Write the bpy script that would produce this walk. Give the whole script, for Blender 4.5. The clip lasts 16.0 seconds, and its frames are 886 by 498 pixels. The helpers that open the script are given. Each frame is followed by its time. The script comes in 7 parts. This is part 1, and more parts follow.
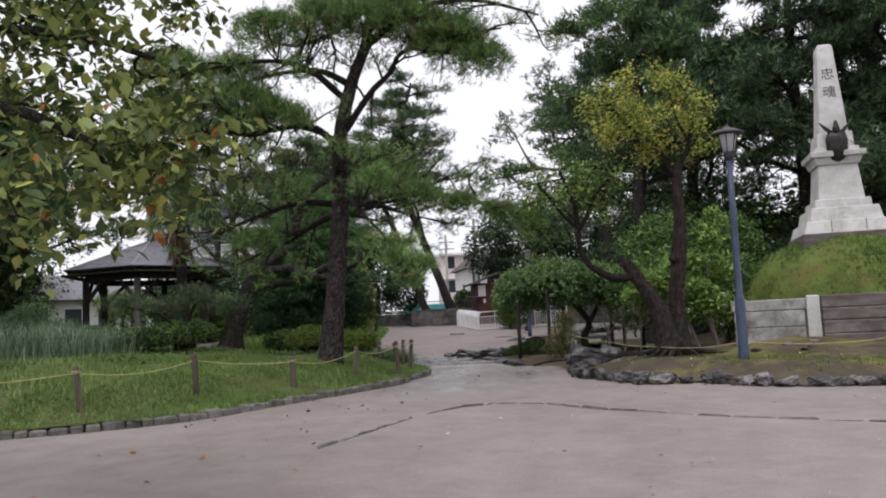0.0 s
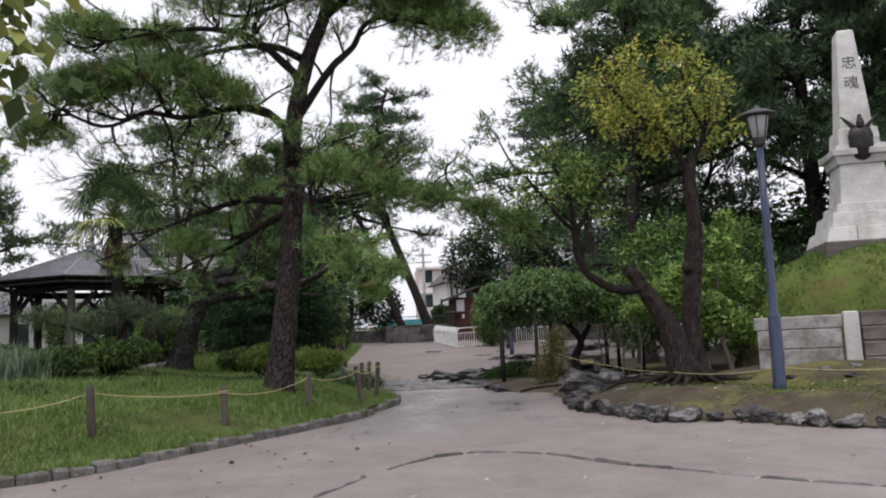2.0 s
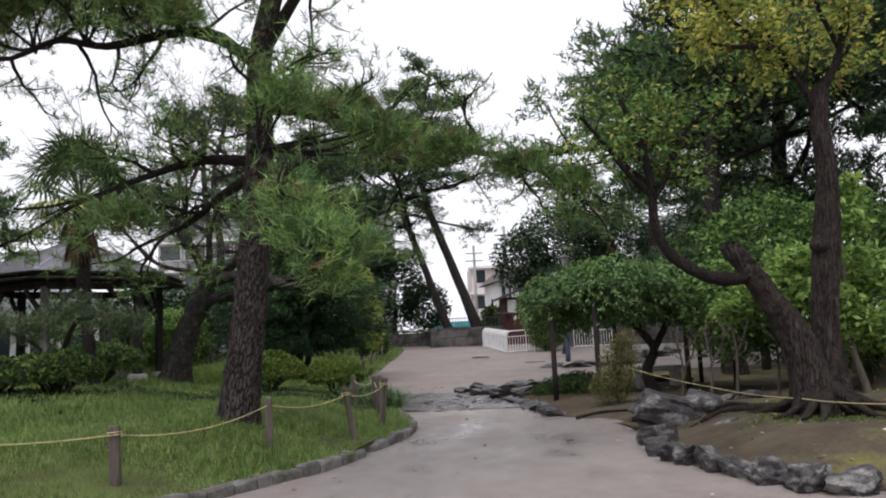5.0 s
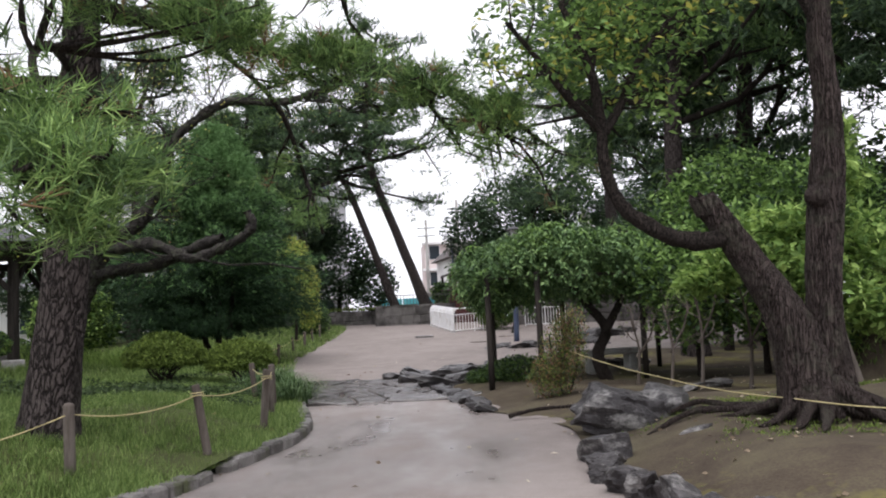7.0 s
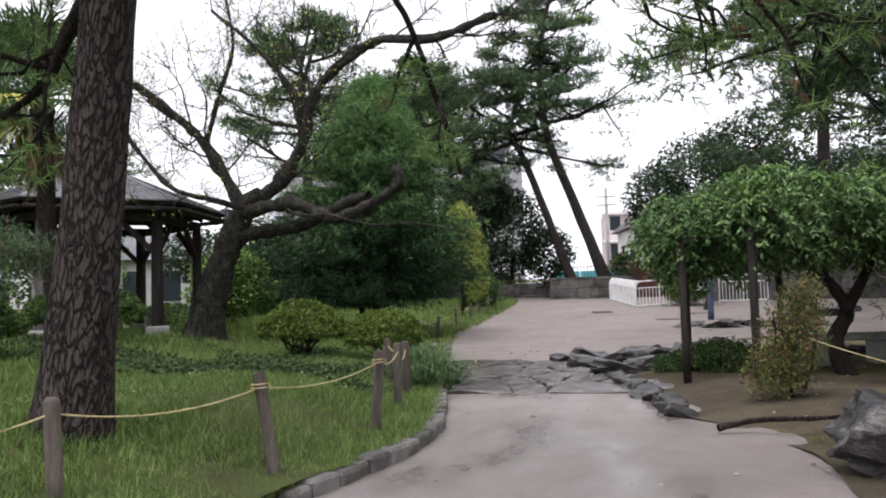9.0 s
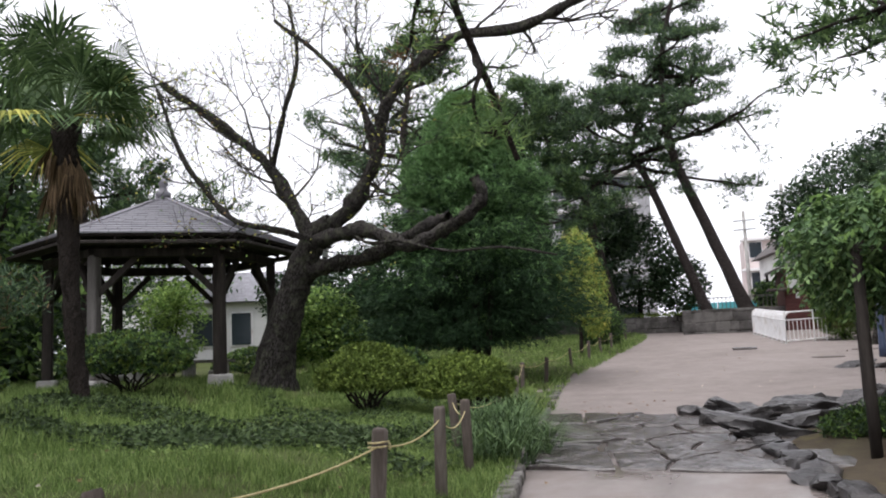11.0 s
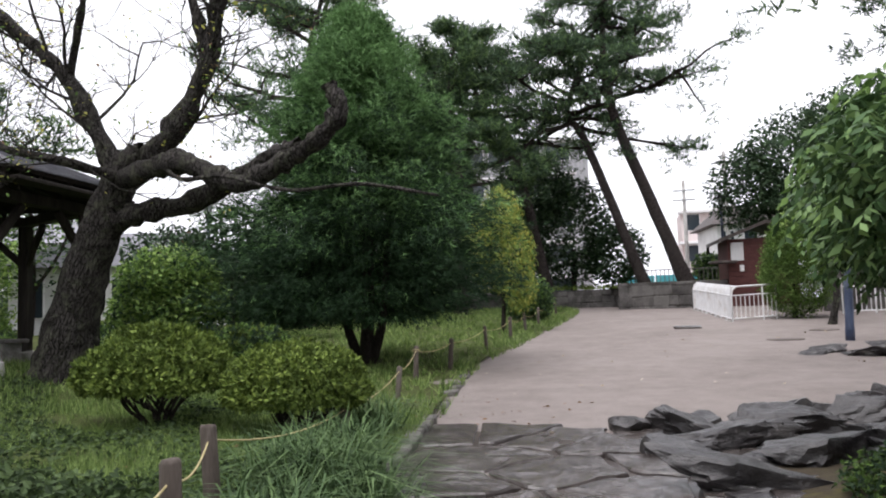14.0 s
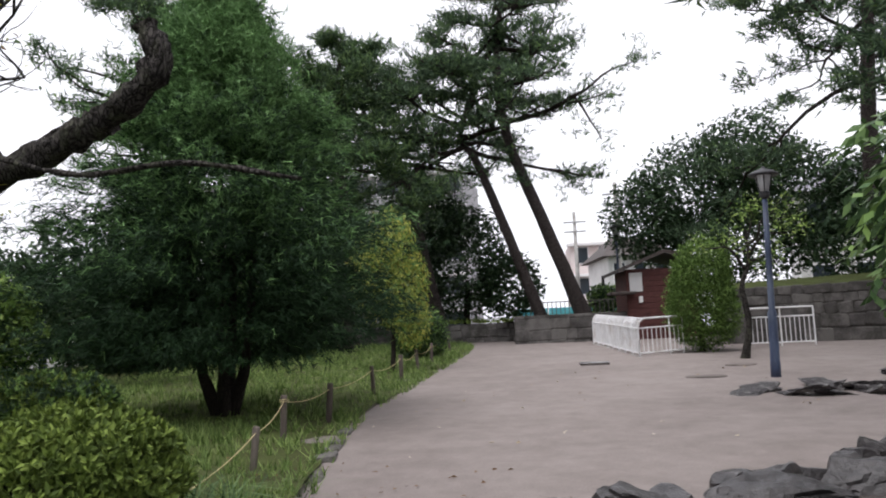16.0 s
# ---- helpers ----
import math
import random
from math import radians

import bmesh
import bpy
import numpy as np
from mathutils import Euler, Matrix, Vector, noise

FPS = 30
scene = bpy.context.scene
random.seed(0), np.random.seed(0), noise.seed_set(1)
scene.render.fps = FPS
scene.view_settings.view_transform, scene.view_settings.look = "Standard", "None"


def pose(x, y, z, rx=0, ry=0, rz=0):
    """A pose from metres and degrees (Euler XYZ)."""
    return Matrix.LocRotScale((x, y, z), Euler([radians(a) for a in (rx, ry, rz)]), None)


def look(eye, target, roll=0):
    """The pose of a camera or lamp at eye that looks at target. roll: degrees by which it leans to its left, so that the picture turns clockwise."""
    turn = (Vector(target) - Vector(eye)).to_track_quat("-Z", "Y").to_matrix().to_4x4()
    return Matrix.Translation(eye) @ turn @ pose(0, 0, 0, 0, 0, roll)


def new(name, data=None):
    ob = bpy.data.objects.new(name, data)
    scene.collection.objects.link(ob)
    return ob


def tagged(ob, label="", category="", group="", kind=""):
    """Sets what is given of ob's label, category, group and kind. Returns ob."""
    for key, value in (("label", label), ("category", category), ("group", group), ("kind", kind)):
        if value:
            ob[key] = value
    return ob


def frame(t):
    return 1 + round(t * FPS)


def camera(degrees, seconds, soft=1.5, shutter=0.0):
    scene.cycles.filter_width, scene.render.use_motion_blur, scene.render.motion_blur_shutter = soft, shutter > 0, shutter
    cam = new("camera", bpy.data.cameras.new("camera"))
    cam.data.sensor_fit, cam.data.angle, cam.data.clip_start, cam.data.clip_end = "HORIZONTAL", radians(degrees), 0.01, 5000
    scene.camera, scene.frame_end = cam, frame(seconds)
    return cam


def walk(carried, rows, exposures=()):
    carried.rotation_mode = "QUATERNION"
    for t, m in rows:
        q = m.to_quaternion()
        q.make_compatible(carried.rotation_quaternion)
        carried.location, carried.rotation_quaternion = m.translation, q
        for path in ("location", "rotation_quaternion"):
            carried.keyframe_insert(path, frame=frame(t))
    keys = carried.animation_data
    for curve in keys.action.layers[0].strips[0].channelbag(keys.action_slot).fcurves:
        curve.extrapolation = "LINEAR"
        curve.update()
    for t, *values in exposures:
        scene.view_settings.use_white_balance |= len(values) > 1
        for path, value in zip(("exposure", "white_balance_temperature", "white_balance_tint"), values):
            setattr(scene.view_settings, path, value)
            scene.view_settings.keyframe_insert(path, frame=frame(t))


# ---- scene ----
cam = camera(58.3, 16.0, soft=1.95)
METRES, EYE, TILT, LEAN, TURN = 22.2, 1.4, 0.0, 0.0, 0.0
ROWS = [
    (0.0, 0.0, 0.0, 0.0, 0.25, 5.5, 2.63),
    (0.5, 0.0003, 0.0329, 0.001, -0.09, 5.91, 2.02),
    (1.0, 0.0007, 0.065, 0.0021, -1.01, 6.09, 2.32),
    (1.5, 0.0023, 0.0964, 0.0035, -0.84, 5.83, 2.31),
    (2.0, 0.0053, 0.1247, 0.0044, -1.32, 6.5, 2.55),
    (2.5, 0.0127, 0.1565, 0.0056, -0.97, 7.58, 2.79),
    (3.0, 0.02, 0.1875, 0.0062, 0.37, 8.48, 2.44),
    (3.5, 0.0281, 0.22, 0.0066, 0.53, 8.78, 2.7),
    (4.0, 0.0297, 0.2529, 0.0069, 2.44, 8.2, 2.13),
    (6.5, 0.0482, 0.4025, 0.0104, 2.78, 5.42, 2.83),
    (7.0, 0.0595, 0.4321, 0.0096, -0.09, 5.05, 2.74),
    (7.5, 0.0632, 0.462, 0.0102, -0.05, 6.06, 2.63),
    (8.0, 0.0678, 0.4967, 0.0072, 3.44, 5.9, 2.02),
    (8.5, 0.0633, 0.5299, 0.0073, 10.92, 4.3, 1.81),
    (9.0, 0.0607, 0.5603, 0.0069, 12.75, 3.64, 1.64),
    (9.5, 0.0577, 0.5919, 0.0089, 18.35, 4.29, 1.49),
    (10.0, 0.0586, 0.6236, 0.0082, 18.78, 5.51, 2.18),
    (12.5, 0.0589, 0.7806, 0.0105, 28.36, 7.11, 2.22),
    (13.0, 0.0535, 0.8119, 0.0109, 27.76, 5.1, 1.72),
    (13.5, 0.0473, 0.8406, 0.0109, 21.74, 4.52, 2.1),
    (14.0, 0.0403, 0.8712, 0.0122, 17.8, 4.32, 1.92),
    (14.5, 0.0334, 0.9001, 0.0136, 14.54, 5.94, 2.27),
    (15.0, 0.0258, 0.9304, 0.0138, 13.06, 5.98, 2.02),
    (15.5, 0.0161, 0.9595, 0.0144, 13.87, 6.25, 1.8),
    (16.0, 0.011, 0.9861, 0.014, 9.78, 6.49, 2.48),
]
walk(cam, [(t, pose(0, 0, EYE, TILT, LEAN, TURN) @ pose(METRES * x, METRES * y, METRES * z, 90 + pitch, roll, yaw)) for t, x, y, z, yaw, pitch, roll in ROWS],
     [(0.0, 0.16), (3.5, 0.14), (6.5, 0.56), (9.0, 0.7), (12.5, 0.7), (14.5, 0.78), (16.0, 0.5)])

# ---- world, light, exposure ----
world = bpy.data.worlds.new("overcast_sky")
scene.world = world
world.use_nodes = True
wn, wl = world.node_tree.nodes, world.node_tree.links
sky = wn.new("ShaderNodeTexSky")
sky.sky_type, sky.sun_disc = "NISHITA", False
sky.sun_elevation, sky.sun_rotation = radians(70), radians(202)
sky.air_density, sky.dust_density = 2.0, 6.0
hsv = wn.new("ShaderNodeHueSaturation")
hsv.inputs["Saturation"].default_value = 0.12
wl.new(sky.outputs[0], hsv.inputs["Color"])
wmix = wn.new("ShaderNodeMix")
wmix.data_type = "RGBA"
wmix.inputs[0].default_value = 0.75
wmix.inputs[7].default_value = (11.2, 11.2, 12.3, 1)
wl.new(hsv.outputs[0], wmix.inputs[6])
wl.new(wmix.outputs[2], wn["Background"].inputs["Color"])
wn["Background"].inputs["Strength"].default_value = 0.1
sun = new("sun", bpy.data.lights.new("sun", "SUN"))
sun.data.energy, sun.data.angle, sun.data.color = 1.5, radians(55), (1.0, 0.96, 0.97)
sun.matrix_world = look((0, 0, 50), (6, 15, 0))


# ---- materials ----
def mat(name, rough=0.8, metal=0.0, spec=0.3):
    m = bpy.data.materials.new(name)
    m.use_nodes = True
    b = m.node_tree.nodes["Principled BSDF"]
    b.inputs["Roughness"].default_value, b.inputs["Metallic"].default_value = rough, metal
    b.inputs["Specular IOR Level"].default_value = spec
    return m, m.node_tree.nodes, m.node_tree.links, b


def ramp(n, l, fac, stops):
    r = n.new("ShaderNodeValToRGB")
    el = r.color_ramp.elements
    while len(el) < len(stops):
        el.new(0.5)
    for e, (p, c) in zip(el, stops):
        e.position, e.color = p, (*c, 1)
    l.new(fac, r.inputs[0])
    return r.outputs[0]


def coords(n, l, scale=(1, 1, 1), obj=False):
    mp = n.new("ShaderNodeMapping")
    mp.inputs["Scale"].default_value = scale
    if obj:
        tc = n.new("ShaderNodeTexCoord")
        l.new(tc.outputs["Object"], mp.inputs[0])
    else:
        ge = n.new("ShaderNodeNewGeometry")
        l.new(ge.outputs["Position"], mp.inputs[0])
    return mp.outputs[0]


def noise_tex(n, l, vec, scale, detail=4, rough=0.6):
    t = n.new("ShaderNodeTexNoise")
    t.inputs["Scale"].default_value, t.inputs["Detail"].default_value, t.inputs["Roughness"].default_value = scale, detail, rough
    l.new(vec, t.inputs["Vector"])
    return t.outputs["Fac"]


def mixc(n, l, fac, a, b, mode="MIX"):
    x = n.new("ShaderNodeMix")
    x.data_type, x.blend_type = "RGBA", mode
    for i, v in ((0, fac), (6, a), (7, b)):
        if isinstance(v, (float, int)):
            x.inputs[i].default_value = v
        elif isinstance(v, tuple):
            x.inputs[i].default_value = (*v, 1)
        else:
            l.new(v, x.inputs[i])
    return x.outputs[2]


def calc(n, l, op, a, b=0.0):
    x = n.new("ShaderNodeMath")
    x.operation, x.use_clamp = op, op in ("ADD", "MULTIPLY", "SUBTRACT")
    for i, v in ((0, a), (1, b)):
        if isinstance(v, (float, int)):
            x.inputs[i].default_value = v
        else:
            l.new(v, x.inputs[i])
    return x.outputs[0]


def bump(n, l, b, height, strength=0.5, dist=0.02):
    x = n.new("ShaderNodeBump")
    x.inputs["Strength"].default_value, x.inputs["Distance"].default_value = strength, dist
    l.new(height, x.inputs["Height"])
    l.new(x.outputs[0], b.inputs["Normal"])


def surface(name, stops, scale=6, rough=0.8, spec=0.3, bump_s=0.4, bump_d=0.01, fine=40, stretch=(1, 1, 1), metal=0.0, island=0.0, obj=False, stain=None):
    """A plain rough surface: two scales of colour noise, relief, and stains."""
    m, n, l, b = mat(name, rough, metal, spec)
    v = coords(n, l, stretch, obj)
    a = noise_tex(n, l, v, scale, 5, 0.65)
    f = noise_tex(n, l, v, fine, 3, 0.6)
    mixf = calc(n, l, "ADD", calc(n, l, "MULTIPLY", a, 0.7), calc(n, l, "MULTIPLY", f, 0.3))
    if island:
        oi = n.new("ShaderNodeObjectInfo")
        mixf = calc(n, l, "ADD", mixf, calc(n, l, "MULTIPLY", calc(n, l, "SUBTRACT", oi.outputs["Random"], 0.3), island))
    lo, hi = 0.33, 0.67
    col = ramp(n, l, mixf, [(lo + (hi - lo) * i / max(1, len(stops) - 1), c) for i, c in enumerate(stops)])
    if stain:
        s = noise_tex(n, l, v, scale * 0.35, 6, 0.75)
        col = mixc(n, l, ramp(n, l, s, [(0.52, (0, 0, 0)), (0.66, (1, 1, 1))]), col, stain)
    l.new(col, b.inputs["Base Color"])
    bump(n, l, b, mixf, bump_s, bump_d)
    return m


def leaf_mat(name, stops, trans=0.25, rough=0.55, gain=(0.42, 1.3)):
    """Leaves that differ one from another, a little light passing through."""
    m, n, l, b = mat(name, rough, 0, 0.09)
    stops = [tuple((0.88 * v + 0.12 * (0.3 * k[0] + 0.6 * k[1] + 0.1 * k[2])) * g for v in k) for k, g in zip(stops, np.linspace(gain[0], gain[1], len(stops)))]
    ge = n.new("ShaderNodeNewGeometry")
    p = noise_tex(n, l, ge.outputs["Position"], 1.3, 2)
    fac = calc(n, l, "ADD", calc(n, l, "MULTIPLY", ge.outputs["Random Per Island"], 0.65), calc(n, l, "MULTIPLY", p, 0.45))
    col = ramp(n, l, fac, [(0.1 + 0.85 * i / max(1, len(stops) - 1), c) for i, c in enumerate(stops)])
    l.new(col, b.inputs["Base Color"])
    tr = n.new("ShaderNodeBsdfTranslucent")
    l.new(col, tr.inputs["Color"])
    mx = n.new("ShaderNodeMixShader")
    mx.inputs[0].default_value = trans
    l.new(b.outputs[0], mx.inputs[1]), l.new(tr.outputs[0], mx.inputs[2])
    l.new(mx.outputs[0], n["Material Output"].inputs["Surface"])
    return m


def bark_mat(name, dark, mid, light, scale=9.0, moss=None, grain=0.32):
    """Furrowed bark in plates that run up the stem."""
    m, n, l, b = mat(name, 0.9, 0, 0.12)
    v = coords(n, l, (1, 1, grain))
    vo = n.new("ShaderNodeTexVoronoi")
    vo.feature = "DISTANCE_TO_EDGE"
    vo.inputs["Scale"].default_value = scale * 1.8
    wob = noise_tex(n, l, v, scale, 4)
    off = n.new("ShaderNodeVectorMath")
    off.operation = "MULTIPLY_ADD"
    cb = n.new("ShaderNodeCombineXYZ")
    l.new(wob, cb.inputs[0]), l.new(wob, cb.inputs[1]), l.new(wob, cb.inputs[2])
    l.new(cb.outputs[0], off.inputs[0])
    off.inputs[1].default_value = (0.16, 0.16, 0.16)
    l.new(v, off.inputs[2])
    l.new(off.outputs[0], vo.inputs["Vector"])
    plate = ramp(n, l, vo.outputs["Distance"], [(0.0, (0, 0, 0)), (0.16, (1, 1, 1))])
    fine = noise_tex(n, l, v, scale * 5, 5, 0.7)
    col = ramp(n, l, fine, [(0.3, mid), (0.72, light)])
    col = mixc(n, l, plate, dark, col)
    if moss:
        s = noise_tex(n, l, coords(n, l), 4.5, 6, 0.75)
        col = mixc(n, l, ramp(n, l, s, [(0.5, (0, 0, 0)), (0.7, (0.8, 0.8, 0.8))]), col, moss)
    l.new(col, b.inputs["Base Color"])
    h = calc(n, l, "ADD", calc(n, l, "MULTIPLY", plate, 0.7), calc(n, l, "MULTIPLY", fine, 0.3))
    bump(n, l, b, h, 1.0, 0.045)
    return m


def dirt_mat():
    """Trodden sandy earth, damp along the middle of the walk where water stands in thin films."""
    m, n, l, b = mat("sandy_earth", 0.9, 0, 0.3)
    v = coords(n, l)
    big, mid, fine = noise_tex(n, l, v, 0.35, 5), noise_tex(n, l, v, 2.2, 6, 0.7), noise_tex(n, l, v, 70, 3)
    col = ramp(n, l, calc(n, l, "ADD", calc(n, l, "MULTIPLY", big, 0.5), calc(n, l, "MULTIPLY", mid, 0.5)),
               [(0.32, (0.142, 0.118, 0.109)), (0.5, (0.228, 0.196, 0.184)), (0.68, (0.31, 0.274, 0.258))])
    col = mixc(n, l, 0.35, col, ramp(n, l, fine, [(0.3, (0.1, 0.082, 0.075)), (0.75, (0.31, 0.272, 0.25))]))
    peb = n.new("ShaderNodeTexVoronoi")
    peb.inputs["Scale"].default_value = 14
    l.new(v, peb.inputs["Vector"])
    spot = ramp(n, l, peb.outputs["Distance"], [(0.06, (1, 1, 1)), (0.1, (0, 0, 0))])
    col = mixc(n, l, calc(n, l, "MULTIPLY", spot, 0.5), col, (0.1, 0.085, 0.07))
    # damp patches along the walk
    sep = n.new("ShaderNodeSeparateXYZ")
    l.new(v, sep.inputs[0])
    dx = calc(n, l, "ABSOLUTE", calc(n, l, "DIVIDE", _sub(n, l, sep.outputs[0], 0.55), 1.8))
    dy = calc(n, l, "ABSOLUTE", calc(n, l, "DIVIDE", _sub(n, l, sep.outputs[1], 20.6), 8.0))
    inside = calc(n, l, "SUBTRACT", 1.0, calc(n, l, "MAXIMUM", calc(n, l, "POWER", dx, 3.0), calc(n, l, "POWER", dy, 4.0)))
    wet = noise_tex(n, l, coords(n, l, (1.5, 0.75, 1)), 0.9, 3, 0.5)
    wet = calc(n, l, "MULTIPLY", ramp(n, l, wet, [(0.3, (0, 0, 0)), (0.68, (1, 1, 1))]), ramp(n, l, inside, [(0.02, (0, 0, 0)), (0.7, (1, 1, 1))]))
    col = mixc(n, l, calc(n, l, "MULTIPLY", wet, 0.3), col, (0.12, 0.1, 0.094))
    l.new(col, b.inputs["Base Color"])
    l.new(calc(n, l, "SUBTRACT", 0.9, calc(n, l, "MULTIPLY", wet, 0.74)), b.inputs["Roughness"])
    l.new(calc(n, l, "ADD", 0.3, calc(n, l, "MULTIPLY", wet, 0.7)), b.inputs["Specular IOR Level"])
    h = calc(n, l, "ADD", calc(n, l, "MULTIPLY", mid, 0.6), calc(n, l, "MULTIPLY", fine, 0.3))
    bump(n, l, b, calc(n, l, "MULTIPLY", h, calc(n, l, "SUBTRACT", 1.0, calc(n, l, "MULTIPLY", wet, 0.96))), 0.4, 0.02)
    return m


def _sub(n, l, a, k):
    x = n.new("ShaderNodeMath")
    x.operation = "SUBTRACT"
    l.new(a, x.inputs[0])
    x.inputs[1].default_value = k
    return x.outputs[0]


M_dirt = dirt_mat()
M_lawn = surface("lawn_soil", [(0.045, 0.042, 0.022), (0.07, 0.085, 0.03), (0.1, 0.125, 0.042)], 1.6, 0.95, 0.1, 0.6, 0.03, 60)
M_turf = surface("mown_turf", [(0.06, 0.075, 0.022), (0.1, 0.135, 0.035), (0.15, 0.185, 0.05)], 2.2, 0.95, 0.1, 0.9, 0.05, 55, stain=(0.13, 0.115, 0.045))
M_bed = surface("mossy_bare_soil", [(0.038, 0.028, 0.022), (0.07, 0.056, 0.04), (0.105, 0.094, 0.058)], 1.3, 0.95, 0.15, 0.6, 0.03, 45, stain=(0.16, 0.15, 0.045))
M_grass = leaf_mat("grass_blades", [(0.075, 0.135, 0.03), (0.155, 0.255, 0.055), (0.26, 0.345, 0.095)], 0.35)
M_reed = leaf_mat("reed_blades", [(0.07, 0.125, 0.06), (0.15, 0.23, 0.125), (0.32, 0.41, 0.28)], 0.35)
M_pine = leaf_mat("pine_needles", [(0.043, 0.087, 0.032), (0.087, 0.167, 0.055), (0.152, 0.239, 0.072)], 0.16)
M_pine_b = leaf_mat("bright_pine_needles", [(0.08, 0.155, 0.042), (0.155, 0.285, 0.07), (0.26, 0.39, 0.1)], 0.2)
M_pine_far = leaf_mat("dark_pine_needles", [(0.032, 0.067, 0.038), (0.061, 0.112, 0.058), (0.104, 0.160, 0.080)], 0.16)
# one conifer foliage in two tones: shaded lower crown, then lit top
M_cedar_shade = leaf_mat("shaded_cedar_foliage", [(0.02, 0.05, 0.024), (0.036, 0.084, 0.036), (0.06, 0.13, 0.05)], 0.05, 0.6, (0.3, 0.8))
M_cedar_lit = leaf_mat("lit_cedar_foliage", [(0.055, 0.125, 0.036), (0.105, 0.225, 0.066), (0.165, 0.31, 0.095)], 0.16, 0.6, (0.45, 1.25))
M_dark = leaf_mat("evergreen_leaves", [(0.029, 0.056, 0.029), (0.052, 0.102, 0.047), (0.094, 0.154, 0.068)], 0.16, 0.45, (0.55, 0.95))
M_green = leaf_mat("green_leaves", [(0.072, 0.145, 0.036), (0.131, 0.246, 0.051), (0.217, 0.348, 0.080)], 0.35)
M_lime = leaf_mat("lime_leaves", [(0.116, 0.217, 0.043), (0.217, 0.362, 0.065), (0.348, 0.478, 0.116)], 0.4)
M_yellow = leaf_mat("yellowing_leaves", [(0.22, 0.27, 0.045), (0.43, 0.45, 0.065), (0.56, 0.52, 0.09)], 0.4)
M_rust = leaf_mat("rust_leaves", [(0.131, 0.072, 0.043), (0.217, 0.123, 0.065), (0.290, 0.189, 0.087)], 0.3)
M_wist = leaf_mat("wisteria_leaves", [(0.04, 0.09, 0.032), (0.085, 0.17, 0.055), (0.17, 0.27, 0.085)], 0.16, 0.4, (0.35, 1.3))
M_shrub = leaf_mat("azalea_leaves", [(0.068, 0.11, 0.02), (0.118, 0.182, 0.026), (0.205, 0.28, 0.04)], 0.12, 0.55, (0.5, 1.15))
M_topi = leaf_mat("juniper_foliage", [(0.058, 0.116, 0.022), (0.102, 0.189, 0.032), (0.160, 0.261, 0.051)], 0.16)
M_persim = leaf_mat("persimmon_leaves", [(0.043, 0.080, 0.029), (0.087, 0.138, 0.036), (0.160, 0.217, 0.051), (0.290, 0.290, 0.065)], 0.16, 0.4)
M_orange = leaf_mat("orange_leaves", [(0.45, 0.12, 0.02), (0.55, 0.2, 0.04)], 0.35)
M_palm = leaf_mat("palm_fronds", [(0.043, 0.087, 0.036), (0.080, 0.145, 0.051), (0.131, 0.203, 0.072)], 0.16)
M_palm_dry = leaf_mat("dry_palm_fibre", [(0.072, 0.051, 0.032), (0.131, 0.087, 0.051), (0.217, 0.145, 0.072)], 0.2, 0.8)
M_cover = leaf_mat("dark_ground_cover", [(0.025, 0.045, 0.018), (0.05, 0.085, 0.03), (0.085, 0.13, 0.045)], 0.25, 0.5)
M_litter = leaf_mat("fallen_leaves", [(0.2, 0.13, 0.07), (0.35, 0.27, 0.18), (0.5, 0.45, 0.36)], 0.2)
M_bark = bark_mat("pine_bark", (0.016, 0.013, 0.012), (0.05, 0.04, 0.037), (0.115, 0.097, 0.092), 12)
M_bark_d = bark_mat("dark_bark", (0.012, 0.01, 0.009), (0.038, 0.03, 0.026), (0.075, 0.062, 0.055), 22)
M_bark_c = bark_mat("cherry_bark", (0.01, 0.009, 0.008), (0.03, 0.026, 0.024), (0.1, 0.092, 0.085), 13, (0.125, 0.13, 0.09))
M_bark_s = bark_mat("weathered_stump_bark", (0.01, 0.007, 0.006), (0.042, 0.03, 0.027), (0.125, 0.1, 0.092), 24, (0.1, 0.098, 0.075), 0.07)
M_rock = surface("wet_dark_rock", [(0.011, 0.01, 0.01), (0.032, 0.029, 0.03), (0.07, 0.064, 0.064)], 7, 0.32, 0.5, 0.8, 0.04, 26, (1, 1, 2.2), stain=(0.07, 0.064, 0.062))
M_rock_dry = surface("lichened_dark_rock", [(0.012, 0.01, 0.011), (0.035, 0.031, 0.032), (0.085, 0.078, 0.08)], 7, 0.55, 0.4, 0.9, 0.05, 30, (1, 1, 1.6), stain=(0.27, 0.26, 0.25))
M_slab = surface("wet_paving_rock", [(0.022, 0.018, 0.017), (0.06, 0.051, 0.048), (0.12, 0.107, 0.102)], 6, 0.27, 0.6, 0.7, 0.02, 34, stain=(0.085, 0.072, 0.066))
M_mud = surface("dark_wet_mud", [(0.035, 0.028, 0.025), (0.065, 0.053, 0.047), (0.1, 0.084, 0.076)], 2.5, 0.3, 0.5, 0.5, 0.02, 40)
M_kerb = surface("mossy_kerb_stone", [(0.05, 0.046, 0.043), (0.105, 0.098, 0.092), (0.2, 0.188, 0.178)], 5, 0.7, 0.3, 0.6, 0.012, 45, island=0.25, stain=(0.065, 0.075, 0.03))
M_wallstone = surface("lichened_wall_stone", [(0.035, 0.032, 0.031), (0.072, 0.067, 0.064), (0.135, 0.127, 0.12)], 2.2, 0.85, 0.25, 0.7, 0.02, 30, island=0.3, stain=(0.05, 0.047, 0.042))
M_mortar = surface("dark_mortar", [(0.035, 0.032, 0.03), (0.06, 0.055, 0.05), (0.09, 0.083, 0.075)], 5, 0.95, 0.1)
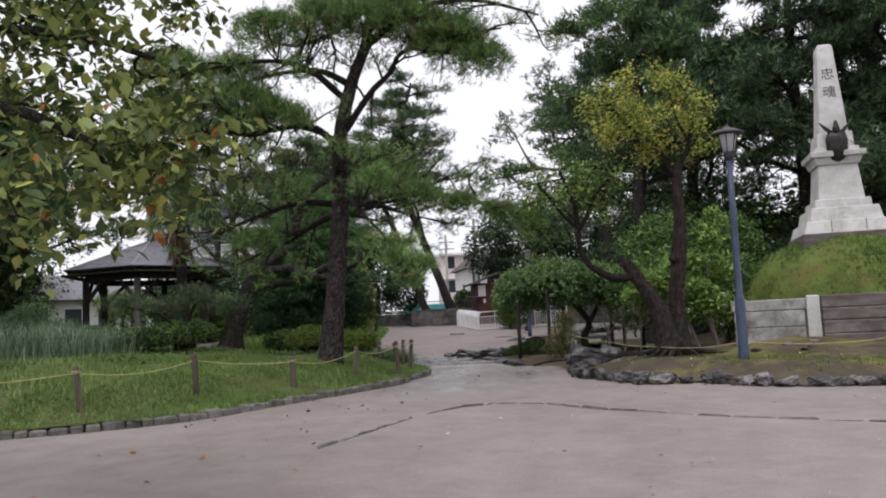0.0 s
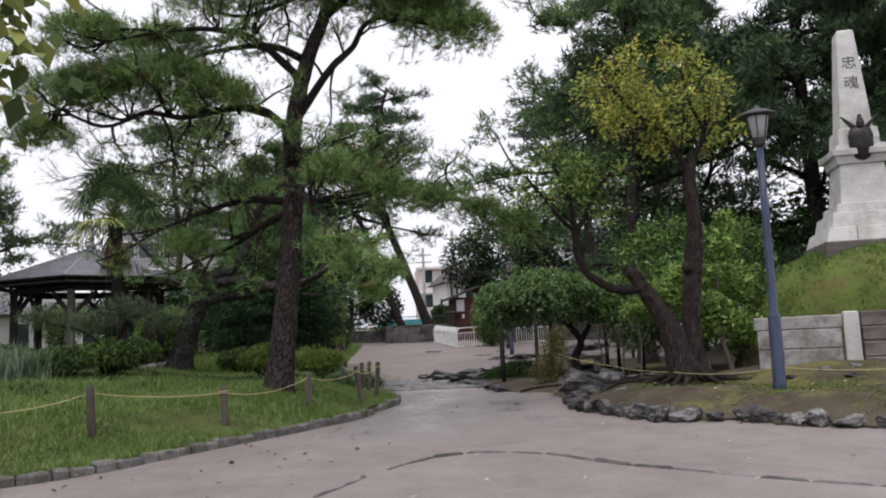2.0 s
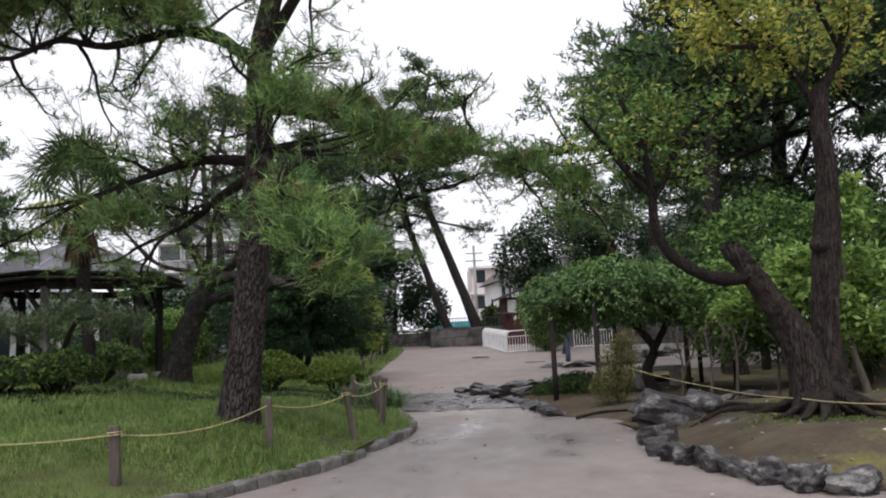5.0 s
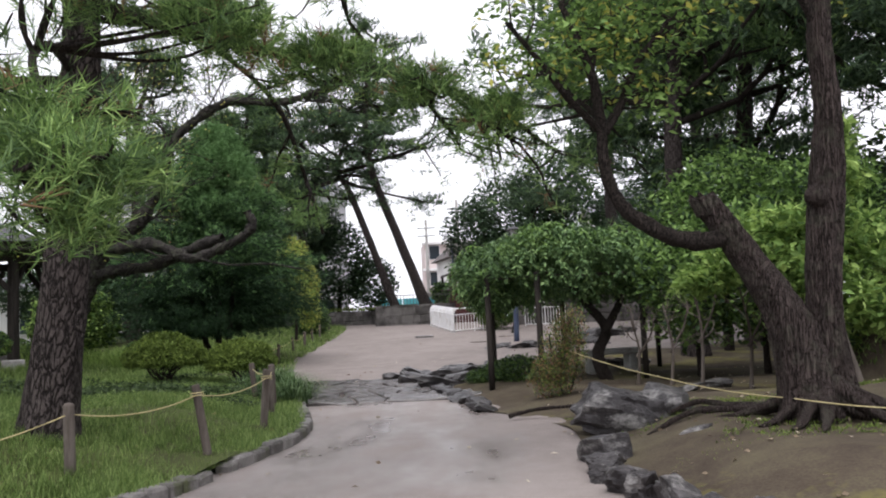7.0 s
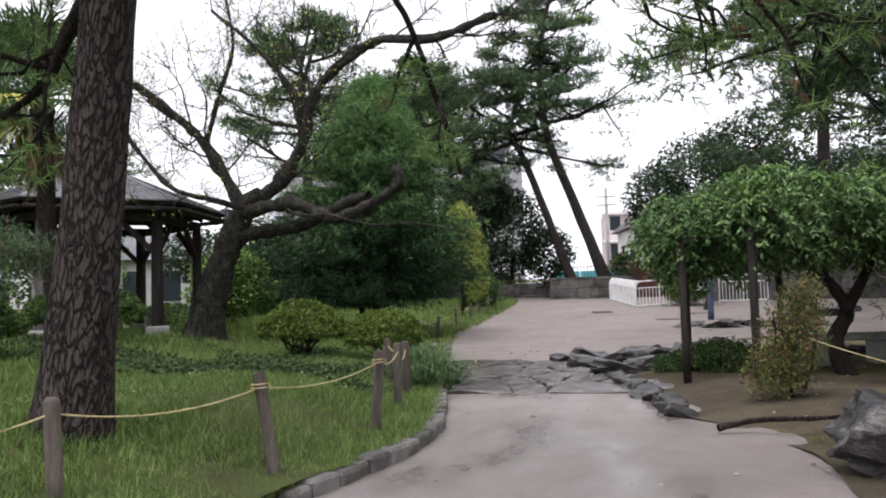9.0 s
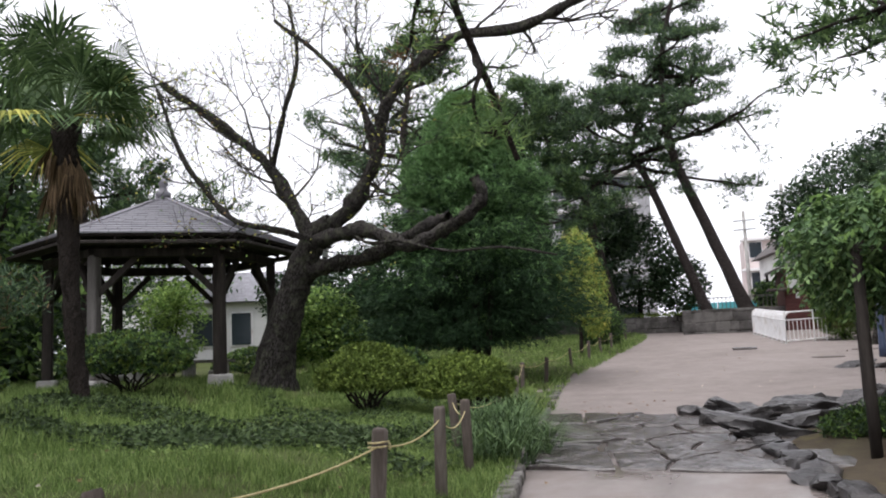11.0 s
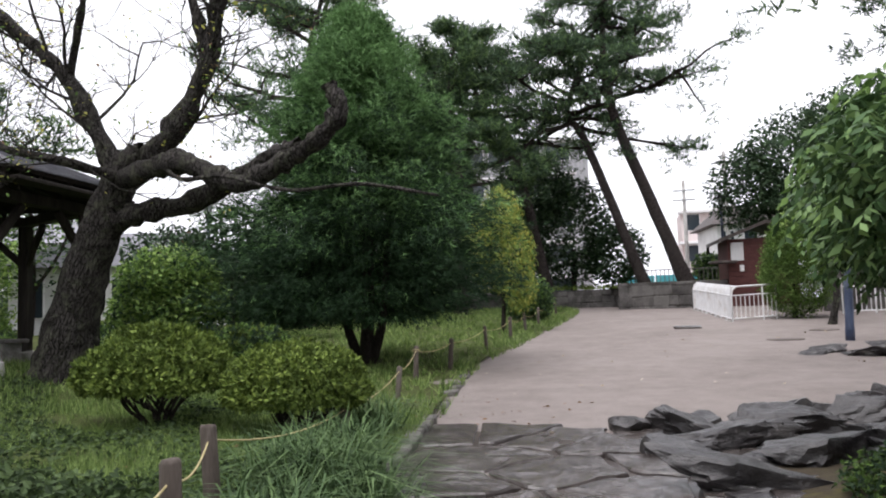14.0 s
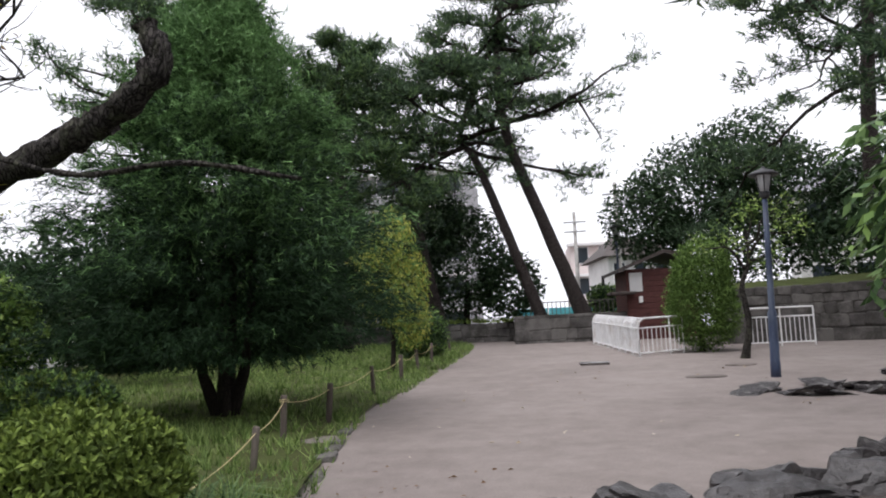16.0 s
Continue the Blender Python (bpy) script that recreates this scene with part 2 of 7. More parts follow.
M_granite = surface("pale_weathered_granite", [(0.37, 0.355, 0.34), (0.53, 0.517, 0.5), (0.65, 0.637, 0.62)], 2.4, 0.7, 0.3, 0.4, 0.006, 90, stain=(0.36, 0.34, 0.3))
M_concrete = surface("stained_pale_stone", [(0.22, 0.21, 0.2), (0.36, 0.35, 0.335), (0.48, 0.47, 0.455)], 2.2, 0.85, 0.25, 0.5, 0.01, 50, stain=(0.15, 0.135, 0.12))
M_darkstep = surface("stained_brown_stone", [(0.06, 0.05, 0.046), (0.13, 0.11, 0.1), (0.24, 0.21, 0.195)], 2.0, 0.8, 0.3, 0.5, 0.01, 50, (1, 1, 2.5))
M_bronze = surface("dark_bronze", [(0.012, 0.012, 0.012), (0.03, 0.028, 0.026), (0.06, 0.055, 0.05)], 12, 0.45, 0.5, 0.5, 0.006, metal=0.6)
M_engrave = surface("engraved_letter_paint", [(0.07, 0.07, 0.075), (0.13, 0.13, 0.14)], 8, 0.8)
M_lamp = surface("navy_painted_steel", [(0.014, 0.02, 0.042), (0.028, 0.042, 0.085), (0.06, 0.085, 0.14)], 6, 0.42, 0.5, 0.2, 0.003, 60, (1, 1, 0.3), stain=(0.07, 0.09, 0.13))
M_cap = surface("charcoal_lamp_cap", [(0.02, 0.02, 0.022), (0.045, 0.045, 0.05)], 8, 0.5, 0.4, 0.2, 0.003)
M_post = surface("grey_weathered_wood", [(0.04, 0.031, 0.026), (0.09, 0.074, 0.063), (0.17, 0.145, 0.127)], 5, 0.85, 0.2, 0.7, 0.008, 50, (1, 1, 0.12), island=0.2)
M_timber = surface("dark_stained_timber", [(0.012, 0.01, 0.009), (0.028, 0.023, 0.02), (0.055, 0.046, 0.04)], 6, 0.75, 0.25, 0.5, 0.006, 50, (1, 1, 0.15))
M_timber_g = surface("grey_sunned_timber", [(0.07, 0.062, 0.058), (0.125, 0.115, 0.11), (0.19, 0.18, 0.17)], 5, 0.8, 0.25, 0.5, 0.006, 50, (1, 1, 0.12))
M_shingle = surface("slate_grey_shingle", [(0.085, 0.083, 0.096), (0.145, 0.143, 0.162), (0.21, 0.207, 0.23)], 4, 0.55, 0.4, 0.4, 0.006, 45, island=0.35)
M_rope = surface("yellow_braided_rope", [(0.25, 0.2, 0.09), (0.46, 0.39, 0.2), (0.62, 0.56, 0.36)], 60, 0.8, 0.2, 0.8, 0.004, 160)
M_white = surface("white_painted_steel", [(0.66, 0.66, 0.67), (0.78, 0.78, 0.79), (0.86, 0.86, 0.87)], 4, 0.4, 0.4, 0.1, 0.002, 70, stain=(0.58, 0.55, 0.52))
M_redwood = surface("dark_red_boards", [(0.05, 0.018, 0.016), (0.085, 0.03, 0.027), (0.13, 0.05, 0.045)], 4, 0.65, 0.3, 0.3, 0.004, 50, (1, 1, 6))
M_roof = surface("dark_brown_roofing", [(0.03, 0.024, 0.022), (0.06, 0.048, 0.044), (0.09, 0.075, 0.07)], 5, 0.6, 0.3)
M_plaster = surface("off_white_plaster", [(0.55, 0.54, 0.54), (0.66, 0.655, 0.65), (0.74, 0.735, 0.73)], 0.8, 0.85, 0.2, 0.15, 0.004, 25)
M_pinkwall = surface("pale_pink_render", [(0.56, 0.47, 0.45), (0.66, 0.58, 0.56), (0.72, 0.65, 0.63)], 0.5, 0.85, 0.2, 0.1, 0.004, 15)
M_greywall = surface("grey_concrete_facade", [(0.2, 0.205, 0.21), (0.29, 0.295, 0.3), (0.37, 0.375, 0.38)], 0.4, 0.8, 0.25, 0.15, 0.006, 12)
M_bluetarp = surface("turquoise_sheeting", [(0.06, 0.3, 0.36), (0.1, 0.42, 0.5), (0.2, 0.55, 0.62)], 1.5, 0.6)
M_glass, _n, _l, _b = mat("dark_window_glass", 0.08, 0, 0.6)
_b.inputs["Base Color"].default_value = (0.035, 0.045, 0.055, 1)
M_lens, _n, _l, _b = mat("frosted_lamp_glass", 0.3, 0, 0.5)
_b.inputs["Base Color"].default_value = (0.62, 0.63, 0.66, 1)
_b.inputs["Transmission Weight"].default_value = 0.25


# ---- ground shape ----
KERB = [(-30, 8.4), (-14, 9.6), (-9, 10.1), (-5.94, 10.6), (-4.6, 11.05), (-3.6, 11.9), (-2.8, 13.2), (-1.98, 14.45), (-1.2, 15.9), (-0.85, 17.2),
        (-0.58, 18.7), (-0.5, 19.8), (-0.62, 20.7), (-0.95, 22.3), (-1.5, 24.4), (-2.05, 27.3), (-2.8, 30.9), (-3.4, 34.9), (-3.5, 39.7), (-3.95, 52.3), (-5.4, 57.6)]
BED = [(40, 11.0), (12, 11.7), (8.2, 11.9), (6.4, 12.1), (5.4, 12.5), (4.75, 13.0), (4.2, 13.7), (3.45, 14.05), (2.95, 14.8), (2.68, 15.7), (2.62, 16.6), (2.7, 17.7),
       (2.75, 19.2), (2.3, 20.6), (1.85, 21.3), (1.45, 23.2), (1.1, 25.3), (1.3, 26.6), (2.2, 28.4), (3.4, 30.0), (4.6, 31.8), (7.0, 33.2), (40, 36.0)]


def smooth(a, b, v):
    k = np.clip((v - a) / (b - a), 0, 1)
    return k * k * (3 - 2 * k)


def line_dist(line, x, y):
    """Distance to a polyline, positive on its left, and the nearest point."""
    x, y = np.asarray(x, float), np.asarray(y, float)
    best = np.full(x.shape, 1e9)
    sx, sy, side = np.zeros(x.shape), np.zeros(x.shape), np.ones(x.shape)
    for (ax, ay), (bx, by) in zip(line, line[1:]):
        ux, uy = bx - ax, by - ay
        k = np.clip(((x - ax) * ux + (y - ay) * uy) / (ux * ux + uy * uy), 0, 1)
        qx, qy = ax + k * ux, ay + k * uy
        d = np.hypot(x - qx, y - qy)
        m = d < best
        best = np.where(m, d, best)
        sx, sy = np.where(m, qx, sx), np.where(m, qy, sy)
        side = np.where(m, np.sign(ux * (y - ay) - uy * (x - ax)), side)
    return best * np.where(side == 0, 1, side), sx, sy


def round_line(line, n=4):
    """The same line with its corners rounded (Catmull-Rom)."""
    p = [np.array(q, float) for q in line]
    p = [2 * p[0] - p[1]] + p + [2 * p[-1] - p[-2]]
    out = []
    for a, b, c, d in zip(p, p[1:], p[2:], p[3:]):
        for k in np.arange(n) / n:
            out.append(tuple(0.5 * (2 * b + (c - a) * k + (2 * a - 5 * b + 4 * c - d) * k * k + (3 * b - a - 3 * c + d) * k ** 3)))
    return out + [tuple(p[-2])]


KERB_L, BED_L = round_line(KERB), round_line([q for q in reversed(BED)])
BED_L = BED_L[::-1]


def inside(poly, x, y):
    """Whether points lie within a closed outline."""
    x, y = np.asarray(x, float), np.asarray(y, float)
    c = np.zeros(x.shape, bool)
    for (ax, ay), (bx, by) in zip(poly, poly[1:] + poly[:1]):
        c ^= ((ay > y) != (by > y)) & (x < (bx - ax) * (y - ay) / (by - ay + 1e-12) + ax)
    return c


LAWN_P, BED_P = KERB_L + [(-80, 57.6), (-80, 8.4)], list(BED_L)


def lawn_in(x, y):
    return np.where(inside(LAWN_P, x, y), 1, -1) * np.abs(line_dist(KERB_L, x, y)[0])


def bed_in(x, y):
    return np.where(inside(BED_P, x, y), 1, -1) * np.abs(line_dist(BED_L, x, y)[0])


def base_z(x, y):
    y = np.asarray(y, float)
    return 0.25 * np.clip(y / 15, 0, 1) + 0.045 * (np.clip(y, 29, 60) - 29)


def lawn_add(x, y):
    d = lawn_in(x, y)
    y = np.asarray(y, float)
    rise = 0.42 * smooth(0.2, 2.2, d) * (1 - 0.5 * smooth(20, 24, y)) + (0.2 + 0.21 * smooth(20, 24, y)) * smooth(3.0, 6.5, d)
    return 0.09 * (1 - 0.75 * smooth(29, 33, y)) + rise * (1 - 0.75 * smooth(29, 33, y))


def bed_add(x, y):
    d = bed_in(x, y)
    x, y = np.asarray(x, float), np.asarray(y, float)
    near = smooth(22, 18, y)
    add = 0.008 + (0.12 + 0.17 * near) * smooth(0.1, 1.4, d) + 0.25 * smooth(2.5, 5, d) * near
    # the grass mound that carries the monument
    r = np.hypot(x - 10.9, y - 21.9) / 3.05
    add = add + np.minimum(3.0 * np.sqrt(np.clip(1 - r * r, 0, 1)), 2.82)
    return add + 1.2 * smooth(9, 16, x) * smooth(24, 32, y)


def ground_z(x, y):
    """Height of what one stands on."""
    z = base_z(x, y)
    if lawn_in(x, y) > 0:
        return float(z + lawn_add(x, y))
    if bed_in(x, y) > 0:
        return float(z + bed_add(x, y))
    return float(z)


# ---- mesh helpers ----
def mesh_from(name, verts, faces, mats, smooth_shade=False, index=None):
    me = bpy.data.meshes.new(name)
    verts = np.asarray(verts, np.float32)
    if isinstance(faces, np.ndarray):
        k = faces.shape[1]
        me.vertices.add(len(verts)), me.loops.add(faces.size), me.polygons.add(len(faces))
        me.vertices.foreach_set("co", verts.ravel())
        me.loops.foreach_set("vertex_index", faces.ravel().astype(np.int32))
        me.polygons.foreach_set("loop_start", np.arange(0, faces.size, k, dtype=np.int32))
        me.polygons.foreach_set("loop_total", np.full(len(faces), k, np.int32))
    else:
        me.from_pydata([tuple(map(float, v)) for v in verts], [], faces)
    for m in mats if isinstance(mats, (list, tuple)) else [mats]:
        me.materials.append(m)
    if index is not None:
        me.polygons.foreach_set("material_index", np.asarray(index, np.int32))
    me.polygons.foreach_set("use_smooth", np.full(len(me.polygons), smooth_shade))
    me.update(calc_edges=True)
    me.validate()
    return me


def mesh_part(name, verts, faces, mats, parent, label="", smooth_shade=False, index=None):
    ob = new(name, mesh_from(name, verts, faces, mats, smooth_shade, index))
    ob.parent = parent
    if label:
        tagged(ob, label)
    return ob


def part(name, bm, material, parent, label="", smooth_shade=False):
    me = bpy.data.meshes.new(name)
    bm.normal_update()
    for f in bm.faces:
        f.smooth = smooth_shade
    bm.to_mesh(me)
    bm.free()
    me.materials.append(material)
    ob = new(name, me)
    ob.parent = parent
    if label:
        tagged(ob, label)
    return ob


def thing(name, m, label, category, group="", kind=""):
    ob = new(name)
    ob.matrix_world = m
    ob.empty_display_size = 0.2
    return tagged(ob, label, category, group, kind)


def box(bm, size, at=(0, 0, 0), bevel=0.0, m=None, taper=1.0, jitter=0.0, rng=random):
    """A box whose underside centre lies at `at`, its edges rounded off."""
    sx, sy, sz = size
    r = bmesh.ops.create_cube(bm, size=1)
    vs = r["verts"]
    for v in vs:
        k = taper if v.co.z > 0 else 1
        v.co = Vector((v.co.x * sx * k, v.co.y * sy * k, (v.co.z + 0.5) * sz))
        if jitter:
            v.co += Vector([rng.uniform(-jitter, jitter) for _ in range(3)])
    if bevel:
        es = list({e for v in vs for e in v.link_edges})
        vs = list({v for f in bmesh.ops.bevel(bm, geom=es, offset=bevel, segments=1, affect="EDGES")["faces"] for v in f.verts} | {v for v in vs if v.is_valid})
    mm = Matrix.Translation(at) @ (m or Matrix())
    for v in vs:
        v.co = mm @ v.co
    return vs


def beam(bm, a, b, w, h, bevel=0.01):
    """A square timber from a to b."""
    a, b = Vector(a), Vector(b)
    q = (b - a).to_track_quat("Z", "Y").to_matrix().to_4x4()
    box(bm, (w, h, (b - a).length), (0, 0, 0), bevel, Matrix.Translation(a) @ q)


def lathe(bm, profile, segs=24, m=None):
    """Turned shape from (radius, height) pairs."""
    rings = []
    for r, z in profile:
        rings.append([bm.verts.new((m or Matrix()) @ Vector((r * math.cos(2 * math.pi * i / segs), r * math.sin(2 * math.pi * i / segs), z))) for i in range(segs)])
    for a, b in zip(rings, rings[1:]):
        for i in range(segs):
            bm.faces.new((a[i], a[(i + 1) % segs], b[(i + 1) % segs], b[i]))
    bm.faces.new(list(reversed(rings[0])))
    bm.faces.new(rings[-1])


class Tubes:
    """Collects tapered round stems into one vertex and face list."""

    def __init__(self):
        self.v, self.f, self.n = [], [], 0

    def add(self, pts, radii, sides=8, rough=0.0, rng=None):
        pts = np.asarray(pts, float)
        radii = np.asarray(radii, float)
        tan = np.gradient(pts, axis=0)
        tan /= np.linalg.norm(tan, axis=1)[:, None] + 1e-9
        ref = np.array([0.31, 0.95, 0.05])
        u = np.cross(tan, ref)
        bad = np.linalg.norm(u, axis=1) < 0.2
        u[bad] = np.cross(tan[bad], np.array([1.0, 0, 0.2]))
        u /= np.linalg.norm(u, axis=1)[:, None] + 1e-9
        w = np.cross(tan, u)
        a = 2 * np.pi * np.arange(sides) / sides
        rr = radii[:, None] * np.ones(sides)
        if rough and rng is not None:
            rr = rr * (1 + rough * rng.normal(size=rr.shape))
        ring = pts[:, None, :] + rr[..., None] * (np.cos(a)[None, :, None] * u[:, None, :] + np.sin(a)[None, :, None] * w[:, None, :])
        n = len(pts)
        self.v.append(ring.reshape(-1, 3))
        i = np.arange(n - 1)[:, None] * sides
        j, k = np.arange(sides)[None, :], (np.arange(sides)[None, :] + 1) % sides
        self.f.append((np.stack([i + j, i + k, i + sides + k, i + sides + j], -1).reshape(-1, 4) + self.n))
        self.n += n * sides

    def part(self, name, material, parent, label=""):
        return mesh_part(name, np.concatenate(self.v), np.concatenate(self.f), material, parent, label, True)


def spline(pts, n=6):
    """A smooth curve through points."""
    p = [np.array(q, float) for q in pts]
    p = [2 * p[0] - p[1]] + p + [2 * p[-1] - p[-2]]
    out = []
    for a, b, c, d in zip(p, p[1:], p[2:], p[3:]):
        for k in np.arange(n) / n:
            out.append(0.5 * (2 * b + (c - a) * k + (2 * a - 5 * b + 4 * c - d) * k * k + (3 * b - a - 3 * c + d) * k ** 3))
    return np.array(out + [p[-2]])


def unit(v):
    return v / (np.linalg.norm(v, axis=-1, keepdims=True) + 1e-9)


def leaf_cloud(pts, size, rng, aspect=0.5, droop=0.3, flat=0.4):
    """One folded leaf of two triangles at each point."""
    n = len(pts)
    d = unit(rng.normal(size=(n, 3)) * np.array([1, 1, flat]) + np.array([0, 0, -droop]))
    up = unit(rng.normal(size=(n, 3)) * 0.5 + np.array([0, 0, 1.0]))
    s = unit(np.cross(d, up))
    L = size * rng.uniform(0.6, 1.25, (n, 1))
    w = L * aspect * 0.5
    nrm = np.cross(s, d)
    mid = pts + d * L * 0.45
    v = np.stack([pts, mid + s * w + nrm * w * 0.3, pts + d * L, mid - s * w + nrm * w * 0.3], 1).reshape(-1, 3)
    i = np.arange(n)[:, None] * 4
    return v, np.concatenate([i, i + 1, i + 2, i + 3], 1)


def needle_cloud(pts, dirs, length, rng, per=16, width=0.008, spread=0.75):
    """A brush of needles at each point, round its twig's direction."""
    n = len(pts)
    P = np.repeat(pts, per, 0)
    D = unit(np.repeat(dirs, per, 0) + spread * rng.normal(size=(n * per, 3)))
    S = unit(np.cross(D, rng.normal(size=(n * per, 3)))) * width * 0.5
    L = length * rng.uniform(0.65, 1.15, (n * per, 1))
    P = P - np.repeat(dirs, per, 0) * length * rng.uniform(0, 0.9, (n * per, 1))
    v = np.stack([P - S, P + S, P + D * L], 1).reshape(-1, 3)
    i = np.arange(n * per)[:, None] * 3
    return v, np.concatenate([i, i + 1, i + 2], 1)


def rosette_cloud(pts, dirs, size, rng, per=6, aspect=0.42):
    """A rosette of small leaves at each shoot tip."""
    n = len(pts) * per
    P, D = np.repeat(pts, per, 0), np.repeat(dirs, per, 0)
    d = unit(D * 0.75 + 0.75 * rng.normal(size=(n, 3)))
    s = unit(np.cross(d, D + 0.3 * rng.normal(size=(n, 3))))
    L = size * rng.uniform(0.65, 1.3, (n, 1))
    w = L * aspect * 0.5
    nrm = np.cross(s, d)
    mid = P + d * L * 0.5
    v = np.stack([P, mid + s * w + nrm * w * 0.35, P + d * L, mid - s * w + nrm * w * 0.35], 1).reshape(-1, 3)
    i = np.arange(n)[:, None] * 4
    return v, np.concatenate([i, i + 1, i + 2, i + 3], 1)


def blade_cloud(pts, height, rng, width=0.012, lean=0.35):
    """Bent grass blades, two triangles each."""
    n = len(pts)
    a = rng.uniform(0, 2 * np.pi, n)
    side = np.stack([np.cos(a), np.sin(a), 0 * a], 1)
    fwd = np.stack([-np.sin(a), np.cos(a), 0 * a], 1)
    h = (height * rng.uniform(0.45, 1.3, n))[:, None]
    up = np.array([0, 0, 1.0])
    k = lean * rng.uniform(0.2, 1.4, (n, 1))
    w = width * rng.uniform(0.7, 1.3, (n, 1))
    mid = pts + up * h * 0.6 + fwd * h * k * 0.35
    tip = pts + up * h * (1 - 0.3 * k) + fwd * h * k
    v = np.stack([pts - side * w / 2, pts + side * w / 2, mid + side * w * 0.3, tip, mid - side * w * 0.3], 1).reshape(-1, 3)
    i = np.arange(n)[:, None] * 5
    return v, np.concatenate([np.concatenate(t, 1) for t in ((i, i + 1, i + 2), (i, i + 2, i + 4), (i + 4, i + 2, i + 3))], 0)


def thin_blades(pts, height, rng, width=0.007, lean=0.5):
    """Short grass, one leaning triangle a blade."""
    n = len(pts)
    a = rng.uniform(0, 2 * np.pi, n)
    side = np.stack([np.cos(a), np.sin(a), 0 * a], 1)
    fwd = np.stack([-np.sin(a), np.cos(a), 0 * a], 1)
    h = (height * rng.uniform(0.4, 1.35, n))[:, None]
    w = width * rng.uniform(0.7, 1.4, (n, 1))
    tip = pts + np.array([0, 0, 1.0]) * h * 0.85 + fwd * h * lean * rng.uniform(0.1, 1.5, (n, 1))
    v = np.stack([pts - side * w / 2, pts + side * w / 2, tip], 1).reshape(-1, 3)
    i = np.arange(n)[:, None] * 3
    return v, np.concatenate([i, i + 1, i + 2], 1)


def join(chunks):
    """Joins (verts, faces) lists whose faces have the same number of corners."""
    off, V, F = 0, [], []
    for v, f in chunks:
        V.append(v), F.append(f + off)
        off += len(v)
    return np.concatenate(V), np.concatenate(F)


# ---- setting: ground, lawn, beds ----
def axis_steps(lo, hi, step, far_lo, far_hi):
    a = list(np.arange(lo, hi + step / 2, step))
    k = step
    while a[0] > far_lo:
        k *= 1.5
        a.insert(0, a[0] - k)
    k = step
    while a[-1] < far_hi:
        k *= 1.5
        a.append(a[-1] + k)
    return np.array(a)


def sheet(name, xs, ys, zfun, material, keep=None, snap=None, kind_label=("", "")):
    X, Y = np.meshgrid(xs, ys)
    if snap:
        d, qx, qy = line_dist(snap, X, Y)
        near = np.abs(d) < 0.13
        X, Y = np.where(near, qx, X), np.where(near, qy, Y)
    Z = zfun(X, Y)
    nx, ny = len(xs), len(ys)
    i = (np.arange(ny - 1)[:, None] * nx + np.arange(nx - 1)[None, :])
    F = np.stack([i, i + 1, i + nx + 1, i + nx], -1).reshape(-1, 4)
    V = np.stack([X, Y, Z], -1).reshape(-1, 3)
    if keep is not None:
        c = V[F].mean(1)
        F = F[keep(c[:, 0], c[:, 1])]
        used, inv = np.unique(F, return_inverse=True)
        V, F = V[used], inv.reshape(F.shape)
    ob = new(name, mesh_from(name, V, F, material, True))
    return tagged(ob, kind_label[0], kind_label[1], kind="structure")


def uneven(X, Y):
    return 0.012 * np.sin(1.7 * X + 0.9 * Y) + 0.01 * np.sin(2.9 * Y - 1.3 * X)


sheet("ground", axis_steps(-8, 12, 0.4, -900, 900), axis_steps(-2, 60, 0.4, -300, 1500), lambda X, Y: base_z(X, Y) + uneven(X, Y) * 0.6, M_dirt,
      kind_label=("trodden sandy earth path with damp patches", "ground"))
lawn_keep = lambda x, y: lawn_in(x, y) > 0
sheet("lawn_ground", axis_steps(-12, 0.2, 0.22, -60, 0.2), np.arange(8, 58.2, 0.22), lambda X, Y: base_z(X, Y) + lawn_add(X, Y) + uneven(X, Y) * 2, M_lawn, lawn_keep, KERB_L,
      ("rough green lawn inside the stone kerb", "lawn"))
bed_keep = lambda x, y: bed_in(x, y) > 0
sheet("planting_bed_ground", axis_steps(0.6, 16, 0.22, 0.6, 40), np.arange(11, 36.4, 0.22), lambda X, Y: base_z(X, Y) + bed_add(X, Y) + uneven(X, Y) * 2, M_bed, bed_keep, BED_L,
      ("bare mossy soil bed round the old trees", "soil"))


sheet("mound_turf", np.arange(7.6, 14.3, 0.16), np.arange(18.6, 25.3, 0.16), lambda X, Y: base_z(X, Y) + bed_add(X, Y) + uneven(X, Y) * 2 + 0.03, M_turf,
      lambda x, y: np.hypot(x - 10.9, y - 21.9) < 3.0, None, ("short green turf over the monument's steep mound", "grass"))


def ground_many(x, y):
    z = base_z(x, y)
    z = np.where(lawn_in(x, y) > 0, z + lawn_add(x, y), z)
    return np.where(bed_in(x, y) > 0, z + bed_add(x, y), z)


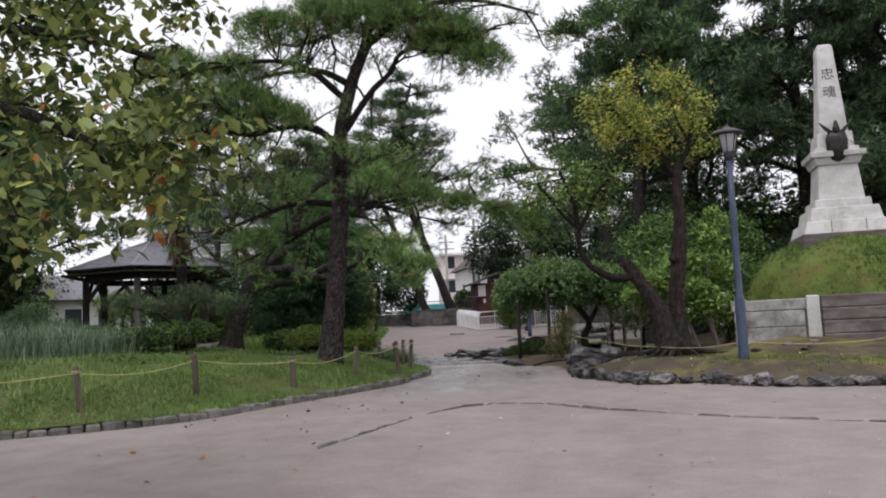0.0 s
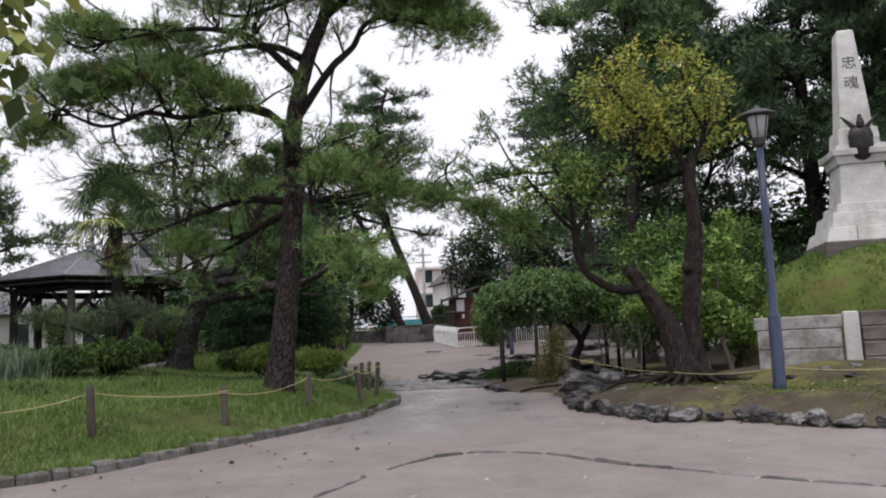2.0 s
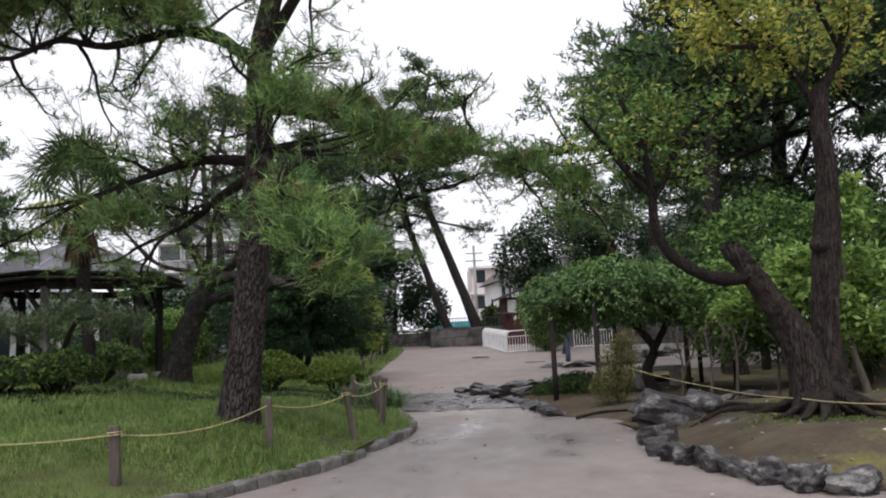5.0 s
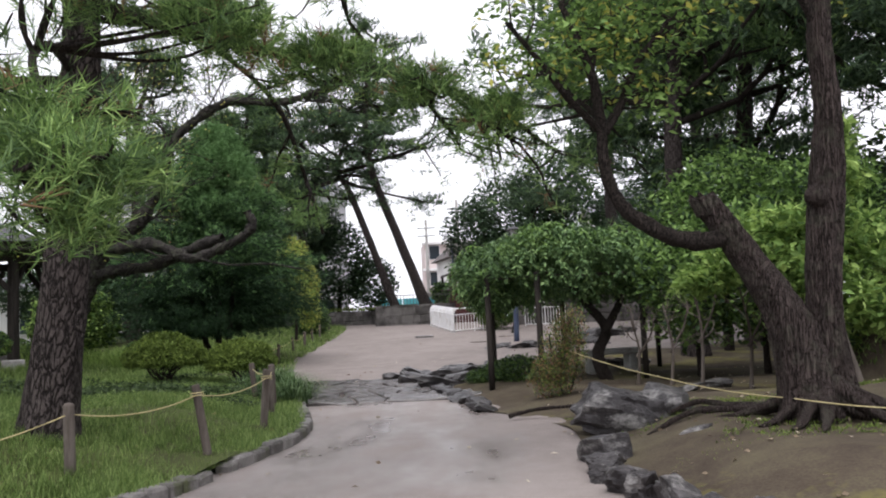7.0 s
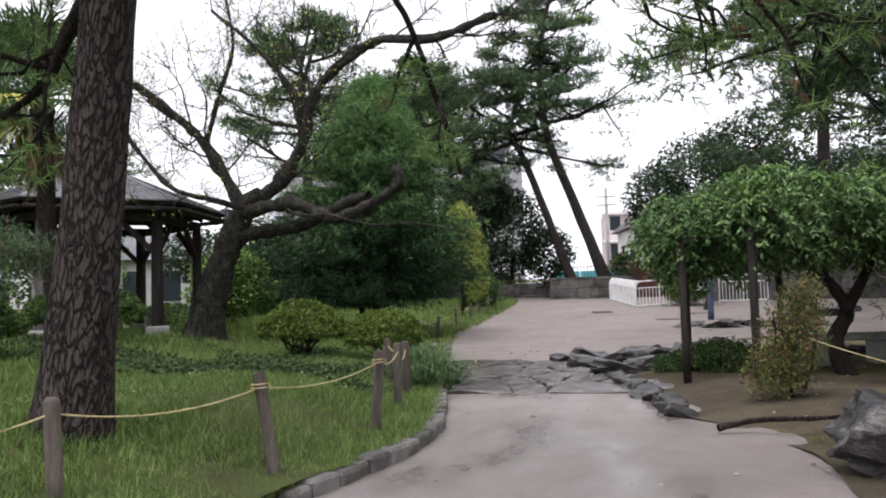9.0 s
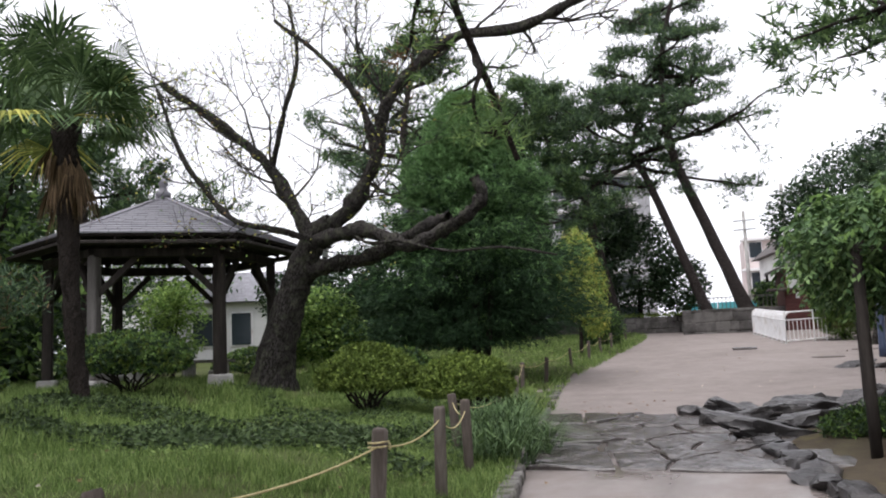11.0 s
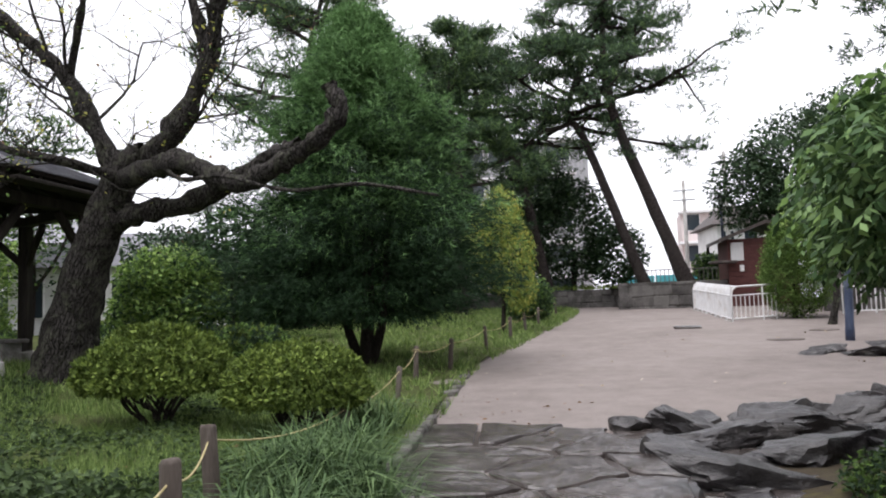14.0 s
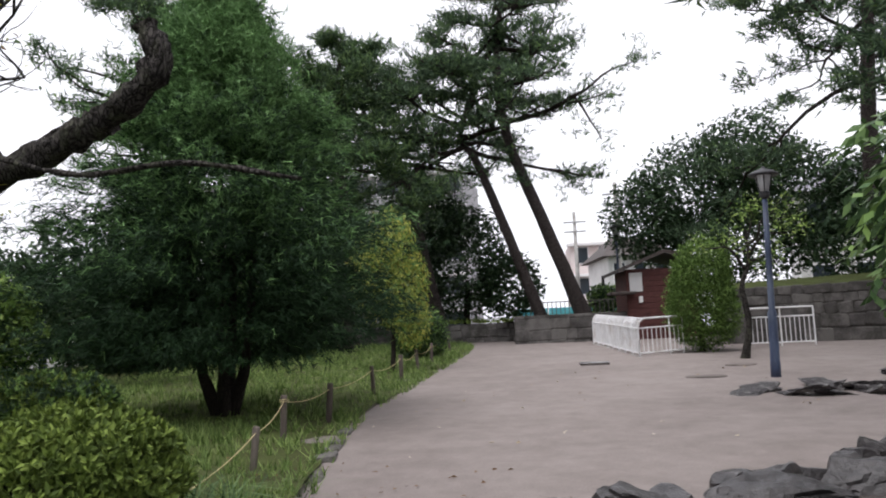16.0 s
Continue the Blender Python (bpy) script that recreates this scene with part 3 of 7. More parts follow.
# ---- trees ----
def grow(tubes, twigs, p, d, L, r, order, rng, wig=0.22, lift=0.08, kids=5, ratio=0.55, flat=0.5, sides=6, fine=True):
    n = 5
    pts, dirs = [np.array(p, float)], []
    d = unit(np.array(d, float))
    for _ in range(n):
        d = unit(d + wig * rng.normal(size=3) * np.array([1, 1, 0.7]) + np.array([0, 0, lift]))
        pts.append(pts[-1] + d * L / n)
        dirs.append(d)
    if order or fine:
        tubes.add(pts, np.linspace(r, r * 0.4, n + 1), sides if order else 3)
    if order == 0:
        for q, e in zip(pts[2:], dirs[1:]):
            twigs.append((q, e))
        return
    for i in range(kids):
        k = rng.uniform(0.25, 1.0) if i < kids - 1 else 1.0
        j = min(int(k * n), n - 1)
        q = pts[j] + (pts[j + 1] - pts[j]) * (k * n - j)
        e = unit(dirs[j] * 0.7 + rng.normal(size=3) * np.array([0.75, 0.75, 0.75 * flat]))
        grow(tubes, twigs, q, e, L * ratio * rng.uniform(0.7, 1.2), max(r * 0.5, 0.0055), order - 1, rng, wig, lift, kids, ratio, flat, max(4, sides - 2), fine)


def side_limbs(tubes, twigs, pts, r, rng, order=1, every=3, L=0.9, kids=4, lift=0.05, flat=0.5, first=2, thin=0.35, **kw):
    """Side branches along a given limb."""
    tan = unit(np.gradient(np.asarray(pts), axis=0))
    for i in range(first, len(pts), every):
        e = unit(tan[i] * 0.6 + rng.normal(size=3) * np.array([0.9, 0.9, 0.5]))
        grow(tubes, twigs, pts[i], e, L * rng.uniform(0.7, 1.3), max(0.01, min(r * thin, 0.03)), order, rng, kids=kids, lift=lift, flat=flat, **kw)


def tree_thing(name, base, label, category="tree", group=""):
    return thing(name, Matrix(), label, category, group)


def pine(name, label, trunk, r0, limbs, auto, seed, needle=(0.13, 14, 0.009), materials=None, bark=None, twig_order=1, group="", limb_r=0.07, limb_kids=5, per_point=1, spread=0.12, pad=0.45, pads=()):
    """trunk: points; limbs: given limbs as point lists; auto: (count, lowest share of the trunk, length low, length top, lift)."""
    rng = np.random.default_rng(seed)
    tr = tree_thing(name, trunk[0], label, "pine tree", group)
    T, twigs = Tubes(), []
    pts = spline(trunk, 8)
    k = np.linspace(0, 1, len(pts))
    rad = r0 * (1 - 0.72 * k) * (1 + 0.3 * np.exp(-k * 26))
    T.add(pts, rad, 20, 0.03, rng)
    T.part("trunk", bark or M_bark, tr)
    for lp in limbs:
        sparse, dense_tip = not isinstance(lp[0], tuple), lp[0] == 1
        lp = lp[1:] if sparse else lp
        q, B = spline(lp, 5), Tubes()
        B.add(q, np.linspace(limb_r * (0.5 if sparse else 1), limb_r * 0.25, len(q)), 8, 0.05, rng)
        side_limbs(B, twigs, q, limb_r, rng, twig_order, 1 if dense_tip else 3 if sparse else 2, 0.45 if dense_tip else 0.6 if sparse else 1.0, 5 if dense_tip else 4 if sparse else limb_kids, first=14 if dense_tip else 12 if sparse else 4)
        B.part("limb", M_bark_d, tr)
    count, low, l0, l1, lift = auto
    for i in range(count):
        s = low + (1 - low) * (i + rng.uniform(0, 0.8)) / count
        q = pts[min(int(s * (len(pts) - 1)), len(pts) - 1)]
        az = i * 2.4 + rng.uniform(-0.5, 0.5)
        L = (l0 + (l1 - l0) * (s - low) / (1 - low)) * rng.uniform(0.75, 1.2)
        d = np.array([math.cos(az), math.sin(az), lift + rng.uniform(-0.1, 0.15)])
        B = Tubes()
        grow(B, twigs, q, d, L, limb_r * (0.45 + 0.55 * L / max(l0, l1)), twig_order + 1, rng, 0.2, 0.03, limb_kids, 0.5, 0.35, 6, needle[0] < 0.2)
        B.part("limb", M_bark_d, tr)
    tw = np.array([t[0] for t in twigs])
    di = unit(np.array([t[1] for t in twigs]) * 0.7 + np.array([0, 0, 0.45]))
    frame_pts = np.concatenate([pts[len(pts) // 2:]] + [spline(lp[1:] if not isinstance(lp[0], tuple) else lp, 5) for lp in limbs])
    tufts = []
    for x, y, z, rx, ry, rz in pads:
        c = np.array([x, y, z])
        near = frame_pts[np.argmin(np.linalg.norm(frame_pts - c - np.array([0, 0, -0.3]), axis=1))]
        B = Tubes()
        for e in [c] + [c + rng.uniform(-0.7, 0.7, 3) * np.array([rx, ry, rz]) for _ in range(5)]:
            mid = near * 0.5 + e * 0.5 + rng.normal(size=3) * 0.08 - np.array([0, 0, 0.12])
            B.add(spline([near, mid, e], 5), np.linspace(0.022, 0.007, 11), 5, 0.05, rng)
        B.part("branch", M_bark_d, tr)
        n = int(620 * (rx * ry + 0.6 * (rx + ry) * rz) / 0.9) + 60
        d = unit(rng.normal(size=(n, 3)))
        lobes = unit(rng.normal(size=(16, 3)) * np.array([1, 1, 0.5]))
        d[:, 2] = np.where(rng.uniform(size=n) < 0.7, np.abs(d[:, 2]), d[:, 2])
        r = (0.74 + 1.5 * ((d @ lobes.T).max(1) - 0.78)) * rng.uniform(0.3, 1.15, n) ** 0.5
        tufts.append((c + d * r[:, None] * np.array([rx, ry, rz * 1.45]) + rng.normal(size=(n, 3)) * 0.06 - np.array([0, 0, 0.12]) * (r[:, None] > 0.85), unit(d * np.array([0.9, 0.9, 0.5]) + np.array([0, 0, 0.55]) + 0.25 * rng.normal(size=(n, 3)))))
    if per_point > 1:
        tw = np.repeat(tw, per_point, 0)
        tw = tw + rng.normal(size=tw.shape) * spread * np.array([1, 1, pad])
        di = unit(np.repeat(di, per_point, 0) + rng.normal(size=tw.shape) * 0.35)
    if tufts:
        tw, di = np.concatenate([tw] + [t[0] for t in tufts]), np.concatenate([di] + [t[1] for t in tufts])
    v, f = needle_cloud(tw, di, needle[0], rng, needle[1], needle[2])
    mats = materials or [(M_pine, 1.0)]
    shares = np.cumsum([m[1] for m in mats])
    idx = np.repeat(np.searchsorted(shares, rng.uniform(0, shares[-1], len(tw))), needle[1])
    mesh_part("crown", v, f, [m[0] for m in mats], tr, "", False, np.minimum(idx, len(mats) - 1))
    return tr


def broad_tree(name, label, trunk, r0, limbs, seed, leaf=(0.09, 6, 0.22), materials=None, bark=None, order=2, auto=(6, 0.45, 1.6, 0.4), group="", category="tree", droop=0.3, aspect=0.5, kids=4, limb_r=0.06, flat=0.8, sides_every=3, limb_len=0.8, thin=0.35, first=8):
    """leaf: size, leaves per twig point, scatter. materials: list of (material, share)."""
    rng = np.random.default_rng(seed)
    tr = tree_thing(name, trunk[0], label, category, group)
    T, twigs = Tubes(), []
    pts = spline(trunk, 8)
    k = np.linspace(0, 1, len(pts))
    T.add(pts, r0 * (1 - 0.6 * k) * (1 + 0.5 * np.exp(-k * 18)), 16, 0.085, rng)
    for lp in limbs:
        r, lp = lp[0], lp[1:]
        q, B = spline(lp, 6), Tubes()
        B.add(q, np.linspace(abs(r), abs(r) * (0.45 if r > 0 else 0.62), len(q)) * (1 + 0.16 * rng.normal(size=len(q)).clip(-1.2, 1.5)), 12, 0.13, rng)
        if r > 0:
            side_limbs(B, twigs, q, r, rng, order - 1, sides_every, limb_len, kids, 0.1, flat, first, thin)
        B.part("limb", bark or M_bark_d, tr)
    count, low, L, lift = auto
    for i in range(count):
        s = low + (1 - low) * (i + 0.5) / count
        az = i * 2.4 + rng.uniform(-0.5, 0.5)
        B = Tubes()
        grow(B, twigs, pts[int(s * (len(pts) - 1))], np.array([math.cos(az), math.sin(az), lift]), L * rng.uniform(0.7, 1.2), limb_r * 0.7, order, rng, 0.22, 0.08, kids, 0.6, flat)
        B.part("limb", bark or M_bark_d, tr)
    T.part("trunk", bark or M_bark_d, tr)
    tw = np.array([t[0] for t in twigs])
    n = int(len(tw) * leaf[1])
    if n:
        p = tw[rng.integers(0, len(tw), n)] + rng.normal(size=(n, 3)) * leaf[2]
        v, f = leaf_cloud(p, leaf[0], rng, aspect, droop)
        shares = np.cumsum([s for _, s in materials])
        idx = np.searchsorted(shares, rng.uniform(0, shares[-1], n))
        mesh_part("crown", v, f, [m for m, _ in materials], tr, "", False, np.minimum(idx, len(materials) - 1))
    return tr


def clumps(name, label, lumps, leaf, count, seed, materials, stem=None, category="shrub", group="", aspect=0.5, shell=0.45, droop=0.1, bark=None, rough=0.22):
    """A crown of uneven leafy lumps, each (x, y, z, rx, ry, rz), on a stem of forked boughs."""
    rng = np.random.default_rng(seed)
    tr = tree_thing(name, lumps[0], label, category, group)
    if stem:
        for s in stem:
            T = Tubes()
            r, pts = s[0], spline(s[1:], 5)
            T.add(pts, np.linspace(r, r * 0.45, len(pts)), 8, 0.05, rng)
            T.part("trunk" if category == "tree" else "stem", bark or M_bark_d, tr)
    P = []
    vol = np.array([l[3] * l[4] * l[5] for l in lumps]) ** 0.67
    for l, share in zip(lumps, vol / vol.sum()):
        n = int(count * share)
        d = unit(rng.normal(size=(n, 3)))
        # sub-lumps break up the outline
        c = unit(rng.normal(size=(26, 3)))
        near = (d @ c.T).max(1)
        r = (1 - shell * rng.uniform(0, 1, n) ** 1.6) * (0.82 + rough * (near - 0.75) * 2.2 + 0.05 * rng.normal(size=n))
        P.append(np.array(l[:3]) + d * r[:, None] * np.array(l[3:6]))
    P = np.concatenate(P)
    v, f = leaf_cloud(P, leaf, rng, aspect, droop, 0.7)
    shares = np.cumsum([s for _, s in materials])
    idx = np.searchsorted(shares, rng.uniform(0, shares[-1], len(P)))
    mesh_part("crown" if category == "tree" else "foliage", v, f, [m for m, _ in materials], tr, "", False, np.minimum(idx, len(materials) - 1))
    return tr


# the great pine beside the path
pine("pine_tree", "tall leaning pine with furrowed grey-brown bark on the lawn",
     [(-2.58, 17.5, 0.66), (-2.38, 17.5, 2.46), (-2.23, 17.5, 4.3), (-2.2, 17.5, 5.6), (-1.9, 17.5, 6.9), (-1.55, 17.5, 7.8), (-1.35, 17.5, 8.9), (-1.2, 17.6, 10.6)], 0.235,
     [[(-2.2, 17.5, 5.5), (-2.74, 17.1, 5.86), (-3.37, 17.0, 5.85), (-4.09, 16.9, 5.7), (-4.72, 16.8, 5.78), (-5.44, 16.7, 5.53), (-6.35, 16.6, 5.95)],
      [(-2.1, 17.5, 5.8), (-1.45, 17.2, 6.6), (-1.0, 17.2, 7.03), (-0.7, 17.2, 7.5), (0.2, 17.0, 7.7), (1.5, 16.8, 7.8)],
      [(-2.2, 17.4, 5.0), (-1.35, 17.3, 4.7), (-0.25, 17.3, 4.35), (0.6, 17.2, 4.1), (1.4, 17.2, 3.9), (2.2, 17.4, 3.5)],
      [1, (-2.3, 17.4, 4.3), (-1.9, 16.2, 4.1), (-1.5, 15.1, 3.6), (-0.95, 14.2, 2.95), (-0.68, 13.75, 2.6)],
      [(-2.3, 17.5, 4.0), (-2.9, 17.9, 3.8), (-3.6, 18.4, 3.5), (-4.5, 18.6, 3.2)],
      [0, (-2.2, 17.6, 4.9), (-1.4, 18.5, 5.0), (-0.7, 19.6, 4.5), (-0.45, 20.4, 3.6), (-0.3, 20.8, 2.9)],
      [(-2.25, 17.4, 4.9), (-2.1, 16.7, 5.0), (-1.8, 16.1, 4.8), (-1.5, 15.7, 4.6)],
      [(-2.3, 17.6, 4.2), (-3.2, 17.8, 4.3), (-4.2, 17.7, 4.0), (-5.0, 17.4, 3.6)],
      [(-2.0, 17.4, 6.5), (-2.8, 16.8, 7.1), (-3.8, 16.5, 7.2), (-5.2, 16.2, 6.9)],
      [(-1.9, 17.5, 6.9), (-2.8, 18.2, 7.5), (-4.2, 18.8, 7.6), (-5.6, 19.2, 7.3)],
      [(-1.5, 17.5, 7.8), (-0.4, 16.8, 8.3), (0.9, 16.2, 8.2), (2.2, 15.9, 7.7)]],
     (6, 0.8, 2.2, 1.4, 0.15), 11, (0.16, 13, 0.0105), [(M_pine_b, 0.62), (M_pine, 0.34), (M_rust, 0.04)], limb_r=0.085, limb_kids=5, per_point=2, spread=0.13,
     pads=[(-1.4, 17.0, 8.15, 1.0, 1.0, 0.4), (-0.5, 16.7, 8.0, 0.9, 0.9, 0.38), (0.4, 16.8, 7.65, 0.9, 0.9, 0.36), (1.05, 16.7, 7.1, 0.65, 0.7, 0.3), (0.3, 17.8, 7.9, 0.8, 0.8, 0.35), (-2.4, 16.9, 8.25, 0.85, 0.8, 0.36), (-3.5, 16.8, 8.0, 0.9, 0.9, 0.38),
           (-1.2, 17.3, 9.1, 1.0, 1.0, 0.45), (0.1, 17.5, 9.2, 0.8, 0.8, 0.4), (-2.6, 17.6, 9.3, 0.8, 0.8, 0.4), (-1.3, 17.5, 10.4, 0.9, 0.9, 0.5),
           (-4.3, 16.9, 6.45, 0.9, 0.85, 0.36), (-5.2, 16.8, 6.35, 0.9, 0.85, 0.36), (-6.1, 16.7, 6.2, 0.85, 0.9, 0.34), (-3.5, 16.8, 6.2, 0.6, 0.65, 0.28), (-3.05, 16.6, 5.95, 0.42, 0.45, 0.22), (-5.6, 16.5, 7.1, 0.9, 0.85, 0.33), (-4.6, 17.4, 7.3, 0.8, 0.8, 0.33), (-6.6, 16.9, 5.5, 0.6, 0.6, 0.25),
           (-1.3, 15.2, 4.3, 0.5, 0.45, 0.2), (-0.4, 15.9, 4.05, 0.62, 0.5, 0.2), (0.45, 16.4, 3.95, 0.5, 0.45, 0.18), (1.25, 17.0, 3.85, 0.48, 0.42, 0.16), (2.0, 17.3, 3.65, 0.4, 0.38, 0.14), (-4.1, 17.4, 3.5, 0.5, 0.5, 0.2), (-1.0, 17.6, 4.9, 0.6, 0.5, 0.22),
           (-0.8, 13.8, 2.62, 0.3, 0.28, 0.16), (-0.45, 13.85, 2.52, 0.3, 0.26, 0.15), (-0.6, 13.75, 2.3, 0.25, 0.22, 0.08)])

# the old cherry by the shelter
broad_tree("cherry_tree", "old leaning cherry with mossy bark and nearly bare branches", [(-7.75, 28.5, 0.7), (-7.5, 28.5, 1.9), (-7.05, 28.5, 3.0), (-6.65, 28.5, 3.75), (-6.3, 28.5, 4.0)], 0.4,
           [(0.14, (-6.7, 28.5, 3.6), (-7.03, 28.5, 4.15), (-7.64, 28.5, 5.15), (-8.16, 28.4, 5.71), (-9.27, 28.3, 6.62), (-10.16, 28.2, 7.28)),
            (0.16, (-6.6, 28.5, 3.7), (-5.85, 28.5, 4.25), (-5.3, 28.5, 5.1), (-4.9, 28.4, 6.2), (-3.6, 28.2, 7.0), (-2.2, 28.0, 6.9), (-0.9, 27.8, 7.2)),
            (-0.15, (-6.6, 28.4, 3.6), (-5.74, 28.0, 3.65), (-5.1, 27.8, 3.6), (-4.3, 27.6, 3.25), (-3.6, 27.5, 3.45), (-3.1, 27.4, 3.65), (-2.85, 27.4, 3.95), (-2.95, 27.4, 4.25)),
            (-0.17, (-7.0, 28.5, 3.0), (-6.2, 28.4, 3.15), (-5.4, 28.3, 3.2), (-4.3, 28.2, 3.6), (-3.7, 28.1, 3.75)),
            (0.07, (-6.6, 28.4, 3.6), (-6.86, 27.6, 3.75), (-7.7, 27.4, 3.99), (-8.33, 27.4, 4.56), (-9.0, 27.4, 5.47), (-9.56, 27.4, 6.84)),
            (-0.028, (-5.6, 27.9, 3.65), (-5.0, 27.5, 3.35), (-4.3, 27.3, 3.3), (-3.4, 27.2, 3.05), (-2.4, 26.9, 3.0), (-1.5, 26.8, 2.8)),
            (0.08, (-5.3, 28.5, 5.1), (-5.55, 28.4, 6.2), (-6.3, 28.3, 7.2), (-7.3, 28.2, 8.1)),
            (0.06, (-7.64, 28.5, 5.15), (-7.2, 28.3, 6.2), (-6.8, 28.2, 7.2), (-6.9, 28.1, 8.3))],
           21, (0.07, 0.55, 0.1), [(M_yellow, 0.5), (M_green, 0.35), (M_rust, 0.15)], M_bark_c, 3, (0, 0.5, 1, 0.3), category="tree", kids=6, sides_every=2, limb_len=1.5, thin=0.2, first=4)

# the old tree in the bed: a broken hollow stem and a living one from one root
def old_tree():
    rng = np.random.default_rng(31)
    tr = tree_thing("garden_tree", (4.9, 17.2, 0.5), "old garden tree with a broken hollow stem and yellowing leaves")

    def fluted(name, line, radii, strands, seed, label=""):
        """A stem of twisted ribs grown together."""
        r = np.random.default_rng(seed)
        q = spline(line, 7)
        rad = np.interp(np.linspace(0, 1, len(q)), np.linspace(0, 1, len(radii)), radii)
        T = Tubes()
        T.add(q, rad * 0.86, 18, 0.05, r)
        k = np.linspace(0, 1, len(q))
        for i in range(strands):
            a = 2 * math.pi * i / strands + r.uniform(-0.3, 0.3) + 1.5 * k + 0.3 * np.sin(5 * k + i)
            off = np.stack([np.cos(a), np.sin(a), 0 * a], 1) * (rad * r.uniform(0.6, 0.72))[:, None]
            T.add(q + off, rad * (r.uniform(0.3, 0.42) + 0.06 * np.sin(7 * k + 2 * i)), 9, 0.07, r)
        return T.part(name, M_bark_s, tr, label)

    fluted("trunk", [(4.74, 17.12, 0.3), (4.68, 17.12, 0.95), (4.56, 17.15, 1.52), (4.28, 17.2, 2.06), (4.08, 17.2, 2.38), (3.9, 17.2, 2.66)], [0.33, 0.24, 0.205, 0.165, 0.155, 0.13], 7, 311, "hollow weathered stem broken off short")
    fluted("trunk", [(5.03, 17.25, 0.3), (5.01, 17.25, 1.25), (5.03, 17.25, 1.9), (5.13, 17.25, 2.72), (5.21, 17.25, 3.44), (5.18, 17.25, 4.15), (5.24, 17.25, 4.7)], [0.28, 0.18, 0.175, 0.17, 0.13, 0.12, 0.095], 6, 312)
    bm = bmesh.new()
    for i in range(7):
        a = i * 0.9
        c = (3.9 + 0.075 * math.cos(a), 17.2 + 0.075 * math.sin(a), 2.6)
        lathe(bm, [(0.05, -0.12), (0.045, 0.05), (0.008, 0.09 + 0.05 * math.sin(3 * i))], 6, pose(*c, 0, -24, 0))
    part("splinter", bm, M_bark_s, tr, "splintered dark break of the stem")
    bm = bmesh.new()
    lathe(bm, [(0.09, -0.1), (0.12, 0.0), (0.1, 0.08), (0.04, 0.11)], 10, pose(5.0, 17.17, 2.62, 20, -70, 0))
    part("burr", bm, M_bark_s, tr, "", True)
    leafy = {"left": [], "top": [], "right": []}
    for key, r, line in (
            ("", 0.1, [(4.2, 17.2, 2.3), (3.92, 17.17, 2.24), (3.6, 17.17, 2.28), (3.3, 17.2, 2.45), (3.1, 17.2, 2.64), (2.97, 17.2, 3.0), (2.97, 17.2, 3.45)]),
            ("left", 0.055, [(2.97, 17.2, 3.4), (2.88, 17.1, 3.9), (2.72, 17.0, 4.3), (2.6, 17.0, 4.6)]),
            ("left", 0.04, [(2.96, 17.2, 3.35), (2.62, 17.0, 3.65), (2.35, 16.9, 4.0), (2.05, 16.8, 4.35)]),
            ("left", 0.05, [(2.99, 17.2, 3.35), (3.2, 17.3, 3.65), (3.35, 17.3, 4.0), (3.58, 17.3, 4.3), (3.75, 17.3, 4.5)]),
            ("left", 0.035, [(2.9, 17.1, 3.8), (2.95, 17.4, 4.2), (3.1, 17.5, 4.5)]),
            ("left", 0.03, [(2.95, 17.2, 3.5), (2.7, 17.6, 3.9), (2.4, 17.9, 4.3)]),
            ("top", 0.055, [(5.19, 17.25, 4.3), (4.95, 17.2, 4.8), (4.7, 17.2, 5.2), (4.3, 17.2, 5.5), (3.95, 17.2, 5.9), (3.7, 17.2, 6.3)]),
            ("top", 0.04, [(4.6, 17.2, 5.3), (4.3, 17.0, 5.2), (3.9, 17.0, 5.25), (3.45, 17.0, 5.5)]),
            ("top", 0.035, [(4.75, 17.2, 5.15), (4.6, 17.4, 5.8), (4.45, 17.4, 6.5)]),
            ("right", 0.06, [(5.24, 17.25, 4.6), (5.5, 17.2, 5.1), (5.6, 17.2, 5.7), (5.5, 17.2, 6.4)]),
            ("right", 0.035, [(5.3, 17.25, 4.75), (5.7, 17.4, 5.2), (5.95, 17.5, 5.7)]),
            ("right", 0.035, [(5.5, 17.2, 5.2), (5.2, 17.0, 5.7), (5.1, 17.0, 6.3)])):
        q, B = spline(line, 5), Tubes()
        B.add(q, np.linspace(r, r * 0.5, len(q)), 10, 0.08, rng)
        if key:
            side_limbs(B, leafy[key], q, r, rng, 1, 2, 0.5 if key == "left" else 0.42, 4, 0.04, 0.6, 4, 0.3)
        B.part("limb", M_bark_d, tr)
    for key, per, mats in (("left", 6.5, [(M_green, 0.87), (M_yellow, 0.13)]), ("top", 11, [(M_yellow, 0.74), (M_lime, 0.2), (M_rust, 0.06)]), ("right", 11, [(M_yellow, 0.6), (M_lime, 0.34), (M_rust, 0.06)])):
        tw = np.array([t[0] for t in leafy[key]])
        n = int(len(tw) * per)
        P = tw[rng.integers(0, len(tw), n)] + rng.normal(size=(n, 3)) * 0.12
        v, f = leaf_cloud(P, 0.095, rng, 0.5, 0.35)
        shares = np.cumsum([m[1] for m in mats])
        idx = np.minimum(np.searchsorted(shares, rng.uniform(0, shares[-1], n)), len(mats) - 1)
        mesh_part("crown", v, f, [m for m, _ in mats], tr, "green leaves" if key == "left" else "thin yellowing leaves", False, idx)
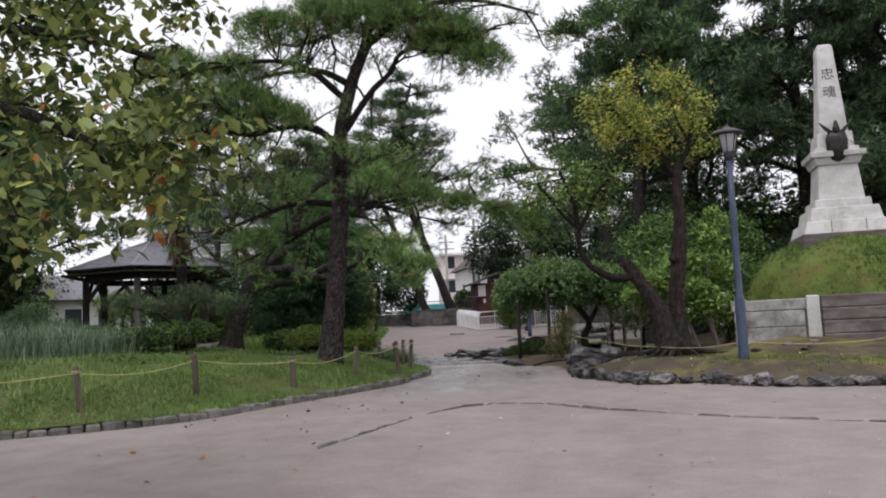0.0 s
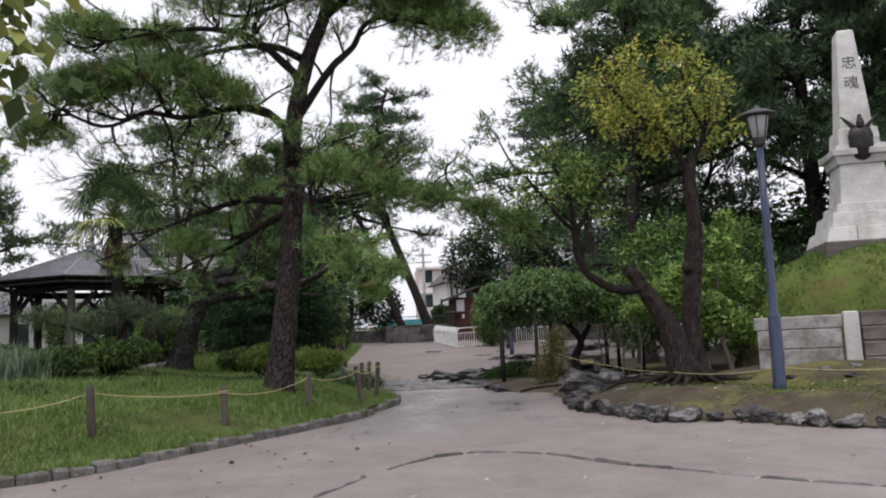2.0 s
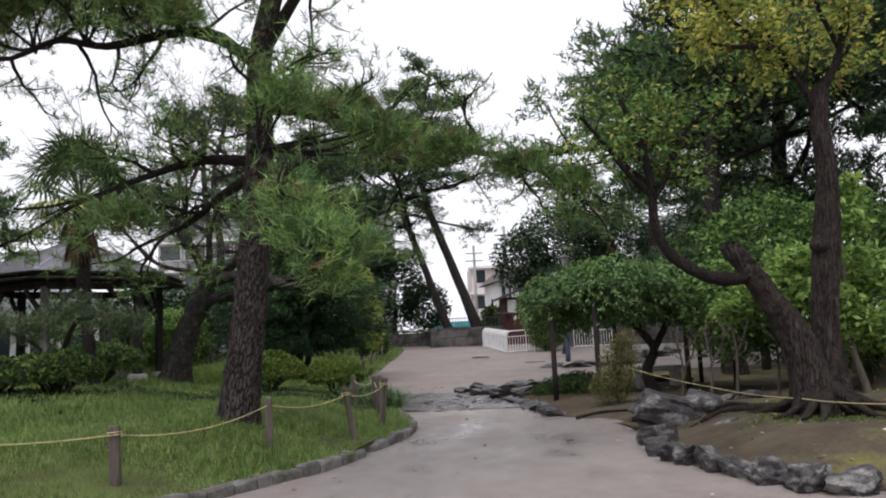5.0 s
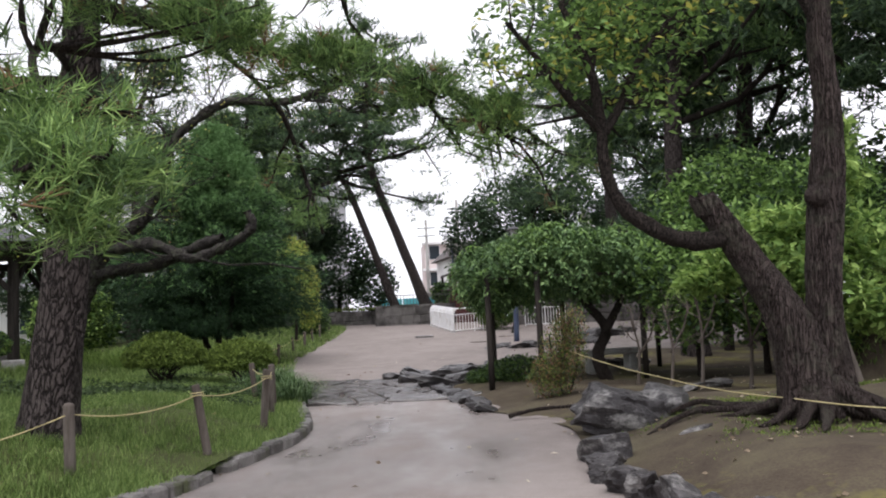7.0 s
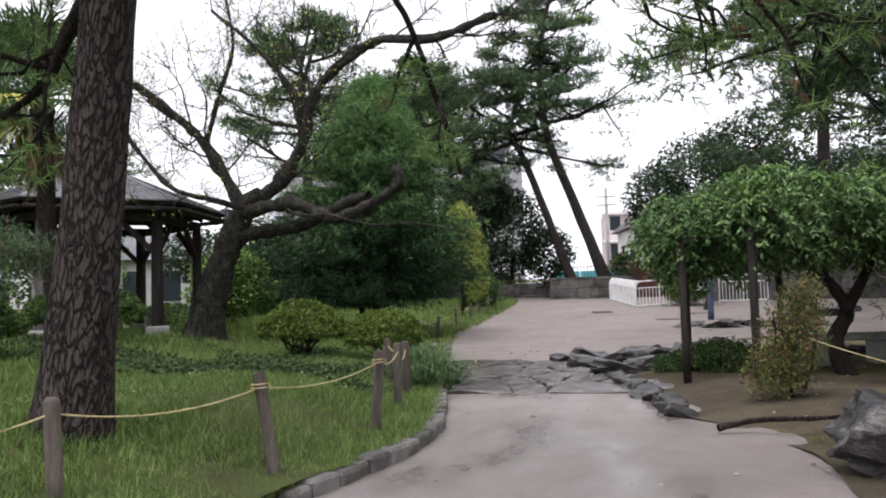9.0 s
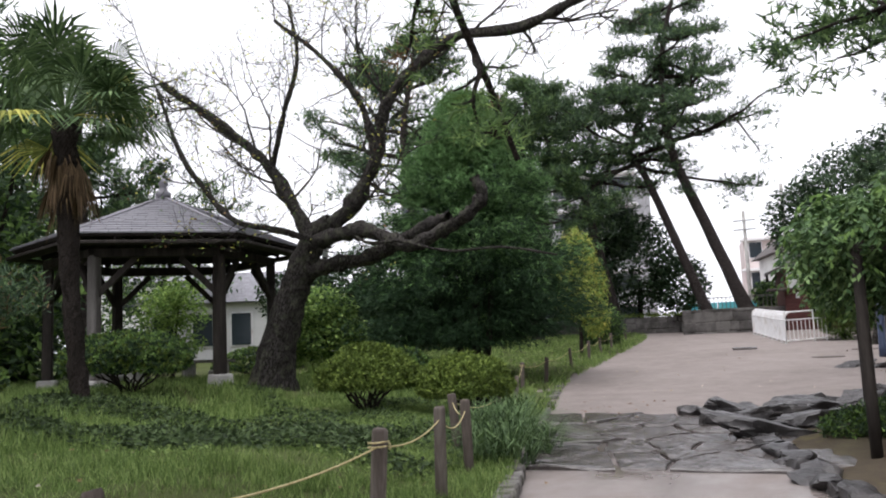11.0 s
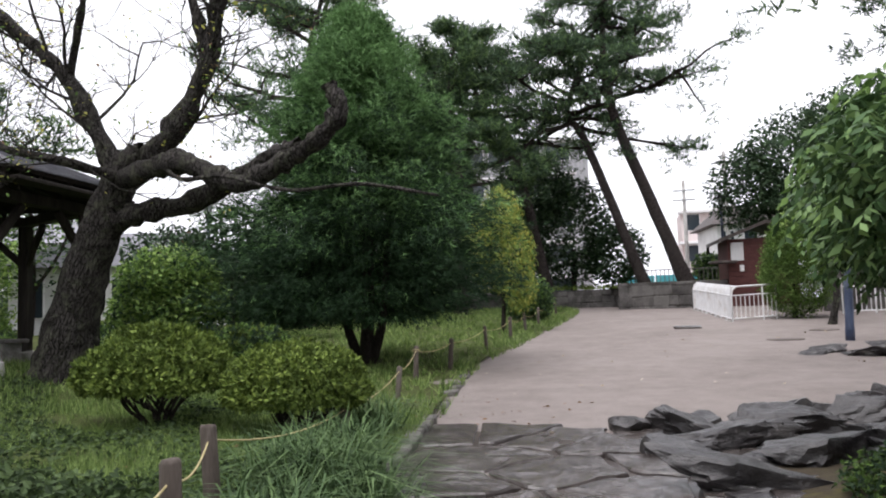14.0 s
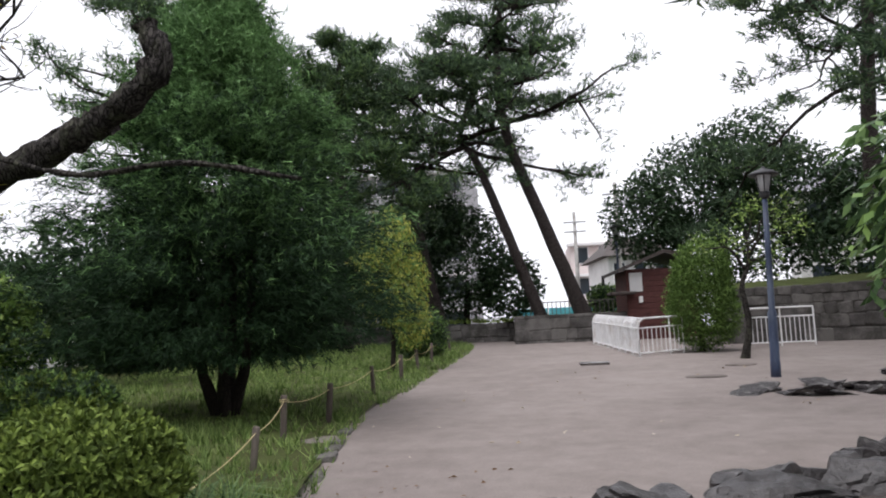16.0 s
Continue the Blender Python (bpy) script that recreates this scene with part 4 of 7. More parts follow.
    for i in range(17):
        a = i * 0.37 + rng.uniform(-0.15, 0.15)
        L = rng.uniform(0.5, 1.05)
        cx, cy = 4.86, 17.15
        a2 = a + rng.uniform(-0.5, 0.5)
        q = []
        for k in (0.12, 0.35, 0.65, 1.0):
            b = a + (a2 - a) * k
            px, py = cx + math.cos(b) * L * k * 1.15, cy + math.sin(b) * L * k
            q.append((px, py, ground_z(px, py) + 0.4 * (1 - k) ** 2.2 - 0.035 * k + 0.02))
        root = Tubes()
        root.add(spline(q, 4), np.linspace(rng.uniform(0.06, 0.11), 0.02, 13), 8, 0.12, rng)
        root.part("root", M_bark_s, tr)
    for line in ([(4.5, 17.3), (4.1, 17.75), (3.75, 17.7), (3.3, 17.55)], [(4.5, 17.5), (4.3, 18.0), (4.05, 18.25), (3.75, 18.3)]):
        root = Tubes()
        root.add(spline([(px, py, ground_z(px, py) + (0.02 if i % 2 else 0.06)) for i, (px, py) in enumerate(line)], 5), np.linspace(0.055, 0.02, 16), 8, 0.12, rng)
        root.part("root", M_bark_s, tr, "root looping over the bare soil")


old_tree()


# the cedar group, with foliage to the ground
def cedar(name, label, base, height, radius, count, seed):
    rng = np.random.default_rng(seed)
    tr = tree_thing(name, base, label, "conifer")
    T, tw, di = Tubes(), [], []
    for k in range(4):
        a = k * 1.7
        T.add(spline([(base[0] + 0.1 * math.cos(a), base[1] + 0.1 * math.sin(a), base[2] - 0.1), (base[0] + 0.45 * math.cos(a), base[1] + 0.45 * math.sin(a), base[2] + 1.3),
                      (base[0] + 0.7 * math.cos(a), base[1] + 0.7 * math.sin(a), base[2] + height * 0.7)], 6), np.linspace(0.13, 0.03, 13), 9, 0.05, rng)
    T.part("trunk", M_bark_d, tr)
    # drooping sprays set on many boughs
    n_b = 520
    h = rng.uniform(0.1, 1, n_b) ** 0.85
    a = rng.uniform(0, 2 * np.pi, n_b)
    prof = np.interp(h, [0, 0.12, 0.3, 0.45, 0.6, 0.8, 0.93, 1], [0.75, 0.95, 1, 1, 0.8, 0.48, 0.25, 0.06])
    lumpy = 0.9 + 0.1 * np.sin(3 * a + 7 * h) + 0.1 * np.sin(5 * a - 11 * h + 1.3)
    R = radius * prof * rng.uniform(0.5, 1.08, n_b) * lumpy
    tip = np.stack([base[0] + R * np.cos(a), base[1] + R * np.sin(a), base[2] + h * height - 0.1 * R], 1)
    L = tip - np.stack([base[0] + 0 * a, base[1] + 0 * a, tip[:, 2] - 0.15], 1)
    per = count // n_b
    k = rng.uniform(0.35, 1.0, (n_b, per, 1))
    P = tip[:, None, :] - L[:, None, :] * (1 - k) + rng.normal(size=(n_b, per, 3)) * np.array([0.19, 0.19, 0.1])
    P = P.reshape(-1, 3)
    P = P[P[:, 2] > base[2] + 0.7 + 0.5 * rng.uniform(size=len(P)) ** 2]
    D = unit(unit(P - np.array([base[0], base[1], base[2] + height * 0.4])) * np.array([1, 1, 0.3]) + rng.normal(size=P.shape) * 0.3 + np.array([0, 0, -0.15]))
    v, f = needle_cloud(P, D, 0.18, rng, 6, 0.018, 0.6)
    # top light and low shade put into the colour: brighter needles likelier with height
    lit_share = np.clip((P[:, 2] - base[2]) / height * 1.7 - 0.38, 0.02, 0.98)
    mesh_part("crown", v, f, [M_cedar_shade, M_cedar_lit], tr, "", False, np.repeat(rng.uniform(size=len(P)) < lit_share, 6).astype(int))
    return tr


cedar("conifer_tree", "dense dark green conifer with feathery sprays and several stems", (-5.75, 34.7, 0.62), 7.5, 3.6, 54000, 41)

# far pines that lean over the end wall
FAR = [([(-1.33, 57.0, 2.3), (-3.09, 57.0, 7.4), (-3.99, 57, 9.8), (-4.6, 57, 10.9), (-3.9, 57, 13.2), (-4.2, 57, 15.2)], 0.24, 51),
       ([(0.5, 57.0, 2.3), (-1.11, 57.0, 6.8), (-2.42, 57.0, 10.5), (-2.77, 57.0, 13.7), (-2.5, 57.0, 16.6), (-1.8, 57, 19.2)], 0.31, 52),
       ([(-6.0, 58.0, 2.0), (-7.08, 57.5, 7.95), (-7.66, 57.5, 10.1), (-9.2, 57.5, 12.4), (-9.0, 57.5, 14.5)], 0.26, 53)]
for pts, r, s in FAR:
    pine("pine_tree", "tall slender pine leaning over the rubble wall", pts, r, [], (21, 0.46, 3.9, 1.7, 0.0), s, (0.3, 5, 0.045), [(M_pine_far, 0.7), (M_pine, 0.3)], group="leaning pines at the end", limb_r=0.12, limb_kids=5, per_point=3, spread=0.26, pad=0.2)

# pines behind the cherry and the conifer
for x, y, h, s in ((-12.2, 44.5, 12.0, 55), (-15.0, 51.0, 15.0, 56)):
    z = ground_z(x, y)
    pine("pine_tree", "tall open-crowned pine at the back of the garden", [(x, y, z - 0.1), (x + 0.5, y, z + h * 0.4), (x + 0.2, y, z + h * 0.75), (x + 0.9, y, z + h)], 0.24, [],
         (11, 0.4, 3.6, 1.8, 0.05), s, (0.33, 5, 0.045), [(M_pine_far, 0.6), (M_pine, 0.4)], group="pines at the back of the garden", limb_r=0.11, limb_kids=5, per_point=3, spread=0.26, pad=0.28)

# pines behind the monument
for x, y, h, r, s in ((7.6, 29.5, 13.5, 0.3, 61), (10.2, 32.0, 14.5, 0.32, 62), (13.2, 28.0, 14, 0.34, 63), (15.2, 25.0, 12.5, 0.3, 64), (10.8, 50.5, 16.5, 0.36, 65), (17.5, 30.5, 15, 0.35, 66), (11.5, 40.0, 14, 0.32, 67), (21, 26.5, 14, 0.3, 68)):
    z = ground_z(x, y)
    q = np.random.default_rng(s).uniform(-0.5, 0.5, 6)
    pine("pine_tree", "tall dark pine standing behind the stone monument", [(x, y, z - 0.1), (x + q[0], y + q[1], z + h * 0.35), (x + q[2], y + q[3], z + h * 0.7), (x + q[4], y + q[5], z + h)], r, [],
         (20, 0.5 if s == 65 else 0.42 if s == 61 else 0.26, 6.5 if s == 65 else 4.0, 2.2 if s == 65 else 1.7, 0.05), s, (0.32, 6, 0.055), [(M_pine_far, 0.8), (M_pine, 0.2)] if s != 61 else [(M_pine, 0.75), (M_pine_far, 0.25)], group="pines behind the monument", limb_r=0.1, limb_kids=5, per_point=5 if s in (63, 64, 65, 66, 68) else 3, spread=0.25, pad=0.4)

# round evergreens, end of the view
clumps("evergreen_tree", "large dark round-headed evergreen behind the hut", [(6.3, 62, 8.3, 3.6, 3.2, 3.0), (8.6, 62, 9.4, 3.0, 3.0, 3.0), (3.6, 61, 7.0, 2.2, 2.4, 2.3), (10.8, 61, 7.6, 3.0, 2.8, 2.8), (7.5, 61, 5.6, 5.0, 2.6, 2.2), (14.2, 60, 7.4, 3.2, 2.8, 2.8), (13.0, 58, 5.0, 3.4, 2.4, 2.2)],
       0.28, 38000, 71, [(M_dark, 1.0)], [(0.4, (7, 62, 1.2), (7.2, 62, 5), (7.6, 62, 9))], "tree")
clumps("evergreen_tree", "dark evergreen thicket below the leaning pines", [(-8.5, 59, 4.6, 2.6, 2, 2.6), (-5.4, 60, 5.4, 2.8, 2, 3.1), (-11.5, 58, 5.5, 3, 2.2, 3.4), (-3.0, 60, 4.1, 1.7, 1.6, 1.9), (-7.0, 60, 7.4, 2.6, 2, 2.2)],
       0.29, 26000, 72, [(M_dark, 1.0)], [(0.25, (-8.5, 59, 1.2), (-8.3, 59, 4)), (0.22, (-5.2, 60, 1.2), (-5.0, 60, 4.5))], "tree")

# weeping yellow tree and shrubs at the path's far side
clumps("weeping_tree", "small weeping tree with yellow-green hanging foliage", [(-4.75, 43, 4.3, 0.75, 0.8, 1.2), (-4.5, 43, 3.2, 0.85, 0.85, 1.4), (-5.3, 43.1, 3.6, 0.8, 0.8, 1.3), (-4.2, 42.9, 2.3, 0.55, 0.6, 0.9)],
       0.12, 16000, 73, [(M_yellow, 0.5), (M_lime, 0.5)], [(0.08, (-4.8, 43, 0.7), (-4.75, 43, 2.4), (-4.8, 43, 4.5))], "tree", droop=1.6, aspect=0.3)
clumps("shrub", "rounded green shrub at the lawn's edge", [(-4.9, 47.5, 1.9, 1.0, 1.0, 0.95)], 0.12, 8000, 74, [(M_dark, 0.6), (M_green, 0.4)], [(0.05, (-4.9, 47.5, 0.9), (-4.9, 47.5, 1.9))])
clumps("laurel_shrub", "glossy bright green laurel shrub behind the cherry", [(-9.7, 33.5, 2.5, 1.15, 1.1, 0.75), (-9.3, 33.4, 1.9, 1.05, 1.0, 0.8), (-10.2, 33.6, 1.9, 1.0, 1.0, 0.8)], 0.13, 14000, 75, [(M_lime, 0.45), (M_green, 0.35), (M_dark, 0.2)],
       [(0.05, (-9.7, 33.5, 0.9), (-9.4, 33.5, 2.2)), (0.05, (-9.8, 33.5, 0.9), (-10.2, 33.5, 2.2))])

clumps("young_maple", "small open tree with fresh lime leaves behind the shelter", [(-13.0, 31.8, 2.5, 0.9, 0.8, 0.5), (-12.6, 31.6, 3.1, 0.6, 0.6, 0.4), (-13.5, 32.0, 3.0, 0.6, 0.6, 0.35), (-12.7, 31.7, 1.8, 0.7, 0.6, 0.3)], 0.12, 3600, 79, [(M_lime, 0.75), (M_green, 0.25)],
       [(0.05, (-13.0, 31.8, 0.9), (-12.95, 31.8, 1.8), (-12.7, 31.7, 2.9)), (0.03, (-13.0, 31.8, 1.5), (-13.3, 31.9, 2.2), (-13.5, 32.0, 2.9))], "tree", shell=0.8, rough=0.6)
clumps("evergreen_tree", "dark round-headed evergreen behind the laurel", [(-14.0, 39.5, 3.4, 1.7, 1.5, 1.1), (-12.2, 39.8, 3.5, 1.6, 1.4, 1.5), (-10.3, 39.6, 3.4, 1.5, 1.3, 1.6)], 0.2, 8000, 77, [(M_dark, 1.0)], [(0.1, (-14.0, 39.5, 0.6), (-14.0, 39.5, 3.2)), (0.08, (-12.2, 39.8, 0.6), (-12.2, 39.8, 2.8))], "tree")


def azalea(x, y, rx, rz, seed, label, mats=None, count=2600, leaf=0.05):
    """A clipped dome of leaf rosettes carried on crooked bare stems."""
    z = ground_z(x, y)
    rng = np.random.default_rng(seed)
    tr = tree_thing("azalea_bush", (x, y, z), label, "bush", "clipped azalea bushes")
    for i in range(9):
        a, k = i * 0.7 + rng.uniform(-0.25, 0.25), rng.uniform(0.35, 0.8)
        T = Tubes()
        j = rng.normal(size=(3, 3)) * 0.05
        tip = np.array([x + rx * k * math.cos(a + 0.3), y + rx * k * math.sin(a + 0.3), z + rz * 0.95])
        q = spline([(x + 0.06 * math.cos(a), y + 0.06 * math.sin(a), z - 0.05), np.array([x + rx * k * 0.3 * math.cos(a), y + rx * k * 0.3 * math.sin(a), z + rz * 0.22]) + j[0],
                    np.array([x + rx * k * 0.7 * math.cos(a), y + rx * k * 0.7 * math.sin(a), z + rz * 0.5]) + j[1], tip], 4)
        T.add(q, np.linspace(0.024, 0.01, len(q)), 6, 0.08, rng)
        for m in (4, 6, 8):
            b = a + rng.uniform(-1.2, 1.2)
            e = q[m] + np.array([0.3 * rx * math.cos(b), 0.3 * rx * math.sin(b), 0.42 * rz])
            T.add(spline([q[m], (q[m] + e) / 2 + rng.normal(size=3) * 0.025, e], 3), np.linspace(0.013, 0.006, 7), 5)
        T.part("stem", M_bark_d, tr)
    d = unit(rng.normal(size=(count * 2, 3)))
    d = d[d[:, 2] > -0.5][:count]
    c = unit(rng.normal(size=(70, 3)))
    lump = (d @ c.T).max(1)
    broad = np.sin(3.1 * d[:, 0] + seed) * np.sin(2.7 * d[:, 1] + 0.6 * seed)
    r = (0.9 + 1.9 * np.clip(lump - 0.92, -0.14, 0.08) + 0.05 * broad) * (1 - 0.3 * rng.uniform(size=len(d)) ** 2.2)
    s = np.where(d[:, 2:3] > 0, np.array([rx, rx * 0.95, rz * 0.8]), np.array([rx, rx * 0.95, rz * 0.42]))
    P = np.array([x, y, z + rz * 0.82]) + d * r[:, None] * s
    D = unit(d * np.array([0.8, 0.8, 1.0]) + np.array([0, 0, 0.45]) + 0.3 * rng.normal(size=P.shape))
    v, f = rosette_cloud(P, D, leaf, rng, 7)
    mats = mats or [(M_shrub, 1.0)]
    shares = np.cumsum([m[1] for m in mats])
    idx = np.repeat(np.searchsorted(shares, rng.uniform(0, shares[-1], len(P))), 7)
    mesh_part("foliage", v, f, [m for m, _ in mats], tr, "", False, np.minimum(idx, len(mats) - 1))
    return tr


azalea(-4.5, 26.4, 0.83, 0.63, 81, "clipped rounded azalea bush, yellow-green, on bare twigs", count=3000, leaf=0.062)
azalea(-2.92, 26.45, 0.69, 0.6, 82, "clipped rounded azalea bush beside the rope fence", count=2500, leaf=0.062)
azalea(-8.3, 25.3, 1.0, 0.62, 83, "loose dark green azalea bush near the shelter", [(M_dark, 0.45), (M_green, 0.35), (M_shrub, 0.2)], 2600, 0.07)

# wisteria over its trellis
w_l = [(2.4, 26.3, 2.35, 0.5, 0.7, 0.42), (2.55, 24.6, 2.52, 1.0, 1.15, 0.5), (3.6, 24.4, 2.75, 1.2, 1.3, 0.6), (4.7, 25.0, 2.7, 1.2, 1.3, 0.5), (3.2, 26.2, 2.75, 1.4, 1.3, 0.5), (5.6, 25.8, 2.5, 1.1, 1.2, 0.5), (2.5, 25.4, 2.4, 0.7, 0.9, 0.45), (4.5, 27.0, 2.6, 1.2, 1.2, 0.5)]


def wisteria():
    rng = np.random.default_rng(91)
    tr = tree_thing("wisteria", w_l[0], "wisteria with drooping feathered leaves over a post trellis", "climbing plant")
    T = Tubes()
    T.add(spline([(4.3, 24.2, 0.3), (4.15, 24.3, 0.8), (4.35, 24.4, 1.3), (4.0, 24.5, 1.8), (3.6, 24.7, 2.3), (2.6, 25.0, 2.45)], 6), np.linspace(0.13, 0.04, 31), 9, 0.1, rng)
    T.add(spline([(4.3, 24.3, 1.2), (4.8, 24.8, 1.9), (5.2, 25.4, 2.35)], 6), np.linspace(0.09, 0.03, 13), 9, 0.1, rng)
    T.part("trunk", M_bark_d, tr)
    # feathered leaves: a drooping stalk with paired leaflets
    P = []
    for l in w_l:
        n = 880
        d = unit(rng.normal(size=(n, 3)))
        d[:, 2] = np.where(rng.uniform(size=n) < 0.45, np.abs(d[:, 2]), d[:, 2])
        P.append(np.array(l[:3]) + d * np.array(l[3:]) * np.array([1, 1, 1.3]) * rng.uniform(0.72, 1.08, (n, 1)) * (0.9 + 0.16 * np.sin(7 * d[:, :1] + 2 * l[0]) * np.cos(6 * d[:, 1:2])) + np.array([0, 0, -0.1]))
    P = np.concatenate(P)
    P = P[P[:, 2] > 1.84 + 0.22 * rng.uniform(size=len(P))]
    n = len(P)
    out = unit(rng.normal(size=(n, 3)) * np.array([1, 1, 0.3]))
    chunks = []
    for k in range(6):
        s = 0.05 + 0.045 * k
        droop = np.array([0, 0, -1.0]) * (s * s * 2.6)
        q = P + out * s + droop
        for sg in (-1, 1):
            sd = unit(np.cross(out, np.array([0, 0, 1.0]))) * sg
            d = unit(sd * 0.7 + out * 0.5 + np.array([0, 0, -0.7]) + 0.3 * rng.normal(size=out.shape))
            L = 0.1 * rng.uniform(0.75, 1.25, (n, 1))
            w = unit(np.cross(d, np.array([0, 0, 1.0]) + 0.5 * rng.normal(size=out.shape))) * L * 0.19
            v = np.stack([q, q + d * L * 0.45 + w, q + d * L, q + d * L * 0.45 - w], 1).reshape(-1, 3)
            i = np.arange(n)[:, None] * 4
            chunks.append((v, np.concatenate([i, i + 1, i + 2, i + 3], 1)))
    v, f = join(chunks)
    mesh_part("foliage", v, f, [M_wist, M_green], tr, "", False, np.tile(np.random.default_rng(2).uniform(size=n) < 0.05 + 0.2 * (P[:, 2] > 2.85), 12).astype(int))


wisteria()


def round_post(bm, r, h, m=None, segs=10):
    lathe(bm, [(r * 0.98, 0), (r, h * 0.3), (r * 0.97, h - 0.03), (r * 0.86, h)], segs, m)


trellis = thing("trellis", Matrix(), "low wooden trellis on round posts carrying the wisteria", "trellis")
for x, y in ((2.16, 23.85), (3.02, 23.5), (5.0, 24.2), (2.4, 26.6), (4.0, 27.2), (5.9, 26.6)):
    z = ground_z(x, y)
    bm = bmesh.new()
    round_post(bm, 0.055, 2.42 - z, Matrix.Translation((x, y, z - 0.05)))
    part("post", bm, M_timber, trellis, "", True)
for a, b in (((2.1, 23.85, 2.3), (5.1, 24.2, 2.3)), ((2.3, 26.6, 2.3), (6.0, 26.7, 2.3)), ((2.2, 23.8, 2.36), (2.4, 26.8, 2.36)), ((3.2, 23.7, 2.36), (3.4, 27.0, 2.36)), ((4.9, 24.1, 2.36), (5.0, 27.0, 2.36))):
    bm = bmesh.new()
    beam(bm, a, b, 0.06, 0.06)
    part("rail", bm, M_timber, trellis)


# ---- lamps ----
def street_lamp(x, y, z, h, label, turn=0, lean=0.0):
    t = thing("street_lamp", pose(x, y, z, 0, lean, turn), label, "street lamp", "park lamps")
    bm = bmesh.new()
    lathe(bm, [(0.1, -0.1), (0.1, 0.28), (0.093, 0.3), (0.093, 1.25), (0.085, 1.29), (0.064, 1.34), (0.06, h * 0.6), (0.052, h - 0.62)], 16)
    part("pole", bm, M_lamp, t, "navy blue painted pole with chipped paint", True)
    bm = bmesh.new()
    lathe(bm, [(0.05, h - 0.63), (0.09, h - 0.6), (0.1, h - 0.56), (0.1, h - 0.5), (0.11, h - 0.48)], 16)
    part("collar", bm, M_cap, t, "", True)
    bm = bmesh.new()
    lathe(bm, [(0.1, h - 0.48), (0.165, h - 0.16), (0.17, h - 0.14)], 16)
    part("lens", bm, M_lens, t, "frosted tapering glass", True)
    for i in range(6):
        a = i * math.pi / 3
        bm = bmesh.new()
        beam(bm, (0.104 * math.cos(a), 0.104 * math.sin(a), h - 0.49), (0.174 * math.cos(a), 0.174 * math.sin(a), h - 0.14), 0.016, 0.016, 0)
        part("cage_bar", bm, M_cap, t)
    bm = bmesh.new()
    lathe(bm, [(0.17, h - 0.15), (0.3, h - 0.14), (0.305, h - 0.125), (0.29, h - 0.11), (0.17, h - 0.045), (0.09, h - 0.02), (0.05, h), (0.03, h + 0.035), (0.02, h + 0.05)], 20)
    part("cap", bm, M_cap, t, "charcoal flared cap", True)
    bm = bmesh.new()
    lathe(bm, [(0.013, 0.0), (0.013, 0.16)], 8, Matrix.Translation((0.097, 0, 0.55)))
    part("hatch_hinge", bm, M_lamp, t)
    return t


street_lamp(5.49, 14.9, 0.36, 4.55, "tall navy park lamp with flared cap beside the rocks", 0, 0.4)
street_lamp(4.02, 38.75, 0.68, 4.22, "navy park lamp with flared cap near the clipped shrub", 20, 1.6)


# ---- monument ----
def frustum(bm, w0, d0, w1, d1, z0, z1, bevel=0.012):
    vs = box(bm, (w0, d0, z1 - z0), (0, 0, z0), 0)
    for v in vs:
        if v.co.z > (z0 + z1) / 2:
            v.co.x *= w1 / w0
            v.co.y *= d1 / d0
    if bevel:
        bmesh.ops.bevel(bm, geom=list({e for v in vs for e in v.link_edges}), offset=bevel, segments=1, affect="EDGES")


mon = thing("monument", pose(10.95, 21.8, 3.12, 0, 0, -14), "white granite obelisk on a stepped plinth with a bronze crest", "monument")
STEPS = [("foundation", 2.3, 2.3, 2.3, 2.3, -0.5, 0.24, M_darkstep), ("plinth_step", 2.2, 2.2, 2.0, 2.0, 0.24, 0.58, M_granite), ("plinth_step", 1.8, 1.8, 1.66, 1.66, 0.58, 0.95, M_granite), ("plinth_step", 1.42, 1.42, 1.38, 1.38, 0.95, 1.18, M_granite),
         ("pedestal", 1.16, 1.16, 0.98, 0.98, 1.18, 2.15, M_granite), ("cornice", 1.1, 1.1, 1.22, 1.22, 2.15, 2.35, M_granite), ("cornice", 1.36, 1.36, 1.4, 1.4, 2.35, 2.5, M_granite), ("cornice", 1.12, 1.12, 1.1, 1.1, 2.5, 2.62, M_granite),
         ("shaft_base", 0.94, 0.94, 0.88, 0.88, 2.62, 3.05, M_granite), ("shaft", 0.74, 0.74, 0.4, 0.4, 3.05, 5.55, M_granite), ("shaft_tip", 0.4, 0.4, 0.3, 0.3, 5.55, 5.62, M_granite)]
for nm, a, b, c, d, z0, z1, mt in STEPS:
    bm = bmesh.new()
    frustum(bm, a, b, c, d, z0, z1)
    part(nm, bm, mt, mon)
for x in (-0.42, 0.42):
    bm = bmesh.new()
    box(bm, (0.012, 0.012, 0.35), (x, -1.085, 0.24), 0)
    part("joint", bm, M_mortar, mon)
bm = bmesh.new()
lathe(bm, [(0.05, -0.36), (0.17, -0.3), (0.27, -0.05), (0.285, 0.16), (0.24, 0.3), (0.1, 0.36)], 20, Matrix.Translation((0, -0.6, 2.62)) @ Matrix.Diagonal((1, 0.5, 1.15, 1)))
part("crest_shield", bm, M_bronze, mon, "dark bronze oval crest", True)
bm = bmesh.new()
for sg in (-1, 1):
    for i in range(5):
        beam(bm, (sg * 0.05, -0.66, 2.98 - 0.02 * i), (sg * (0.42 - 0.05 * i), -0.62, 3.3 - 0.075 * i), 0.05, 0.035, 0.008)
lathe(bm, [(0.03, 0), (0.09, 0.06), (0.1, 0.16), (0.06, 0.28), (0.05, 0.34), (0.02, 0.38)], 10, Matrix.Translation((0, -0.66, 2.95)))
part("crest_bird", bm, M_bronze, mon, "bronze bird with spread wings")


